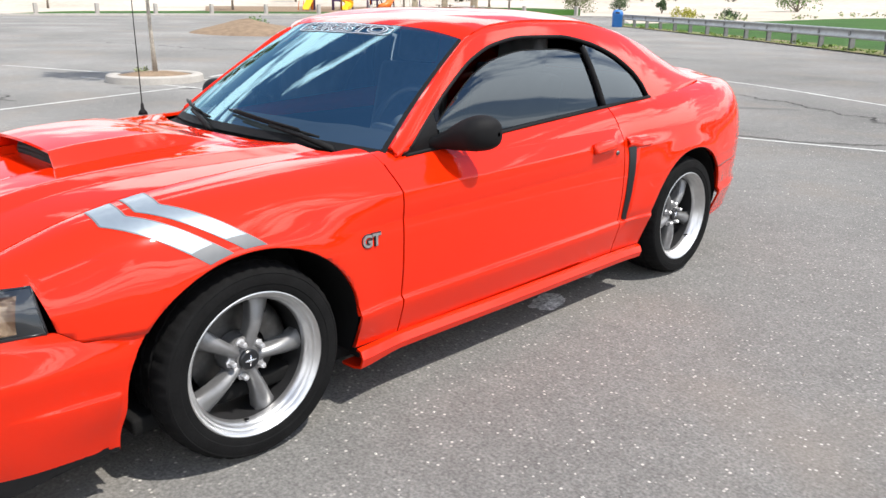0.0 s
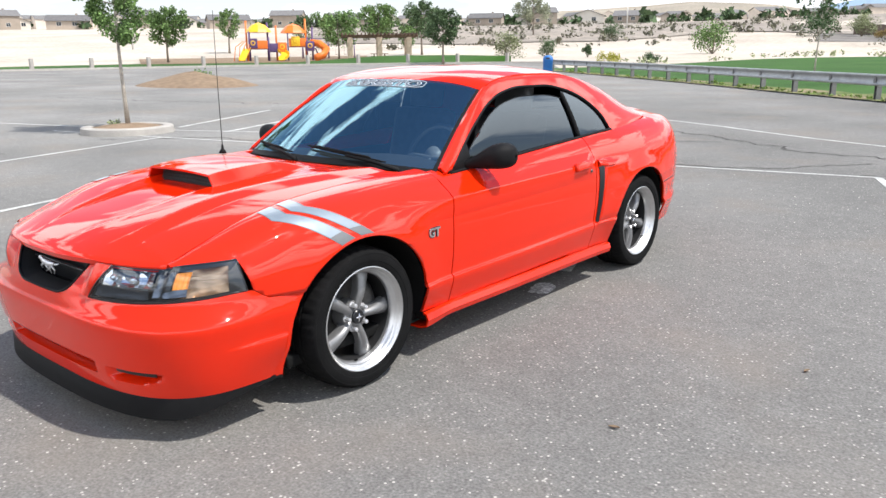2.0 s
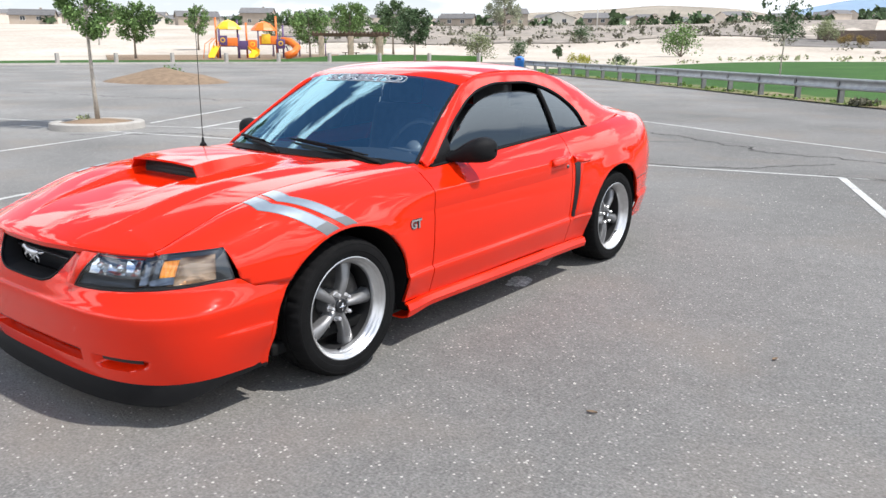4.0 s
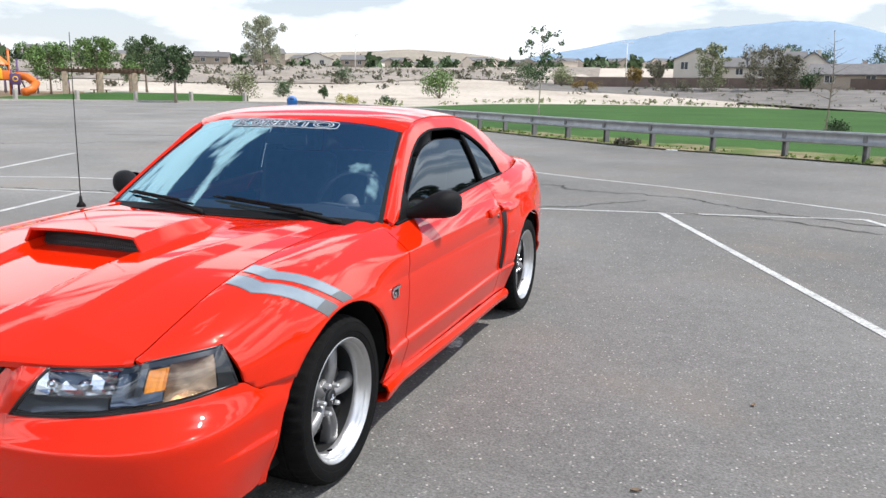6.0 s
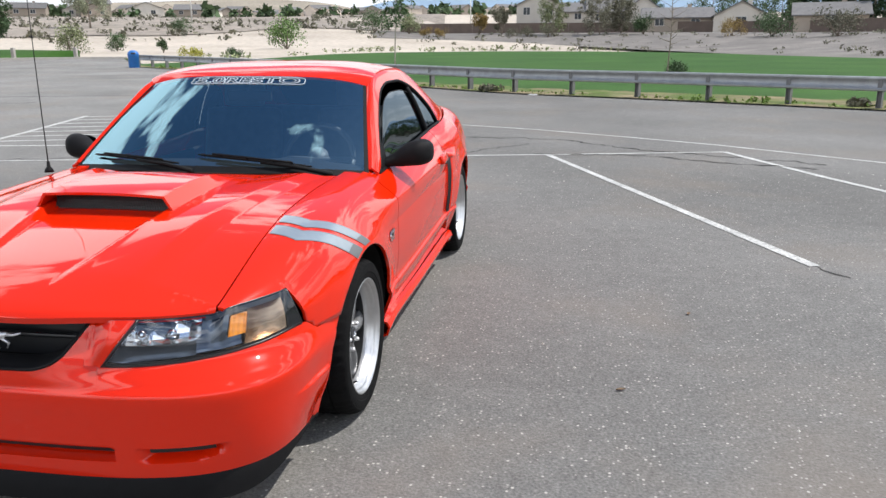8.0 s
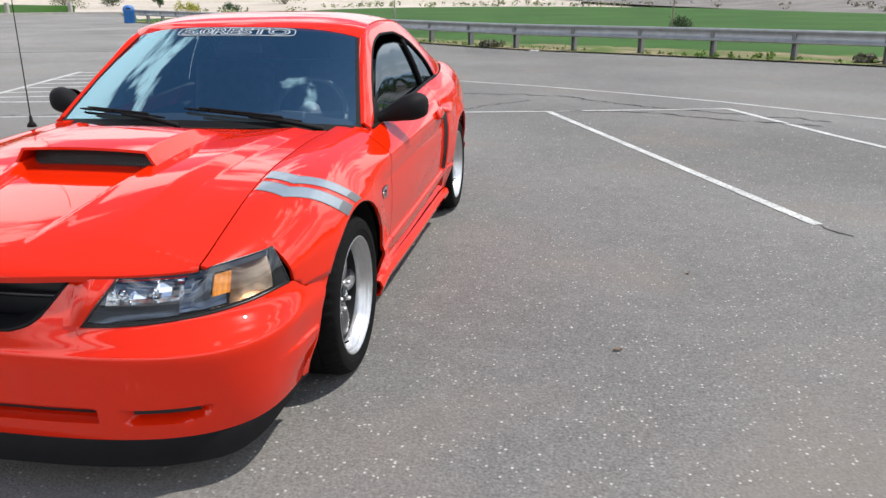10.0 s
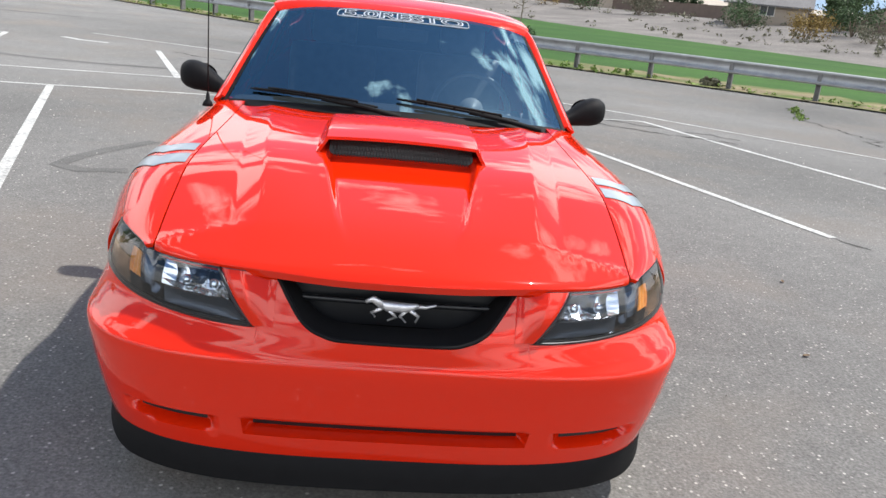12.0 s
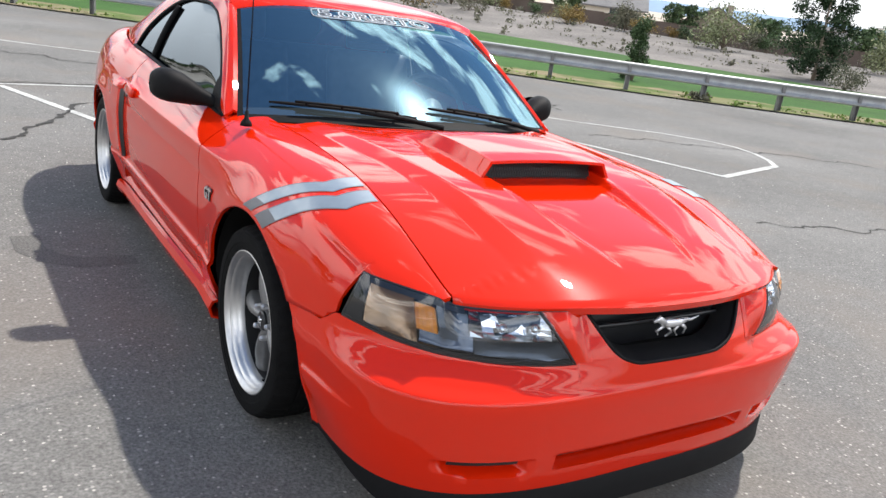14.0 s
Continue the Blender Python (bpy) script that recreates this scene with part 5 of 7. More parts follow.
# fender stripes: two bands of silver vinyl with a grey edge, laid over the fender
def stripe_band(y_top, y_bot, q0, q1, lift, width=0.070, t0=0.0, t1=1.0):
    """A band over the fender: straight out from the hood gap, then bent back and down to the wheel arch."""
    rows = []
    for t in span(t0, t1, max(6, int(48 * (t1 - t0)))):
        row = []
        for q in span(q0, q1, 5):
            bend, total = 0.105, 0.30
            for _ in range(6):
                slope = (y_bot - y_top) / max(total - bend, 0.05)
                y = y_top + width * q + slope * max(total - bend, 0.0)
                p = body_curve(y)
                s = np.r_[0, np.cumsum(np.hypot(*np.diff(p, axis=0).T))]
                total = float(np.interp(-(arch(y, 0) + 0.012), -p[:, 1], s))
            d = 0.004 + (total - 0.004) * t
            y = y_top + width * q + (y_bot - y_top) / max(total - bend, 0.05) * max(d - bend, 0.0)
            p = body_curve(y)
            s = np.r_[0, np.cumsum(np.hypot(*np.diff(p, axis=0).T))]
            a, b = (Vector((float(np.interp(e, s, p[:, 0])), y, float(np.interp(e, s, p[:, 1])))) for e in (d - 0.01, d + 0.01))
            nrm = (b - a).cross(Vector((0, 1, 0))).normalized()
            row.append((a + b) / 2 + (nrm if nrm.x > 0 or nrm.z > 0 else -nrm) * lift)
        rows.append(row)
    return grid(rows)


for yt, yb in ((-0.370, -0.138), (-0.270, -0.028)):
    both("fender_stripe", stripe_band(yt, yb, 0.03, 0.97, 0.0022), car, "stripe", "silver vinyl stripe")
    both("stripe_end", stripe_band(yt, yb, 0.03, 0.97, 0.0027, 0.070, 0.86, 1.0), car, "stripe_edge", "grey stripe end above the wheel arch")
    both("stripe_edge", stripe_band(yt, yb, -0.04, 0.03, 0.0024), car, "stripe_edge", "grey stripe border")
    both("stripe_edge", stripe_band(yt, yb, 0.97, 1.04, 0.0024), car, "stripe_edge", "grey stripe border")

# door mirrors
def mirror_shape(n=28):
    """A teardrop housing that grows outwards from the door."""
    keys = ((0.735, 0.848, 0.872, 0.045, 0.020), (0.770, 0.865, 0.882, 0.052, 0.026), (0.805, 0.890, 0.893, 0.060, 0.035), (0.840, 0.910, 0.905, 0.072, 0.049), (0.880, 0.922, 0.918, 0.080, 0.060), (0.920, 0.930, 0.925, 0.082, 0.065), (0.950, 0.938, 0.927, 0.076, 0.061), (0.972, 0.946, 0.927, 0.060, 0.050), (0.986, 0.952, 0.926, 0.036, 0.032), (0.990, 0.954, 0.926, 0.004, 0.004))
    f = [curve(*[(k[0], k[q]) for k in keys]) for q in (1, 2, 3, 4)]
    rows = []
    for x in span(0.735, 0.95, 18) + [0.96, 0.968, 0.975, 0.981, 0.985, 0.988, 0.9895]:
        yc, zc, ry, rz = (g(x) for g in f)
        row = []
        for k in range(n + 1):
            a = 2 * math.pi * k / n
            cy, sz = math.cos(a), math.sin(a)
            row.append((x, yc + ry * math.copysign(abs(cy) ** 0.85, cy) * (0.62 if cy > 0 else 1.0), zc + rz * math.copysign(abs(sz) ** 0.85, sz)))
        rows.append(row)
    return grid(rows)


for sx in (1, -1):
    geo = mirror_shape()
    geo = geo if sx > 0 else mirrored(geo)
    mir = part("door_mirror", mesh_of("door_mirror", *geo, "black_plastic", True, 60), car, "black door mirror")
    gl = lathe([(0.0, 0.003), (0.050, 0.003), (0.053, -0.002)], 24)
    gl = [(x, y * 1.35, z) for x, y, z in gl[0]], gl[1]
    part("mirror_glass", mesh_of("mirror_glass", *moved(gl, Matrix.Translation((sx * 0.905, 0.981, 0.924)) @ pose(0, 0, 0, 0, 0, 90)), "chrome"), mir)

# wipers and aerial
def wiper(x0, x1):
    def at(s, v, l):
        return screen_point(s, v, l)
    piv = at(x0, -0.03, 0.004)
    tip_arm = at((x0 + x1) / 2 * 1.0, 0.062, 0.022)
    a = at(x0 - (x0 - x1) * -0.05, 0.03, 0.012)
    blade = [at(x1 + (x0 * 0.86 + x1 * 0.14 - x1) * t, 0.125 - 0.075 * t, 0.014) for t in span(0, 1, 14)]
    arm = join(tube([piv, piv + Vector((0, -0.01, 0.022)), at(x0 * 0.75 + x1 * 0.25, 0.03, 0.024), tip_arm], [0.013, 0.012, 0.009, 0.007], 8),
               tube([b + Vector((0, -0.012, 0.012)) for b in blade[2:-2]], 0.0055, 6), tube(blade, [0.004] + [0.0065] * 12 + [0.004], 6), *[tube([blade[q], blade[q] + Vector((0, -0.012, 0.012))], 0.005, 5) for q in (3, 6, 9, 11)])
    return arm


part("wiper", mesh_of("wiper", *wiper(0.80, -0.02), "black_plastic"), car, "black windshield wiper")
part("wiper", mesh_of("wiper", *wiper(0.0, -0.86), "black_plastic"), car, "black windshield wiper")
part("aerial", mesh_of("aerial", *join(moved(lathe([(0.0, 0.0), (0.022, 0.0), (0.018, 0.014), (0.009, 0.024), (0.006, 0.05), (0.0, 0.055)], 14, "z"), Matrix.Translation((-0.765, 0.455, 0.862))), tube([(-0.765, 0.455, 0.90), (-0.765, 0.455, 1.25), (-0.765, 0.459, 1.67)], [0.0028, 0.0022, 0.0018], 6)), "black_plastic"), car, "thin black radio aerial")

# windscreen decal
v0 = 0.935


def on_screen(me, s_mid, scale):
    for v in me.vertices:
        s = v.co.x / 0.60 + s_mid
        p = screen_point(s, v0 + v.co.y / 0.80, 0.003 + v.co.z)
        v.co = p




def split_letters(ob, name, label):
    """Makes every letter of a line of text a part of its own."""
    bm = bmesh.new()
    bm.from_mesh(ob.data)
    bmesh.ops.remove_doubles(bm, verts=bm.verts, dist=1e-6)
    bm.verts.ensure_lookup_table()
    seen, ends = set(), 0.0
    for v0_ in bm.verts:
        if v0_.index in seen:
            continue
        pile, isle = [v0_], []
        seen.add(v0_.index)
        while pile:
            v = pile.pop()
            isle.append(v)
            for e in v.link_edges:
                o = e.other_vert(v)
                if o.index not in seen:
                    seen.add(o.index)
                    pile.append(o)
        at = {v.index: i for i, v in enumerate(isle)}
        faces = {f.index: [at[v.index] for v in f.verts] for v in isle for f in v.link_faces}
        ends = max(ends, max(abs(v.co.x) for v in isle))
        part(name, mesh_of(name, [v.co.copy() for v in isle], list(faces.values()), ob.data.materials[0], False), windshield, label)
    bm.free()
    bpy.data.objects.remove(ob)
    return ends


ends = 0.0
for mat, lift, bold, name, label in (("white_decal", 0.0, 0.0036, "letter", "white outlined letter"), ("decal_blue", 0.0015, -0.0004, "letter_fill", "dark fill of a letter")):
    ob = letters("5.0RESTO", 0.080, mat, windshield, pose(0, 0, lift), "decal", 0.0004, label, bold)
    ob.data.transform(Matrix.Diagonal((1.66, 1, 1, 1)))
    on_screen(ob.data, 0.0, 1)
    ends = max(ends, split_letters(ob, name, label))
w1 = ends / 0.6 + 0.030
edge = []
for i in range(60):
    t = 2 * math.pi * i / 60
    cx, cy = math.cos(t), math.sin(t)
    edge.append((w1 * math.copysign(abs(cx) ** 0.25, cx), v0 + 0.047 * math.copysign(abs(cy) ** 0.35, cy)))
edge.append(edge[0])
part("decal_border", mesh_of("decal_border", *tube([screen_point(s, v, 0.003) for s, v in edge], 0.0022, 4, False), "white_decal"), windshield, "white outline")

# underside and wheel wells
part("underbody", mesh_of("underbody", *join(box(-0.78, -0.36, 0.17, 0.78, 3.0, 0.22, 0.01), box(-0.55, -0.85, 0.20, 0.55, -0.30, 0.62, 0.02), box(-0.45, -0.3, 0.22, 0.45, 0.42, 0.80, 0.02), box(-0.55, 2.9, 0.24, 0.55, 3.5, 0.9, 0.02), box(-0.845, 0.42, 0.175, 0.845, 2.16, 0.40, 0.02), box(-0.80, 2.985, 0.22, 0.80, 3.06, 0.56, 0.01)), "liner"), car, "dark underbody")
for yc in (0.0, AXLE_R):
    ring = [(yc - (R_ARCH + 0.008) * math.cos(a), HUB_Z + (R_HIGH + 0.008) * math.sin(a)) for a in span(-0.30, math.pi + 0.30, 34)]
    rows = [[(min(0.866, W(y) - 0.024) + (min(0.0, LOWER(z)) if z < 0.36 else 0.0), y, z), (0.72, y, z), (0.55, y, z)] for y, z in ring]
    cap = [[(0.56, yc, HUB_Z), (0.56, y, z)] for y, z in ring]
    both("wheel_well", join(grid(rows), grid(cap)), car, "liner", "black wheel well")


# wheels
def build_wheel(parent, front=True):
    """A wheel round the x axis, its outer face towards +x."""
    ht = 0.112
    prof = [(0.226, -ht), (0.245, -ht - 0.008), (0.285, -ht - 0.011), (0.308, -ht - 0.004), (0.320, -ht + 0.014), (0.3255, -ht + 0.035), (0.3265, -0.052), (0.319, -0.050), (0.319, -0.042), (0.327, -0.040), (0.328, -0.010), (0.320, -0.008), (0.320, 0.008), (0.328, 0.010), (0.327, 0.040), (0.319, 0.042), (0.319, 0.050), (0.3265, 0.052), (0.3255, ht - 0.035), (0.320, ht - 0.014), (0.308, ht + 0.004), (0.300, ht + 0.0085), (0.297, ht + 0.0075), (0.285, ht + 0.011), (0.262, ht + 0.0105), (0.259, ht + 0.0085), (0.245, ht + 0.008), (0.229, ht + 0.002), (0.224, ht - 0.006)]
    prof = [(0.226 + (r - 0.226) * 0.863 if r > 0.226 else r, h) for r, h in prof]
    tread = {4, 5, 18, 19}
    dish_in = -0.030
    tyre = lathe(prof, 144, "x", lambda i, k: -0.006 if (i in tread and k % 3 == 0) else (-0.004 if 5 < i < 18 and (k + i // 4) % 4 == 0 and prof[i][0] > 0.311 else 0.0))
    hub = part("wheel", mesh_of("wheel", *lathe([(r, h + dish_in) for r, h in ((0.0, 0.0), (0.068, 0.0), (0.070, 0.064), (0.064, 0.074), (0.042, 0.077), (0.040, 0.086), (0.0, 0.087))], 40), "rim_grey", True, 40), parent, "grey five-spoke alloy wheel with polished lip")
    part("tyre", mesh_of("tyre", *tyre, "rubber", True, 35), hub, "black tyre")
    rim = lathe([(0.226, -0.108), (0.210, -0.10), (0.200, -0.06), (0.196, 0.0), (0.197, 0.055)], 64)
    part("barrel", mesh_of("barrel", *rim, "rim_dark", True, 40), hub)
    lipg = lathe([(0.197, 0.014), (0.197, 0.040), (0.1975, 0.066), (0.203, 0.080), (0.2055, 0.082), (0.208, 0.090), (0.214, 0.100), (0.2165, 0.101), (0.222, 0.112), (0.229, 0.117), (0.2335, 0.115), (0.235, 0.108)], 72)
    part("rim_lip", mesh_of("rim_lip", *lipg, "polished", True, 40), hub, "polished aluminium rim lip")
    for k in range(5):
        a = 2 * math.pi * k / 5 + math.pi / 2
        rows = []
        for t in span(0, 1, 14):
            r = 0.036 + (0.201 - 0.036) * t
            hw = 0.0185 + 0.0195 * t**1.4 - 0.002 * math.sin(math.pi * t)
            xf = 0.086 + dish_in + 0.012 * math.sin(math.pi * min(t * 1.1, 1)) - 0.004 * t
            row = []
            for q in span(-1, 1, 11):
                row.append((xf - 0.018 * abs(q) ** 2.2, q * hw, r))
            row = [(xf - 0.055, -hw * 0.92, r)] + row + [(xf - 0.055, hw * 0.92, r)]
            rows.append(row)
        g = shell(rows, 0.006, flip=True)
        part("spoke", mesh_of("spoke", *moved(g, Matrix.Rotation(a - math.pi / 2, 4, "X")), "rim_grey", True, 50), hub)
    for k in range(5):
        a = 2 * math.pi * (k + 0.5) / 5 + math.pi / 2
        g = lathe([(0.0, 0.030), (0.006, 0.029), (0.0095, 0.024), (0.0105, 0.0), (0.016, 0.0), (0.016, -0.006)], 6)
        part("lug_nut", mesh_of("lug_nut", *moved(g, Matrix.Translation((0.075 + dish_in, 0.055 * math.cos(a), 0.057 * math.sin(a)))), "emblem", False), hub)
    cap = part("centre_cap", mesh_of("centre_cap", *lathe([(0.034, 0.080 + dish_in), (0.033, 0.094 + dish_in), (0.029, 0.098 + dish_in), (0.0, 0.0995 + dish_in)], 32), "lamp_black", True, 40), hub, "black centre cap")
    part("cap_emblem", mesh_of("cap_emblem", *moved(join(tube([(0.0995, -0.017, -0.006), (0.1005, 0.0, 0.0), (0.0995, 0.018, 0.006)], [0.003, 0.0055, 0.003], 6), tube([(0.0995, 0.004, -0.018), (0.1005, 0.0, 0.0), (0.0995, -0.004, 0.016)], 0.0025, 6)), Matrix.Translation((dish_in, 0, 0))), "chrome"), cap)
    disc = part("brake_disc", mesh_of("brake_disc", *lathe([(0.06, -0.034), (0.150, -0.034), (0.150, -0.056), (0.06, -0.056)], 48), "steel", True, 40), hub, "steel brake disc")
    sweepa = [[(x, r * math.cos(a), r * math.sin(a)) for r, x in ((0.10, -0.012), (0.12, -0.004), (0.15, -0.004), (0.162, -0.02), (0.162, -0.06))] for a in span(radians(15), radians(70), 10)]
    part("caliper", mesh_of("caliper", *shell(sweepa, 0.02), "steel"), hub, "grey brake caliper")
    part("valve", mesh_of("valve", *tube([(0.062, 0.03, -0.196), (0.082, 0.028, -0.186)], 0.004, 6), "black_plastic"), hub)
    return hub


hub = build_wheel(car)
hub.location = (0.764, 0.0, WHEEL_Z)
hub.rotation_euler = (radians(-18), 0, 0)
for x, y, rz, spin in ((-0.764, 0.0, 180, 20), (0.772, AXLE_R, 0, 36), (-0.772, AXLE_R, 180, 50)):
    w2 = copy_thing(hub, pose(x, y, WHEEL_Z, 0, 0, rz) @ pose(0, 0, 0, spin, 0, 0))
    w2.parent = car

# interior
both("door_card", box(0.775, 0.68, 0.36, 0.803, 1.92, 0.790, 0.012), car, "dash", "dark door trim panel")
def seat(x, y):
    s = part("seat", mesh_of("seat", *box(x - 0.25, y - 0.26, 0.36, x + 0.25, y + 0.24, 0.56, 0.05), "leather", True, 60), car, "dark grey leather seat")
    back = moved(box(-0.24, -0.06, 0.0, 0.24, 0.06, 0.56, 0.045), Matrix.Translation((x, y + 0.26, 0.52)) @ pose(0, 0, 0, -14, 0, 0))
    part("seat_back", mesh_of("seat_back", *back, "leather", True, 60), s)
    head = moved(box(-0.125, -0.045, 0.0, 0.125, 0.045, 0.17, 0.035), Matrix.Translation((x, y + 0.395, 1.07)) @ pose(0, 0, 0, -10, 0, 0))
    part("headrest", mesh_of("headrest", *head, "leather", True, 60), s)


seat(0.36, 1.42)
seat(-0.36, 1.42)
part("rear_seat", mesh_of("rear_seat", *join(box(-0.55, 2.0, 0.40, 0.55, 2.35, 0.58, 0.04), moved(box(-0.55, -0.05, 0, 0.55, 0.05, 0.5, 0.04), Matrix.Translation((0, 2.38, 0.55)) @ pose(0, 0, 0, -18, 0, 0))), "leather", True, 60), car, "dark rear seat")
rows = [[(x, 0.52 + 0.42 * v, 0.845 + 0.045 * math.sin(math.pi * min(v * 1.1, 1)) - 0.02 * (x / 0.7) ** 2 + 0.03 * math.exp(-(((x - 0.36) / 0.16) ** 2)) * v) for x in span(-0.70, 0.70, 29)] for v in span(0, 1, 8)]
rows.append([(x, 0.96, 0.62) for x in span(-0.70, 0.70, 29)])
part("dashboard", mesh_of("dashboard", *shell(rows, 0.01, flip=False), "dash"), car, "black dashboard")
tor = []
for k in range(37):
    a = 2 * math.pi * k / 36
    tor.append((0.185 * math.cos(a), 0, 0.185 * math.sin(a)))
wheel_m = Matrix.Translation((0.36, 1.06, 0.86)) @ pose(0, 0, 0, -24, 0, 0)
sw = join(tube(tor, 0.014, 8), tube([(-0.18, 0, 0.0), (0, -0.02, -0.01), (0.18, 0, 0.0)], 0.016, 6), tube([(0, -0.02, -0.01), (0, 0, -0.18)], 0.016, 6), moved(lathe([(0.0, -0.03), (0.05, -0.02), (0.06, 0.01), (0.0, 0.02)], 20, "z"), pose(0, -0.01, 0, 90, 0, 0)))
part("steering_wheel", mesh_of("steering_wheel", *moved(sw, wheel_m), "leather"), car, "grey leather steering wheel")
part("rear_view_mirror", mesh_of("rear_view_mirror", *join(moved(box(-0.12, -0.012, -0.03, 0.12, 0.012, 0.03, 0.012), Matrix.Translation((0.0, 1.06, 1.185)) @ pose(0, 0, 0, 10, 0, 0)), tube([(0, 1.06, 1.20), (0, 1.05, 1.25)], 0.008, 6)), "dash"), car, "black rear-view mirror")


# ---- guard rail ----
def rail_path(x0, x1, gap):
    """Points along the rail's line, a fixed length apart."""
    pts, x, acc = [(x0, RAIL(x0))], x0, 0.0
    while x < x1:
        nx = x + 0.02
        acc += math.hypot(0.02, RAIL(nx) - RAIL(x))
        x = nx
        if acc >= gap:
            pts.append((x, RAIL(x)))
            acc = 0.0
    return pts


guard = thing("guard_rail", (0, 0, 0), "weathered galvanised steel guard rail on steel posts", "guard rail")
line = [Vector((x, y, ground_z(x, y) + 0.55)) for x, y in rail_path(-23.9, 40, 0.6)]
wave = [(0.035, -0.155), (0.06, -0.135), (0.062, -0.105), (0.012, -0.055), (0.0, 0.0), (0.012, 0.055), (0.062, 0.105), (0.06, 0.135), (0.035, 0.155), (0.032, 0.155), (0.055, 0.133), (0.056, 0.107), (0.006, 0.055), (-0.006, 0.0), (0.006, -0.055), (0.056, -0.107), (0.055, -0.133), (0.032, -0.155)]
part("beam", mesh_of("beam", *sweep(line, wave, closed=True), "galv", True, 40), guard, "corrugated steel beam with dull streaks")
post_me = mesh_of("post", *join(box(-0.05, -0.01, -0.02, 0.05, 0.01, 0.70), box(-0.052, -0.075, 0.0, -0.042, 0.075, 0.70), box(0.042, -0.075, 0.0, 0.052, 0.075, 0.70), box(-0.045, -0.14, 0.40, 0.045, -0.075, 0.69, 0.006)), "galv_post", False)
foot_me = mesh_of("footing", *box(-0.17, -0.15, -0.03, 0.17, 0.15, 0.015, 0.012), "concrete", False)
posts = rail_path(-24.2, 40, 1.905)
shift = min(posts, key=lambda p: abs(p[0] - 6.25))
posts = rail_path(-24.2 + (6.25 - shift[0]) * 1.0, 40, 1.905)
for x, y in posts:
    d = Vector((0.2, RAIL(x + 0.1) - RAIL(x - 0.1), 0)).normalized()
    m = Matrix.Translation(Vector((x, y, ground_z(x, y))) + Vector((-d.y, d.x, 0)) * 0.10) @ Matrix.Rotation(math.atan2(d.y, d.x), 4, "Z")
    ob = part("post", post_me, guard)
    ob.matrix_basis = m
    ft = part("footing", foot_me, ob)


# ---- plants ----
def leaves(rng, centres, radii, count, size, squash=1.0):
    """Many small leaf blades in clumps: four-cornered, creased a little along the middle."""
    n = count
    which = rng.integers(0, len(centres), n)
    c, r = np.array(centres)[which], np.array(radii)[which][:, None]
    d = rng.normal(size=(n, 3))
    d /= np.linalg.norm(d, axis=1, keepdims=True)
    pos = c + d * r * (rng.random((n, 1)) ** 0.45) * np.array([1, 1, squash])
    a = rng.normal(size=(n, 3)) + d * 0.6
    a /= np.linalg.norm(a, axis=1, keepdims=True)
    b = np.cross(a, rng.normal(size=(n, 3)))
    b /= np.linalg.norm(b, axis=1, keepdims=True) + 1e-9
    s = size * (0.6 + 0.8 * rng.random((n, 1)))
    verts = np.stack([pos - a * s, pos + b * s * 0.55, pos + a * s, pos - b * s * 0.55], 1).reshape(-1, 3)
    faces = [(4 * i, 4 * i + 1, 4 * i + 2, 4 * i + 3) for i in range(n)]
    return verts.tolist(), faces


def tree(x, y, h, spread, clear, mat, label, seed, count=1500, leaf=0.10, tilt=0.0, base_z=None, sparse=0.0, group="", cone=0.0, trunk=None, bark="bark", lift=1.0):
    """A tapered trunk with limbs and a crown of small leaves in uneven clumps."""
    rng = np.random.default_rng(seed)
    z0 = ground_z(x, y) if base_z is None else base_z
    t = thing("tree", (x, y, z0 - 0.02), label, "tree", group)
    tr = trunk or h * 0.018 + 0.02
    top = h * 0.93
    path = [(tilt * q * h + 0.03 * h * math.sin(3 * q + seed) * q, 0.02 * h * math.cos(4 * q + seed) * q, q * top) for q in span(0, 1, 9)]
    geos = [tube(path, [tr * (1.25 if q == 0 else 1) * (1 - 0.88 * q) + 0.004 for q in span(0, 1, 9)], 8)]
    centres, radii = [], []
    n_l = 22
    for k in range(n_l):
        q = clear + (0.92 - clear) * (k + 0.5) / n_l
        i = q * 8
        p0 = Vector(path[int(i)]).lerp(Vector(path[min(int(i) + 1, 8)]), i - int(i))
        a = k * 2.399 + rng.random() * 0.8
        u = (q - clear) / (1 - clear)
        reach = spread / 2 * (math.sin(math.pi * min(0.16 + 0.80 * u, 1.0)) ** 0.7 * (1 - cone) + cone * (1.05 - u)) * (0.7 + 0.45 * rng.random())
        tip = p0 + Vector((math.cos(a) * reach, math.sin(a) * reach, lift * reach * (0.25 + 0.35 * rng.random())))
        geos.append(tube([p0, p0.lerp(tip, 0.5) + Vector((0, 0, -0.04 * reach)), tip], [tr * (1 - q) * 0.6 + 0.006, tr * (1 - q) * 0.35 + 0.004, 0.003], 5))
        for f in (0.55, 0.95):
            c = p0.lerp(tip, f)
            if rng.random() < sparse * (0.3 + 0.7 * u if sparse > 0.5 else 1):
                continue
            centres.append(tuple(c))
            radii.append(spread * (0.075 + 0.085 * rng.random()) * (1.15 - 0.3 * u))
    centres.append((path[8][0], path[8][1], h * 0.93))
    radii.append(spread * 0.10)
    part("trunk", mesh_of("trunk", *join(*geos), bark), t, "slim bare grey-brown trunk")
    part("crown", mesh_of("crown", *leaves(rng, centres, radii, int(count * 1.9), leaf * 0.72), mat, False), t)
    return t


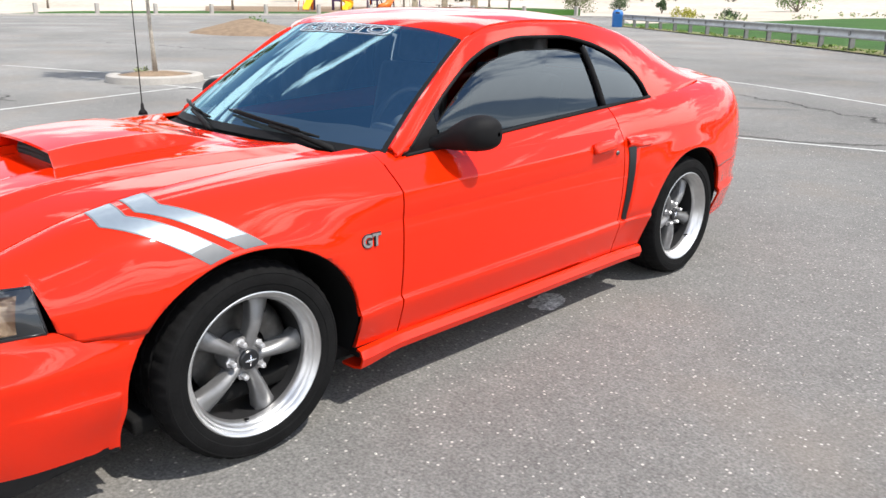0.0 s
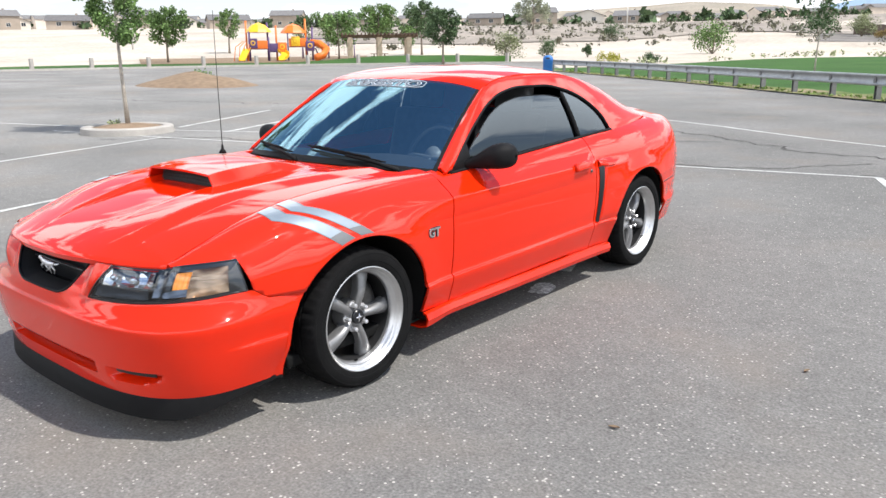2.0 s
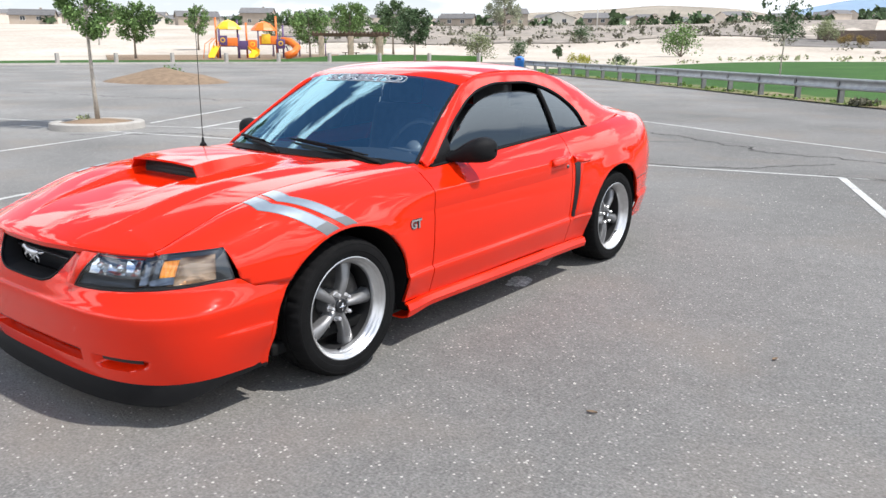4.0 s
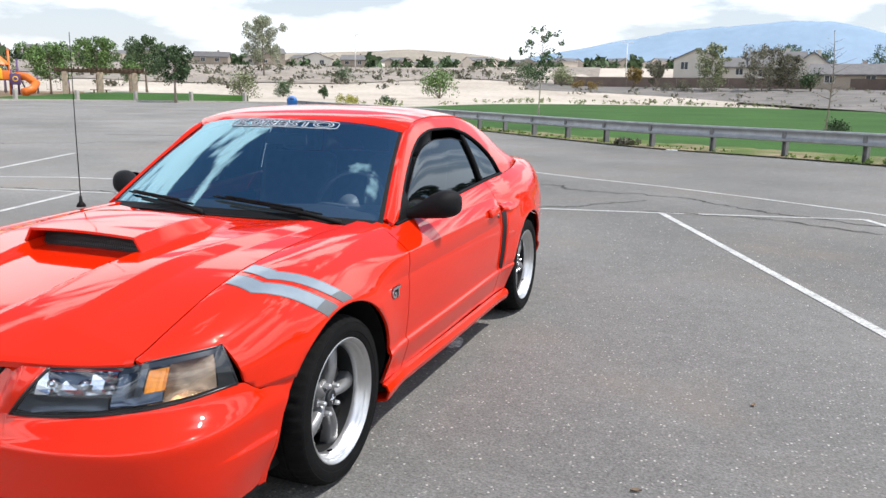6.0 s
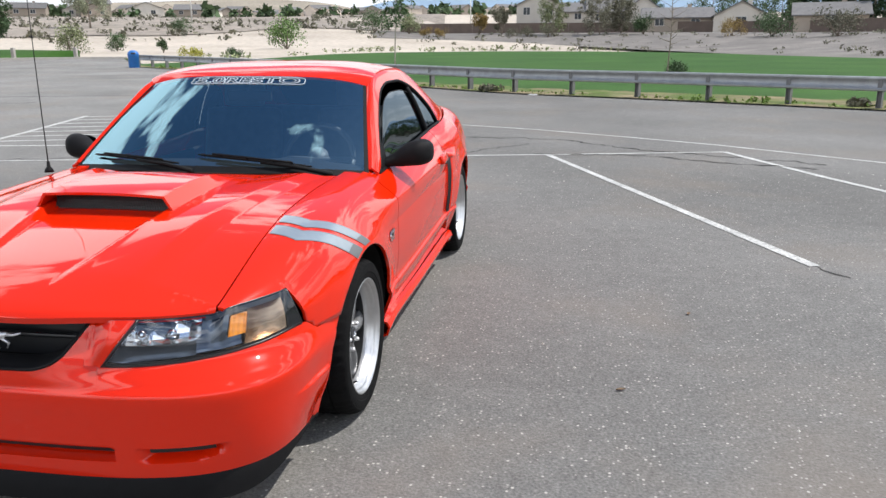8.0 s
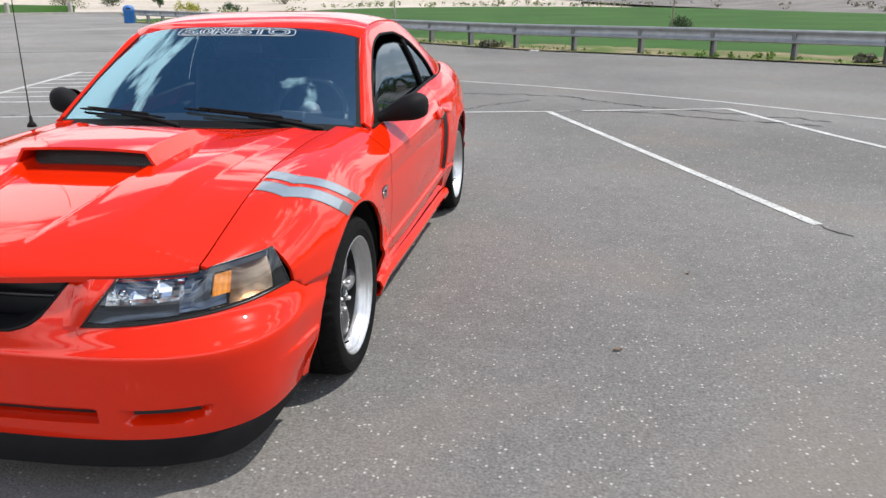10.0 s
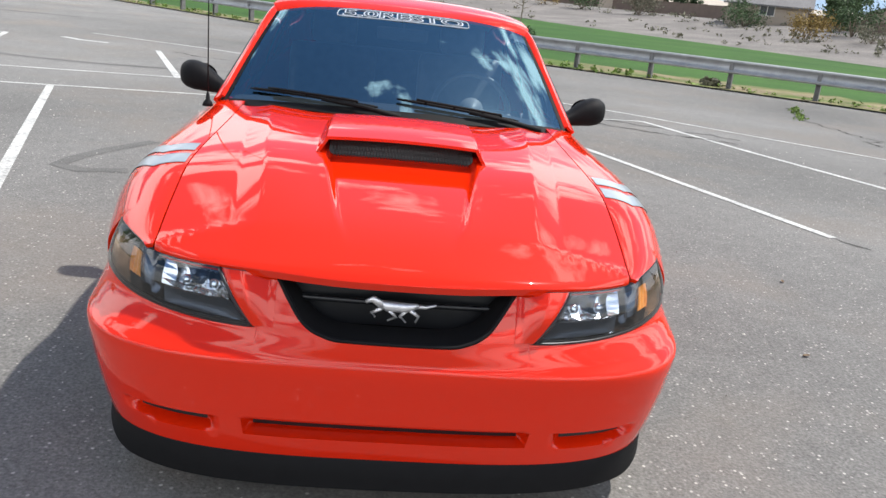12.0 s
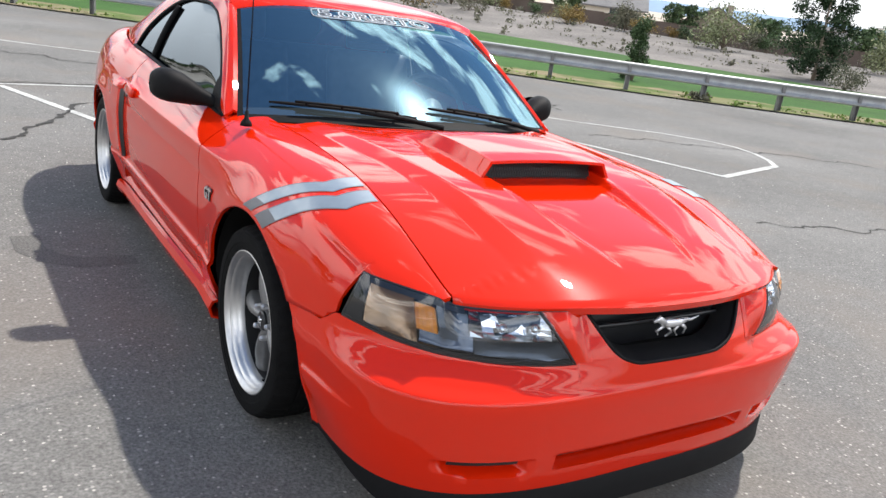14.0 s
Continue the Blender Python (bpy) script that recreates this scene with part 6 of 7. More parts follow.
def shrub(x, y, h, w, mat, label, seed, count=600, leaf=0.06, group="", name="shrub", spiky=0.0, base_z=None):
    rng = np.random.default_rng(seed)
    z0 = ground_z(x, y) if base_z is None else base_z
    centres = [((rng.random() - 0.5) * w * 0.7, (rng.random() - 0.5) * w * 0.7, h * (0.22 + 0.5 * rng.random() * (1 - spiky)) + spiky * h * rng.random() * 0.6) for _ in range(14)]
    if spiky == 0.35:
        centres = [(c[0] * 0.5, c[1] * 0.5, h * (0.12 + 0.80 * i / 13)) for i, c in enumerate(centres)]
    radii = [min(h * 0.42, w * 0.34) * (0.55 + 0.5 * rng.random()) * (1 - 0.5 * spiky) for _ in range(14)]
    ob = thing(name, (x, y, z0 - 0.02), label, "shrub", group)
    stems = [tube([(0, 0, 0), (c[0] * 0.5, c[1] * 0.5, c[2] * 0.6), c], [0.018 * h + 0.004, 0.010 * h + 0.003, 0.003], 5) for c in centres[:6]]
    part("woody_base", mesh_of("woody_base", *join(*stems), "bark"), ob)
    part("foliage", mesh_of("foliage", *leaves(rng, centres, radii, int(count * 1.7), leaf * 0.75), mat, False), ob)
    return ob


# tree in its round island on the lot
isl = thing("tree_planter", (-11.08, 5.14, 0.0), "round concrete planter kerb filled with soil on the lot", "planter")
part("kerb_ring", mesh_of("kerb_ring", *lathe([(0.64, 0.0), (0.64, 0.115), (0.66, 0.13), (0.80, 0.13), (0.83, 0.11), (0.845, 0.0)], 48, "z"), "concrete", True, 40), isl)
part("soil", mesh_of("soil", *lathe([(0.0, 0.17), (0.3, 0.16), (0.5, 0.13), (0.65, 0.10)], 32, "z"), "soil"), isl, "dry brown soil")
tree(-11.1, 5.16, 4.3, 1.5, 0.36, "leaf", "young shade tree with a slim pale trunk in the planter", 3, 7000, 0.045, base_z=0.15, trunk=0.036, bark="bark_pale")
shrub(-11.35, 5.0, 0.14, 0.35, "leaf_olive", "small dry weed at the planter's edge", 5, 160, 0.03, base_z=0.12, name="weed_clump")

# trees of the park
PARK = "young green park trees"
tree(-71.4, 41.0, 5.6, 4.0, 0.30, "leaf", "young leafy green tree on the park lawn", 11, 2200, 0.17, group=PARK)
tree(-99.6, 67.5, 6.6, 3.4, 0.35, "leaf", "slender green tree beyond the park path", 12, 1200, 0.2, group=PARK)
tree(-74.4, 60.9, 4.3, 2.4, 0.35, "leaf_olive", "small olive-green tree beside the playground", 13, 1000, 0.15, group=PARK)
tree(-64.8, 58.3, 5.2, 5.6, 0.30, "leaf", "round-crowned green tree by the pavilion", 14, 2800, 0.16, group=PARK)
tree(-73.9, 73.7, 6.9, 4.8, 0.35, "leaf", "tall green tree behind the pavilion", 15, 2600, 0.18, group=PARK)
tree(-72.0, 80.0, 7.2, 5.0, 0.35, "leaf_dark", "dark green tree behind the pavilion", 16, 2400, 0.2, group=PARK)
tree(-41.8, 49.7, 4.7, 2.9, 0.38, "leaf_dark", "young dark green tree on the park lawn", 17, 2400, 0.13, group=PARK)
tree(-63.0, 67.5, 3.9, 2.2, 0.40, "leaf", "small green tree by the pavilion", 18, 900, 0.14, group=PARK)
tree(-92.0, 30.0, 5.4, 3.6, 0.35, "leaf", "green tree at the far edge of the park", 19, 1400, 0.19, group=PARK)
tree(-90.6, 134.0, 12.0, 8.5, 0.18, "leaf_pale", "tall pale cottonwood on the sandy flat", 21, 6500, 0.20, sparse=0.12, trunk=0.16)
# young trees behind the guard rail
tree(-8.88, 40.1, 5.2, 2.0, 0.42, "leaf_dark", "thin young tree with sparse dark leaves", 31, 420, 0.12, sparse=0.30, trunk=0.04, bark="bark_pale")
tree(4.52, 27.6, 3.9, 1.3, 0.35, "leaf_grey", "bare leafless sapling on the lawn", 32, 14, 0.04, sparse=0.9, trunk=0.028)
shrub(5.05, 29.4, 0.8, 1.0, "leaf_dark", "small dark juniper at the sapling's foot", 33, 700, 0.05, spiky=0.4)
shrub(15.6, 15.25, 1.9, 1.0, "leaf_dark", "tall narrow dark green shrub behind the guard rail", 34, 3200, 0.045, spiky=0.35)
tree(38.1, 24.5, 6.2, 4.2, 0.03, "leaf_conifer", "large dark evergreen tree on the gravel bank", 35, 6500, 0.10, cone=0.45, trunk=0.10, lift=0.25)
shrub(35.0, 20.6, 1.5, 2.8, "leaf_grey", "grey-green scrub at the foot of the evergreen", 36, 1200, 0.06)

# shrubs on the sand and the bank
for k, (x, y, h, w, mat, label) in enumerate((
        (-48.1, 67.5, 3.1, 3.2, "leaf_olive", "large pale olive shrub on the sandy flat"),
        (-48.1, 75.3, 2.0, 2.1, "leaf_dark", "dark conical shrub on the sandy flat"),
        (-40.8, 71.9, 1.7, 1.2, "leaf_dark", "small dark upright shrub on the sand"),
        (-30.2, 57.1, 1.15, 2.3, "leaf_yellow", "low yellow-green bush beside the lawn"),
        (-27.8, 60.5, 1.0, 1.1, "leaf_dark", "small dark bush beside the lawn"),
        (-34.6, 89.7, 4.2, 4.4, "leaf", "large round green bush beside the lawn"),
        (-66, 122, 3.0, 4.5, "leaf_dark", "dark green scrub far across the sand"),
        (-29.7, 135.0, 3.8, 4.0, "leaf_olive", "olive bush in front of the garden wall"),
        (-35.5, 133.0, 4.4, 6.0, "leaf_dark", "dark scrub in front of the garden wall"),
        (-22.9, 129.4, 1.5, 2.5, "leaf_ochre", "ochre-yellow bush at the foot of the wall"),
        (-26.0, 131.0, 1.5, 2.2, "leaf_ochre", "ochre-yellow bush at the foot of the wall"),
        (-13.5, 136.0, 5.6, 3.4, "leaf_grey", "thin grey-green tree-like shrub"),
        (-17.5, 137.0, 4.6, 3.0, "leaf_ochre", "reddish-brown thin shrub in front of the wall"),
        (-8.5, 129.5, 1.9, 3.2, "leaf_grey", "silver-grey sagebrush on the bank"),
        (-5.2, 128.5, 1.9, 3.0, "leaf_grey", "silver-grey sagebrush on the bank"),
        (-11.0, 130.0, 1.5, 2.6, "leaf_grey", "silver-grey sagebrush on the bank"),
        (20.9, 113.5, 2.6, 5.0, "leaf_ochre", "brown dry bush on the bank"),
        (9.8, 128.0, 3.6, 3.6, "leaf_dark", "dark round bush near the wall"),
        (24.5, 107.0, 3.8, 6.0, "leaf_dark", "dark spreading bush near the wall"),
        (30.0, 98.0, 3.6, 5.5, "leaf_grey", "grey-green bush near the wall"),
        (35.0, 78.0, 3.4, 5.0, "leaf_dark", "dark bush near the garden fence"),
        (38.5, 64.0, 3.6, 5.0, "leaf_dark", "dark bush near the garden fence"),
        (33.5, 62.0, 2.6, 3.4, "leaf_ochre", "rusty brown bush on the bank"),
        (37.0, 58.5, 1.5, 3.4, "leaf_grey", "pale grey sagebrush on the bank"),
        (41.5, 50.2, 1.8, 3.2, "leaf_ochre", "golden-brown bush on the bank"),
        (44.5, 44.5, 1.5, 2.4, "leaf_ochre", "orange-yellow bush on the bank"),
        (45.5, 47.5, 2.6, 2.4, "leaf_grey", "thin grey-green shrub on the bank"),
        (46.5, 38.0, 3.4, 5.0, "leaf_olive", "olive shrub at the top of the bank"),
        (49.0, 33.0, 3.0, 4.5, "leaf_dark", "dark shrub at the top of the bank"),
        (51.5, 28.0, 2.8, 4.0, "leaf_olive", "olive shrub at the top of the bank"))):
    shrub(x, y, h, w, mat, label, 50 + k, int(500 + 160 * h), 0.05 + 0.028 * h, spiky=0.5 if w < h * 0.75 else 0.0)
for k in range(34):
    az = 24 + 62 * k / 33 + 0.7 * math.sin(k * 2.7)
    r = BANK_TOP(az) - 0.5 - 1.6 * (0.5 + 0.5 * math.sin(k * 1.9))
    h = 0.9 + 0.7 * (0.5 + 0.5 * math.sin(k * 4.1)) + (0.9 if k % 5 == 0 else 0.0)
    mat = ("leaf_grey", "leaf_olive", "leaf_dark", "leaf_grey", "leaf_ochre")[(k * 3 + k // 4) % 5]
    word = dict(leaf_grey="grey-green", leaf_olive="olive", leaf_dark="dark green", leaf_ochre="rusty brown")[mat]
    shrub(r * math.sin(radians(az)), r * math.cos(radians(az)), h, h * 1.25, mat, word + " shrub in the row along the bank's top", 300 + k, int(420 + 160 * h), 0.05 + 0.03 * h, group="shrubs along the bank top")
for k, (x, y, h, w) in enumerate(((-4.6, 133, 7.6, 5.2), (3.0, 131.0, 6.8, 6.6), (6.5, 132.5, 5.4, 5.0))):
    tree(x, y, h, w, 0.08, ("leaf_olive", "leaf_grey", "leaf_grey")[k], "bushy olive-green garden tree in front of the wall", 90 + k, 2200, 0.20, trunk=0.08)
for k, (x, y, h, w) in enumerate(((7.5, 172, 9.0, 7), (13, 170, 7.5, 8), (24, 158, 8.6, 8), (29, 156, 7.6, 9), (34, 146, 6.6, 8), (41, 70.5, 3.6, 3.6), (51, 70, 3.6, 4.5), (55, 67.0, 3.2, 3.6), (61, 56, 3.2, 3.8), (64, 48, 3.0, 3.8), (68, 40, 3.4, 4.0), (46, 80, 3.8, 2.8))):
    tree(x, y, h, w, 0.14, "leaf_dark", "dark garden tree behind the wall", 110 + k, 1500, 0.22)

for k, (az, r, h, w) in enumerate(((15.2, 150, 9.6, 5.6), (16.4, 146, 11.4, 6.2), (17.5, 143, 12.0, 6.4), (18.6, 138, 11.0, 6.0), (20.0, 134, 9.4, 6.4), (14.0, 153, 7.4, 5.0))):
    tree(r * math.sin(radians(az)), r * math.cos(radians(az)), h, w, 0.05, "leaf_conifer", "tall dense dark evergreen among the garden walls", 140 + k, 3200, 0.26, cone=0.4, trunk=0.16, lift=0.3, group="dark evergreens behind the wall")

# ---- tufts of weed and scrub that nobody could count ----
rng = np.random.default_rng(7)


def tufts(name, spots, mat, label, category, blade):
    vs, fs = [], []
    for x, y, h, w in spots:
        c = [(x + (rng.random() - 0.5) * w, y + (rng.random() - 0.5) * w, ground_z(x, y) + h * 0.4) for _ in range(4)]
        g = leaves(rng, c, [h * 0.55] * 4, blade, h * 0.30)
        k = len(vs)
        vs += g[0]
        fs += [tuple(i + k for i in f) for f in g[1]]
    return tagged(new(name, mesh_of(name, vs, fs, mat, False)), label, category, kind="stuff")


spots = []
for x, y in rail_path(-22, 38, 0.42):
    n = noise.noise((x * 0.6, y * 0.6, 3.0))
    if n > -0.3:
        spots.append((x + rng.normal() * 0.12 + 0.15, y + rng.normal() * 0.12 + 0.12, 0.08 + 0.16 * max(n, 0.05) + 0.05 * rng.random(), 0.35))
tufts("verge_weeds", spots, "weed", "scattered green weeds along the guard rail", "weeds", 26)
spots = []
for x, y in ((7.6, 16.1), (-1.0, 20.9), (14.2, 11.3)):
    spots += [(x + rng.normal() * 0.1, y + rng.normal() * 0.1, 0.22, 0.35) for _ in range(3)]
tufts("rail_tumbleweeds", spots, "leaf_grey", "dry grey-brown tumbleweed caught under the guard rail", "weeds", 90)
spots = [(8.0 - 0.42 * q + 0.05 * rng.normal(), 12.6 - 0.95 * q + 0.05 * rng.normal(), 0.07, 0.12) for q in span(0, 2.2, 22)]
tufts("crack_weeds", spots, "weed", "yellow-green weeds growing in a crack in the asphalt", "weeds", 18)
spots = []
for k in range(520):
    az = -12 + 100 * rng.random()
    f, b = LAWN_FAR(az), BANK_TOP(az)
    r = f + (b - f) * (0.04 + 0.9 * rng.random() ** 0.8)
    x, y = r * math.sin(radians(az)), r * math.cos(radians(az))
    if noise.noise((x * 0.07, y * 0.07, 9.0)) > -0.25:
        spots.append((x, y, (0.18 + 0.5 * rng.random() ** 2) * (0.7 if r < 60 else 1.0), 0.9))
tufts("bank_scrub", spots, "leaf_grey", "low dry scrub dotted over the gravel bank", "scrub", 22)
spots = []
for k in range(300):
    az = -50 + 36 * rng.random()
    r = 120 + 150 * rng.random()
    spots.append((r * math.sin(radians(az)), r * math.cos(radians(az)), 0.5 + 1.2 * rng.random() ** 2, 2.5))
tufts("desert_scrub", spots, "leaf_grey", "low dry scrub over the sandy flat", "scrub", 20)
spots = []
for k in range(34):
    az = -30 + 34 * rng.random()
    r = LAWN_FAR(az) + 1 + 9 * rng.random()
    spots.append((r * math.sin(radians(az)), r * math.cos(radians(az)), 0.35 + 0.3 * rng.random(), 2.0))
tufts("lawn_edge_weeds", spots, "leaf_olive", "olive-green weeds along the lawn's far edge", "weeds", 26)

# ---- kerb, bollards, mound, bin ----
rows = []
for i in range(120):
    az = -150 + 118 * i / 119
    e = edge_any(az)
    s, c = math.sin(radians(az)), math.cos(radians(az))
    rows.append([(r * s, r * c, ground_z(r * s, r * c) + z) for r, z in ((e - 0.05, -0.02), (e - 0.03, 0.14), (e + 0.14, 0.15), (e + 0.3, 0.10), (e + 1.9, 0.09), (e + 2.0, -0.03))])
tagged(new("kerb", mesh_of("kerb", *grid(rows), "concrete", True, 30)), "pale concrete kerb and path round the lot", "kerb", kind="structure")
rows = []
for i in range(60):
    az = -76 + 41 * i / 59
    e = edge_any(az) + 2.0
    w1 = 12 * step(-76, -70, az) * (1 - step(-40, -35, az)) + 0.3
    s, c = math.sin(radians(az)), math.cos(radians(az))
    rows.append([(r * s, r * c, ground_z(r * s, r * c) + 0.06 + 0.55 * math.sin(math.pi * q) * step(-52, -44, az)) for q in span(0, 1, 9) for r in [e + w1 * q]])
tagged(new("park_lawn", mesh_of("park_lawn", *grid(rows), "grass")), "green park lawn beyond the kerb", "lawn", kind="structure")
rows = [[(r * math.sin(radians(az)), r * math.cos(radians(az)), ground_z(r * math.sin(radians(az)), r * math.cos(radians(az))) + 0.08) for r in span(76, 106, 8)] for az in span(-62, -46, 12)]
tagged(new("playground_floor", mesh_of("playground_floor", *grid(rows), "soil")), "brown bark ground under the playground", "playground ground", kind="structure")
boll = mesh_of("bollard", *box(-0.13, -0.13, -0.02, 0.13, 0.13, 0.80, 0.03), "concrete", True, 40)
for k in range(15):
    az = -84 + 3.75 * k
    e = edge_any(az) + 0.7
    ob = tagged(new("bollard", boll), "short square concrete post beside the kerb", "bollard", "concrete posts along the kerb")
    ob.location = (e * math.sin(radians(az)), e * math.cos(radians(az)), ground_z(e * math.sin(radians(az)), e * math.cos(radians(az))) + 0.08)
rows = []
for i in range(41):
    a = 2 * math.pi * i / 40
    rows.append([(-27.3 + q * math.cos(a) * 3.3, 16.7 + q * math.sin(a) * 2.3, ground_z(-27.3, 16.7) - 0.02 + 0.62 * (1 - q) ** 0.9 * (1 + 0.25 * noise.noise((math.cos(a) * q * 3, math.sin(a) * q * 3, 1)))) for q in (0, 0.15, 0.3, 0.45, 0.6, 0.75, 0.9, 1.0)])
tagged(new("dirt_mound", mesh_of("dirt_mound", *grid(rows), "soil")), "low mound of bare brown earth on the lot", "dirt mound")
shrub(-29.0, 18.2, 0.75, 0.8, "leaf", "small green bush behind the dirt mound", 201, 260, 0.06)
bin_ob = thing("litter_bin", (-23.75, 38.6, ground_z(-23.75, 38.6)), "blue litter bin with a domed lid at the rail's end", "bin")
part("barrel", mesh_of("barrel", *lathe([(0.0, 0.0), (0.27, 0.0), (0.29, 0.03), (0.30, 0.66), (0.31, 0.68), (0.30, 0.70)], 28, "z"), "blue_plastic", True, 40), bin_ob)
part("lid", mesh_of("lid", *lathe([(0.31, 0.69), (0.315, 0.74), (0.27, 0.86), (0.16, 0.95), (0.0, 0.97)], 28, "z"), "blue_plastic", True, 40), bin_ob, "paler domed lid")
part("mouth", mesh_of("mouth", *moved(box(-0.12, -0.02, -0.05, 0.12, 0.02, 0.05, 0.01), Matrix.Translation((0.15, -0.24, 0.79)) @ pose(0, 0, 0, -25, 0, 32)), "lamp_black"), bin_ob)

# ---- playground and pergola ----
play = thing("play_structure", (-66.3, 51.1, ground_z(-66.3, 51.1)), "colourful play structure with yellow roofs and slides", "playground", turn=52)
for k in range(8):
    x, y = (-3.0 + 2.0 * (k % 4)), (-0.9 if k < 4 else 0.9)
    part("post", mesh_of("post", *tube([(x, y, 0), (x, y, 3.1 if k % 4 in (0, 2) else 2.5)], 0.07, 8), "purple"), play)
for k, (x0, x1, z) in enumerate(((-3.0, -1.0, 1.3), (-1.0, 1.0, 1.0), (1.0, 3.0, 1.5))):
    part("deck", mesh_of("deck", *box(x0, -0.9, z - 0.06, x1, 0.9, z, 0.01), "purple"), play)
    part("panel", mesh_of("panel", *box(x0 + 0.1, -0.95, z, x1 - 0.1, -0.88, z + 0.85, 0.03), ("orange", "purple", "orange")[k]), play)
    for q in range(5):
        part("rail", mesh_of("rail", *tube([(x0 + 0.2 + 0.36 * q, 0.9, z), (x0 + 0.2 + 0.36 * q, 0.9, z + 0.85)], 0.03, 6), "purple"), play)
for x, z, mat in ((-2.0, 3.0, "yellow"), (1.6, 2.9, "orange")):
    part("roof", mesh_of("roof", *moved(lathe([(1.35, 0.0), (1.2, 0.25), (0.7, 0.75), (0.0, 1.0)], 8, "z"), Matrix.Translation((x, 0, z))), mat, False), play)
part("slide", mesh_of("slide", *sweep([(-3.2 - 0.5 * q, -1.0 - 1.9 * q, 1.3 - 1.15 * q) for q in span(0, 1, 7)], [(-0.35, 0.2), (-0.3, 0.0), (0.3, 0.0), (0.35, 0.2), (0.37, 0.2), (0.32, -0.03), (-0.32, -0.03), (-0.37, 0.2)], closed=True), "yellow", True, 40), play, "yellow plastic slide")
part("slide", mesh_of("slide", *sweep([(0.2 + 0.5 * math.sin(3 * q), -1.0 - 2.0 * q, 1.0 - 0.85 * q) for q in span(0, 1, 7)], [(-0.4, 0.3), (-0.35, 0.0), (0.35, 0.0), (0.4, 0.3), (0.42, 0.3), (0.37, -0.03), (-0.37, -0.03), (-0.42, 0.3)], closed=True), "yellow", True, 40), play, "yellow plastic slide")
for x, z, mat in ((-3.3, 4.1, "orange"), (-0.2, 3.6, "orange"), (2.9, 4.3, "orange"), (3.6, 3.4, "purple"), (-1.1, 3.9, "purple")):
    part("tall_post", mesh_of("tall_post", *join(tube([(x, 0.3, 0), (x, 0.3, z)], 0.10, 8), moved(lathe([(0.13, 0.0), (0.13, 0.06), (0.0, 0.12)], 8, "z"), Matrix.Translation((x, 0.3, z)))), mat), play)
for x, z, mat in ((-2.6, 1.9, "purple"), (0.4, 1.5, "orange"), (3.3, 1.6, "purple"), (1.8, 2.1, "yellow")):
    part("side_panel", mesh_of("side_panel", *box(x - 0.45, -1.02, z - 0.55, x + 0.45, -0.96, z + 0.45, 0.05), mat), play)
    part("porthole", mesh_of("porthole", *moved(lathe([(0.16, 0.0), (0.24, 0.02), (0.26, -0.03)], 16, "z"), Matrix.Translation((x, -1.03, z)) @ pose(0, 0, 0, 90, 0, 0)), "yellow"), play)
part("tube_slide", mesh_of("tube_slide", *tube([(3.4, -0.4, 1.9), (4.3, -0.7, 1.8), (5.0, -1.5, 1.2), (4.6, -2.4, 0.6), (3.8, -2.9, 0.35)], 0.38, 12), "orange"), play, "orange plastic tube slide")
part("arch_climber", mesh_of("arch_climber", *join(*[tube([(-4.6 + 0.5 * q, -1.6, 0), (-4.4 + 0.45 * q, -1.2, 1.5), (-3.6 + 0.2 * q, -0.6, 2.1)], 0.045, 6) for q in range(4)]), "orange"), play)
part("climber", mesh_of("climber", *join(tube([(3.1, 0.6, 1.5), (3.9, 0.6, 1.3), (4.4, 0.6, 0.0)], 0.05, 6), tube([(3.1, -0.6, 1.5), (3.9, -0.6, 1.3), (4.4, -0.6, 0.0)], 0.05, 6), *[tube([(3.2 + 0.22 * q, -0.6, 1.45 - 0.18 * q), (3.2 + 0.22 * q, 0.6, 1.45 - 0.18 * q)], 0.03, 6) for q in range(5)]), "purple"), play)
swing = thing("swing_frame", (-68.5, 60.0, ground_z(-68.5, 60.0)), "dark steel swing frame beside the trees", "swing", turn=45)
for x in (-3.0, 0.0, 3.0):
    for s in (-1, 1):
        part("leg", mesh_of("leg", *tube([(x, s * 0.9, 0), (x, 0, 2.3)], 0.045, 6), "purple"), swing)
part("top_bar", mesh_of("top_bar", *tube([(-3.0, 0, 2.3), (3.0, 0, 2.3)], 0.045, 6), "purple"), swing)
for x in (-2.0, -1.0, 1.0, 2.0):
    part("seat", mesh_of("seat", *join(box(x - 0.2, -0.08, 0.5, x + 0.2, 0.08, 0.53), tube([(x - 0.18, 0, 0.52), (x - 0.18, 0, 2.3)], 0.012, 4), tube([(x + 0.18, 0, 0.52), (x + 0.18, 0, 2.3)], 0.012, 4)), "lamp_black"), swing)
perg = thing("pergola", (-56.6, 56.6, ground_z(-56.6, 56.6) - 0.02), "stone-columned pergola with a slatted timber top", "pergola", turn=47)
for x in (-3.0, 0.0, 3.0):
    for y in (-1.9, 1.9):
        col = part("column", mesh_of("column", *box(x - 0.26, y - 0.26, 0, x + 0.26, y + 0.26, 2.35, 0.03), "column"), perg)
for y in (-1.9, 1.9):
    part("beam", mesh_of("beam", *box(-3.9, y - 0.12, 2.35, 3.9, y + 0.12, 2.62, 0.02), "timber"), perg)
slat = mesh_of("slat", *box(-0.05, -2.6, 2.62, 0.05, 2.6, 2.80), "timber", False)
for k in range(20):
    s = part("slat", slat, perg)
    s.location = (-3.8 + 0.4 * k, 0, 0)
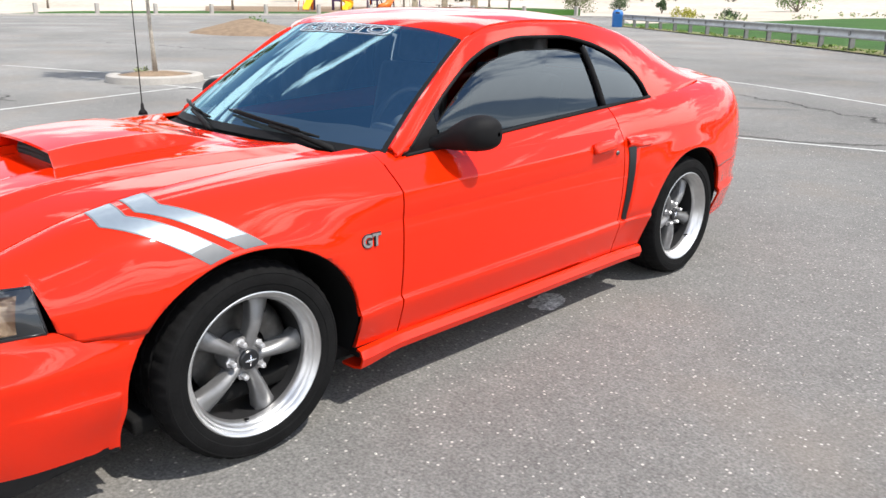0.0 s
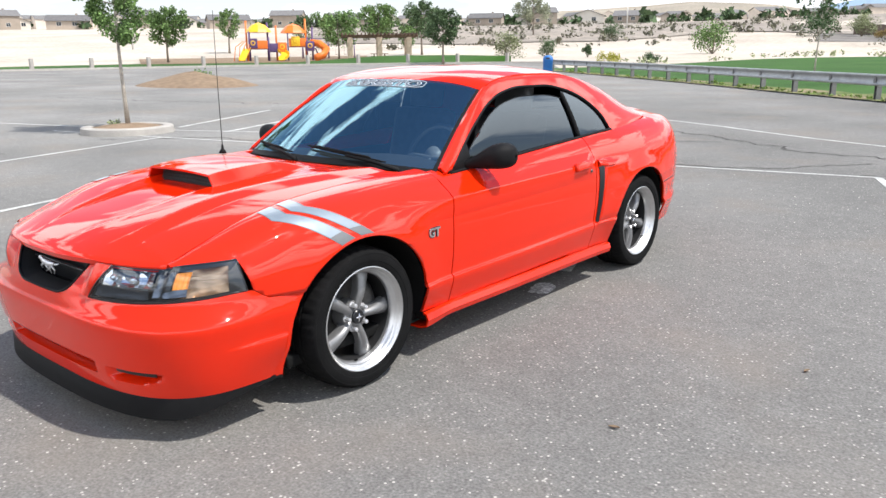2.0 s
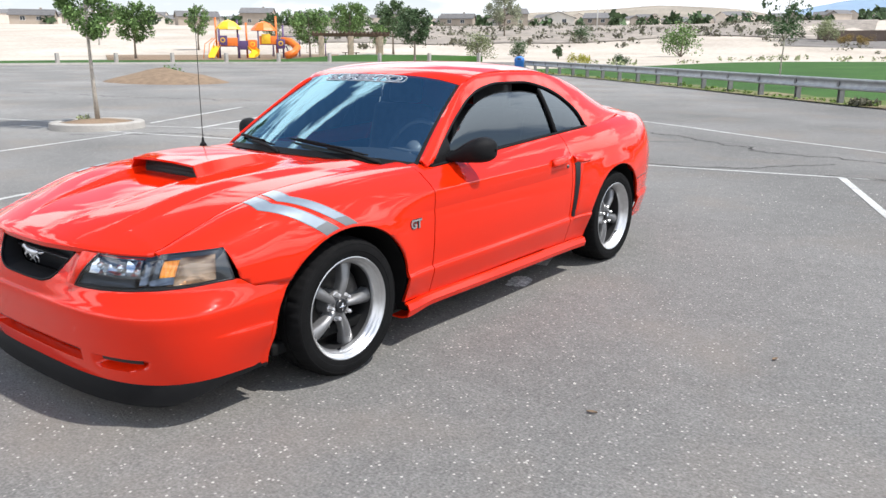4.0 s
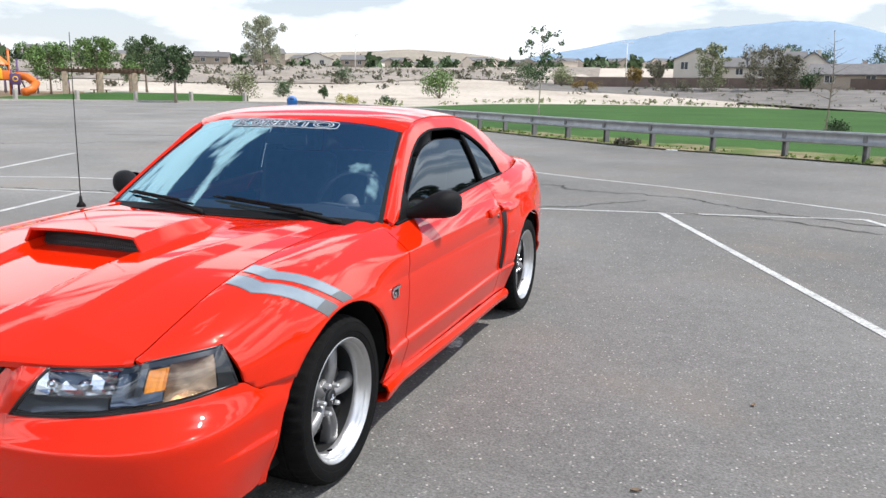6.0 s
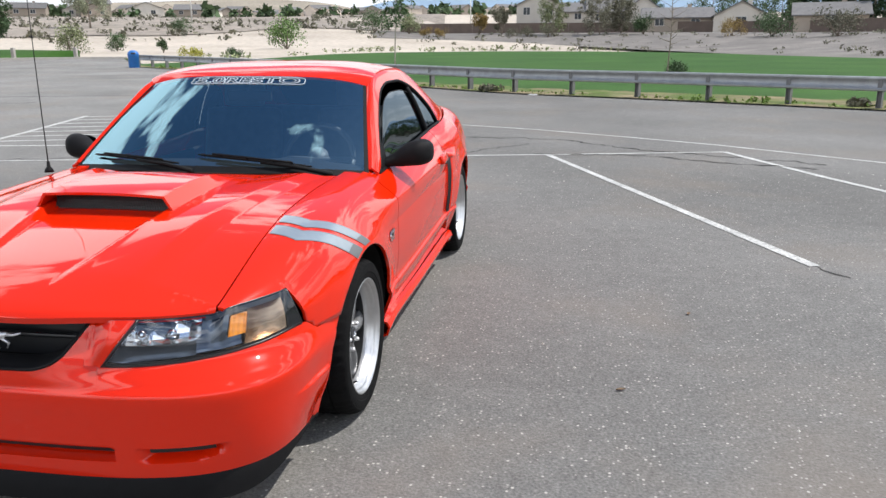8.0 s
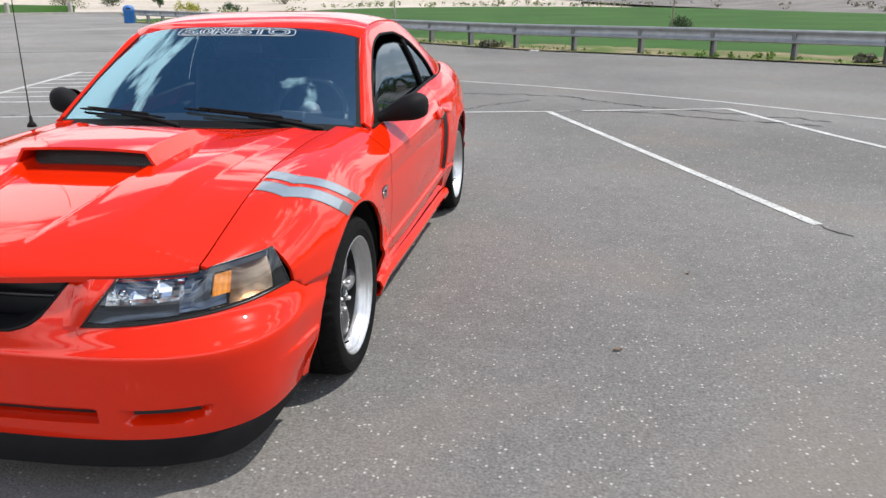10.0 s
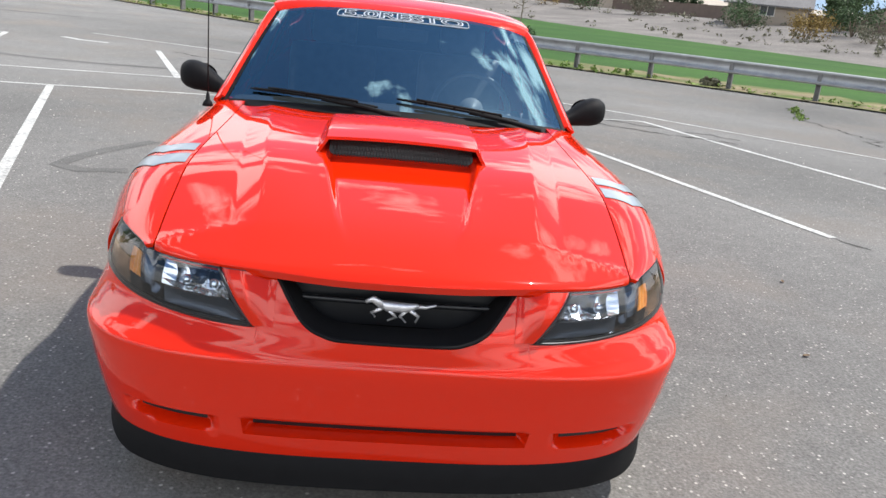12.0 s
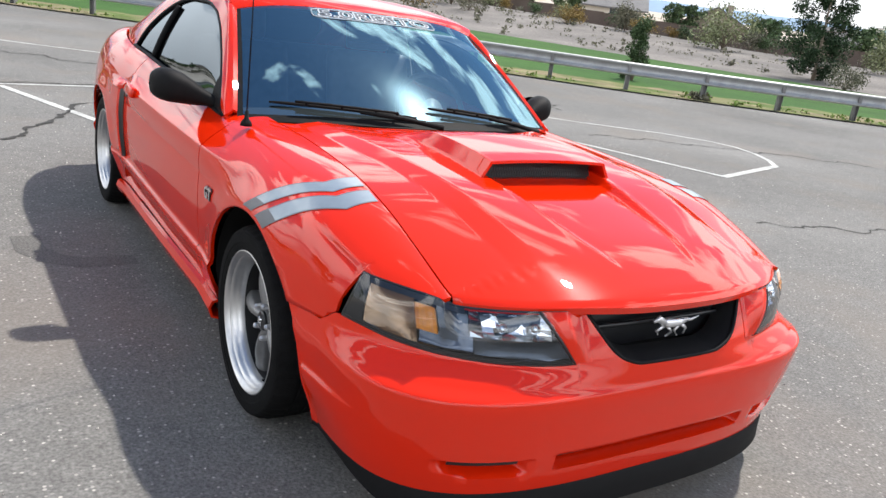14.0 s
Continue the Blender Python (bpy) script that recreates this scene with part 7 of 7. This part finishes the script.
part("picnic_table", mesh_of("picnic_table", *join(box(-0.9, -0.4, 0.7, 0.9, 0.4, 0.76), box(-0.9, -0.8, 0.42, 0.9, -0.5, 0.47), box(-0.9, 0.5, 0.42, 0.9, 0.8, 0.47), box(-0.6, -0.7, 0, -0.5, 0.7, 0.7), box(0.5, -0.7, 0, 0.6, 0.7, 0.7)), "timber", False), perg)

# ---- garden wall and houses ----
wall = tagged(new("garden_wall"), "long reddish-brown block wall along the top of the bank", "wall")
for k in range(58):
    az = -13 + 1.72 * k
    pts = []
    for a in (az, az + 1.70):
        r = BANK_TOP(a) + 3.0
        pts.append(Vector((r * math.sin(radians(a)), r * math.cos(radians(a)), 0)))
    zz = min(ground_z(p.x, p.y) for p in pts)
    top = 1.86 - 0.62 * step(18, 34, az)
    prof = [(-0.1, -0.3), (-0.1, top - 0.08), (-0.14, top - 0.07), (-0.14, top), (0.14, top), (0.14, top - 0.07), (0.1, top - 0.08), (0.1, -0.3)]
    part("wall_section", mesh_of("wall_section", *sweep([p + Vector((0, 0, zz)) for p in pts], prof), "block_wall", False), wall)


def house(x, y, w, d, eave, ridge, turn, mat, label, sink=0.0, along=True, windows=()):
    """A stucco house: body, gabled roof with overhang, windows with frames, a chimney."""
    ob = thing("house", (x, y, ground_z(x, y) - sink), label, "house", "houses behind the wall", turn)
    a, b = w / 2, d / 2
    if along:
        wall_g = join(box(-a, -b, -0.5, a, b, eave), ([(-a, -b, eave), (-a, b, eave), (-a, 0, ridge - 0.12), (a, -b, eave), (a, b, eave), (a, 0, ridge - 0.12)], [(0, 2, 1), (3, 4, 5)]))
        o, th = 0.45, 0.16
        k = (ridge - eave) / b
        prof = [(-b - o, eave - k * o), (0, ridge), (b + o, eave - k * o), (b + o, eave - k * o - th), (0, ridge - th), (-b - o, eave - k * o - th)]
        rf = [(s * (a + o), p, q) for s in (-1, 1) for p, q in prof]
    else:
        wall_g = join(box(-a, -b, -0.5, a, b, eave), ([(-a, -b, eave), (a, -b, eave), (0, -b, ridge - 0.12), (-a, b, eave), (a, b, eave), (0, b, ridge - 0.12)], [(0, 1, 2), (3, 5, 4)]))
        o, th = 0.45, 0.16
        k = (ridge - eave) / a
        prof = [(-a - o, eave - k * o), (0, ridge), (a + o, eave - k * o), (a + o, eave - k * o - th), (0, ridge - th), (-a - o, eave - k * o - th)]
        rf = [(p, s * (b + o), q) for s in (-1, 1) for p, q in prof]
    part("wall", mesh_of("wall", *wall_g, mat, False), ob)
    faces = [(i, (i + 1) % 6, 6 + (i + 1) % 6, 6 + i) for i in range(6)] + [(5, 4, 3, 2, 1, 0), (6, 7, 8, 9, 10, 11)]
    rof = part("roof", mesh_of("roof", rf, faces, "roof", False), ob, "grey-brown shingle roof")
    part("chimney", mesh_of("chimney", *box(a * 0.3, 0.4, ridge - 0.9, a * 0.3 + 0.7, 1.1, ridge + 0.5, 0.02), mat, False), rof)
    for wx, wz, ww, wh in windows:
        fr = part("window", mesh_of("window", *box(wx - ww / 2 - 0.08, -b - 0.05, wz - 0.08, wx + ww / 2 + 0.08, -b + 0.02, wz + wh + 0.08), "trim", False), ob)
        part("pane", mesh_of("pane", *box(wx - ww / 2, -b - 0.06, wz, wx + ww / 2, -b - 0.03, wz + wh), "window", False), fr)
        part("mullion", mesh_of("mullion", *box(wx - 0.04, -b - 0.07, wz, wx + 0.04, -b - 0.04, wz + wh), "trim", False), fr)
    return ob


house(-8.4, 155, 8.2, 9, 5.3, 7.2, 2, "stucco", "two-storey tan stucco house with a gabled roof", 0, False, ((-2.2, 3.4, 1.2, 1.3), (2.0, 3.4, 1.2, 1.3)))
house(-1.6, 158, 6.5, 8, 4.2, 5.9, 2, "stucco", "lower tan stucco house wing with a brown roof", 0, True, ((0.5, 2.6, 1.2, 1.1),))
house(5.4, 158, 9.0, 9, 4.2, 7.0, 0, "stucco", "two-storey cream stucco house with a wide brown roof", 0, True, ((2.4, 2.3, 2.2, 1.3), (-2.4, 2.3, 1.2, 1.2)))
house(11.0, 155, 5.6, 8, 4.6, 6.6, 0, "stucco", "cream stucco gable front of a two-storey house", 0, False, ((0.2, 3.0, 1.3, 1.3),))
house(16.6, 147, 11.5, 9, 2.7, 4.4, -4, "stucco_tan", "single-storey tan house with a low brown roof", 0, True, ((-3, 1.2, 1.4, 1.1), (3, 1.2, 1.4, 1.1)))
house(26.2, 141, 8.4, 9, 2.9, 5.1, -6, "stucco", "single-storey cream gabled house behind the wall", 0, False, ((0.0, 1.3, 1.6, 1.2),))
house(37.5, 130, 10, 9, 2.8, 4.6, -12, "stucco_tan", "single-storey tan house among dark trees", 0, True, ((0.0, 1.3, 1.6, 1.2),))
house(53, 78, 8.6, 9, 2.4, 4.2, -36, "stucco_tan", "tan stucco house with a low gable above the bank", 0.3, False, ((0.6, 1.1, 1.4, 1.1),))
house(64, 70, 7.4, 8, 2.6, 3.9, -42, "stucco", "pale stucco house with a flat-pitched roof above the bank", 0.3, True, ((0.6, 1.2, 1.4, 1.1),))
house(67, 57, 6.5, 8, 2.2, 3.9, -48, "stucco_tan", "brown stucco gabled house above the bank", 0.3, False, ((0.0, 1.0, 1.2, 1.0),))
house(76, 46, 8, 8, 2.3, 3.7, -58, "stucco", "pale stucco house among garden trees", 0.3, True, ((0.0, 1.1, 1.4, 1.0),))
house(40, 84, 8, 8, 2.3, 3.8, -26, "stucco_tan", "tan stucco house behind the garden fence", 0.3, True, ((0.0, 1.1, 1.4, 1.0),))
for k in range(24):
    az = -80 + 2.35 * k + 0.8 * math.sin(k * 2.1)
    r = 318 + 34 * math.sin(k * 1.7)
    x, y = r * math.sin(radians(az)), r * math.cos(radians(az))
    house(x, y, 11 + 2.5 * math.sin(k * 3.3), 9, 3.0 + (2.2 if k % 4 == 0 else 0.0), 4.9 + (2.4 if k % 4 == 0 else 0.2 * math.sin(k)), -az + 12 * math.sin(k * 5.1), ("stucco_tan", "stucco")[k % 2], "pale stucco tract house across the sandy flat", 0.2, k % 2 == 0, ((-2.6, 1.2, 1.4, 1.2), (2.2, 1.2, 1.4, 1.2)))

# far town: more houses than anyone could count
vs, fs, rv, rf = [], [], [], []
for k in range(900):
    az = -82 + 84 * rng.random()
    r = 420 + 430 * rng.random() ** 1.1
    x, y = r * math.sin(radians(az)), r * math.cos(radians(az))
    z, w, h = ground_z(x, y), 3.6 + 2.6 * rng.random(), 2.6 + 2.4 * rng.random()
    a = rng.random() * 3
    c, s = math.cos(a), math.sin(a)
    base = len(vs)
    for px_, py_, pz_ in ((-1, -1, -1), (1, -1, -1), (1, 1, -1), (-1, 1, -1), (-1, -1, h), (1, -1, h), (1, 1, h), (-1, 1, h), (-1, 0, h + 1.7), (1, 0, h + 1.7)):
        vs.append((x + w * (c * px_ - s * py_ * 0.7), y + w * (s * px_ + c * py_ * 0.7), z + pz_))
    fs += [tuple(base + i for i in f) for f in ((0, 1, 5, 4), (1, 2, 6, 5), (2, 3, 7, 6), (3, 0, 4, 7), (5, 6, 9), (7, 4, 8))]
    base = len(rv)
    for px_, py_, pz_ in ((-1.08, -1.12, h - 0.1), (1.08, -1.12, h - 0.1), (1.08, 1.12, h - 0.1), (-1.08, 1.12, h - 0.1), (-1.08, 0, h + 1.85), (1.08, 0, h + 1.85)):
        rv.append((x + w * (c * px_ - s * py_ * 0.7), y + w * (s * px_ + c * py_ * 0.7), z + pz_))
    rf += [tuple(base + i for i in f) for f in ((0, 1, 5, 4), (2, 3, 4, 5))]
tagged(new("far_town", mesh_of("far_town", vs, fs, "far_town", False)), "distant town of small tan houses across the valley", "town", kind="stuff")
tagged(new("far_roofs", mesh_of("far_roofs", rv, rf, "roof", False)), "grey gabled roofs of the distant town", "roofs", kind="stuff")
spots = []
for k in range(260):
    az = -80 + 80 * rng.random()
    r = 265 + 300 * rng.random()
    spots.append((r * math.sin(radians(az)), r * math.cos(radians(az)), 1.8 + 3.2 * rng.random(), 2.2))
tufts("far_trees", spots, "leaf_dark", "small dark trees scattered among the distant houses", "trees", 40)

# loose stone chips and litter on the lot
vs, fs = [], []
for k in range(2600):
    x, y = -4.5 + 10.5 * rng.random(), -3.0 + 10.0 * rng.random()
    if -0.95 < x < 0.95 and -1.0 < y < 3.7:
        continue
    r = 0.0022 + 0.0045 * rng.random() ** 2.5
    c, base = np.array((x, y, 0.001)), len(vs)
    for d in ((1, 0, 0), (-1, 0, 0), (0, 1, 0), (0, -1, 0), (0, 0, 1), (0, 0, -0.5)):
        vs.append(tuple(c + np.array(d) * r * (0.6 + 0.8 * rng.random(3))))
    fs += [tuple(base + i for i in f) for f in ((0, 2, 4), (2, 1, 4), (1, 3, 4), (3, 0, 4), (2, 0, 5), (1, 2, 5), (3, 1, 5), (0, 3, 5))]
tagged(new("stone_chips", mesh_of("stone_chips", vs, fs, "chip", False)), "loose pale stone chips scattered on the asphalt", "stone chips", kind="stuff")
rows = []
for i in range(37):
    a = 2 * math.pi * i / 36
    edge = 1 + 0.35 * noise.noise((math.cos(a) * 2.1, math.sin(a) * 2.1, 5.0))
    rows.append([(q * edge * math.cos(a) * 0.075, q * edge * math.sin(a) * 0.125, 0.003 + 0.005 * (1 - q) * (1 + 1.6 * noise.noise((math.cos(a) * q * 5.1, math.sin(a) * q * 5.1, 5.0)))) for q in (0, 0.2, 0.4, 0.6, 0.8, 1.0)])
rows[-1] = rows[0]
worn = tagged(new("marking_worn_end", mesh_of("marking_worn_end", *grid(rows), "worn_paint", False)), "crackled worn end of a white painted line on asphalt", "line", kind="structure")
worn.location, worn.rotation_euler = (0.652, 1.717, 0.0), (0, 0, radians(20))
for x, y, a in ((1.9, 0.35, 20), (2.3, 1.4, 75), (-2.2, -0.8, 130)):
    tw = tagged(new("dry_leaf", mesh_of("dry_leaf", *moved(grid([[(u * 0.022, v * 0.010 * (1 - u * u), 0.004 + 0.006 * abs(v)) for v in (-1, 0, 1)] for u in (-1, -0.5, 0, 0.5, 1)]), Matrix()), "soil")), "dry curled brown leaf on the asphalt", "leaf")
    tw.location, tw.rotation_euler = (x, y, 0.001), (0, 0, radians(a))

# lamp posts
for x, y, h in ((-92.0, 176.0, 9.0), (-118.0, 62.0, 6.5), (-30.0, 210.0, 9.0)):
    lp = thing("street_lamp", (x, y, ground_z(x, y)), "tall pale street lamp post far across the flat", "street lamp")
    part("pole", mesh_of("pole", *tube([(0, 0, 0), (0, 0, h)], [0.16, 0.10], 8), "trim"), lp)
    part("arm", mesh_of("arm", *join(tube([(0, 0, h), (0.8, 0, h + 0.25), (1.5, 0, h + 0.25)], 0.06, 6), tube([(0, 0, h), (-0.8, 0, h + 0.25), (-1.5, 0, h + 0.25)], 0.06, 6)), "trim"), lp)

# ---- hills and mountains ----
HILL = curve((-90, 0.028), (-60, 0.032), (-45, 0.036), (-36, 0.044), (-28, 0.051), (-23, 0.0545), (-19, 0.050), (-15, 0.038), (-11, 0.028), (0, 0.024), (60, 0.02))
rows = []
for i in range(161):
    az = -90 + i
    s, c = math.sin(radians(az)), math.cos(radians(az))
    top = 1.4 + 1000 * HILL(az) + 1.6 * noise.noise((az * 0.35, 0, 0)) + 0.5 * noise.noise((az * 1.4, 2, 0))
    rows.append([(r * s, r * c, z) for r, z in ((720, 8), (800, 8 + (top - 8) * 0.35), (880, 8 + (top - 8) * 0.70), (960, 8 + (top - 8) * 0.96), (1000, top), (1150, top * 0.9), (1500, 0))])
tagged(new("hill", mesh_of("hill", *grid(rows), "hill")), "long low dry brown mesa behind the town", "hill", kind="structure")
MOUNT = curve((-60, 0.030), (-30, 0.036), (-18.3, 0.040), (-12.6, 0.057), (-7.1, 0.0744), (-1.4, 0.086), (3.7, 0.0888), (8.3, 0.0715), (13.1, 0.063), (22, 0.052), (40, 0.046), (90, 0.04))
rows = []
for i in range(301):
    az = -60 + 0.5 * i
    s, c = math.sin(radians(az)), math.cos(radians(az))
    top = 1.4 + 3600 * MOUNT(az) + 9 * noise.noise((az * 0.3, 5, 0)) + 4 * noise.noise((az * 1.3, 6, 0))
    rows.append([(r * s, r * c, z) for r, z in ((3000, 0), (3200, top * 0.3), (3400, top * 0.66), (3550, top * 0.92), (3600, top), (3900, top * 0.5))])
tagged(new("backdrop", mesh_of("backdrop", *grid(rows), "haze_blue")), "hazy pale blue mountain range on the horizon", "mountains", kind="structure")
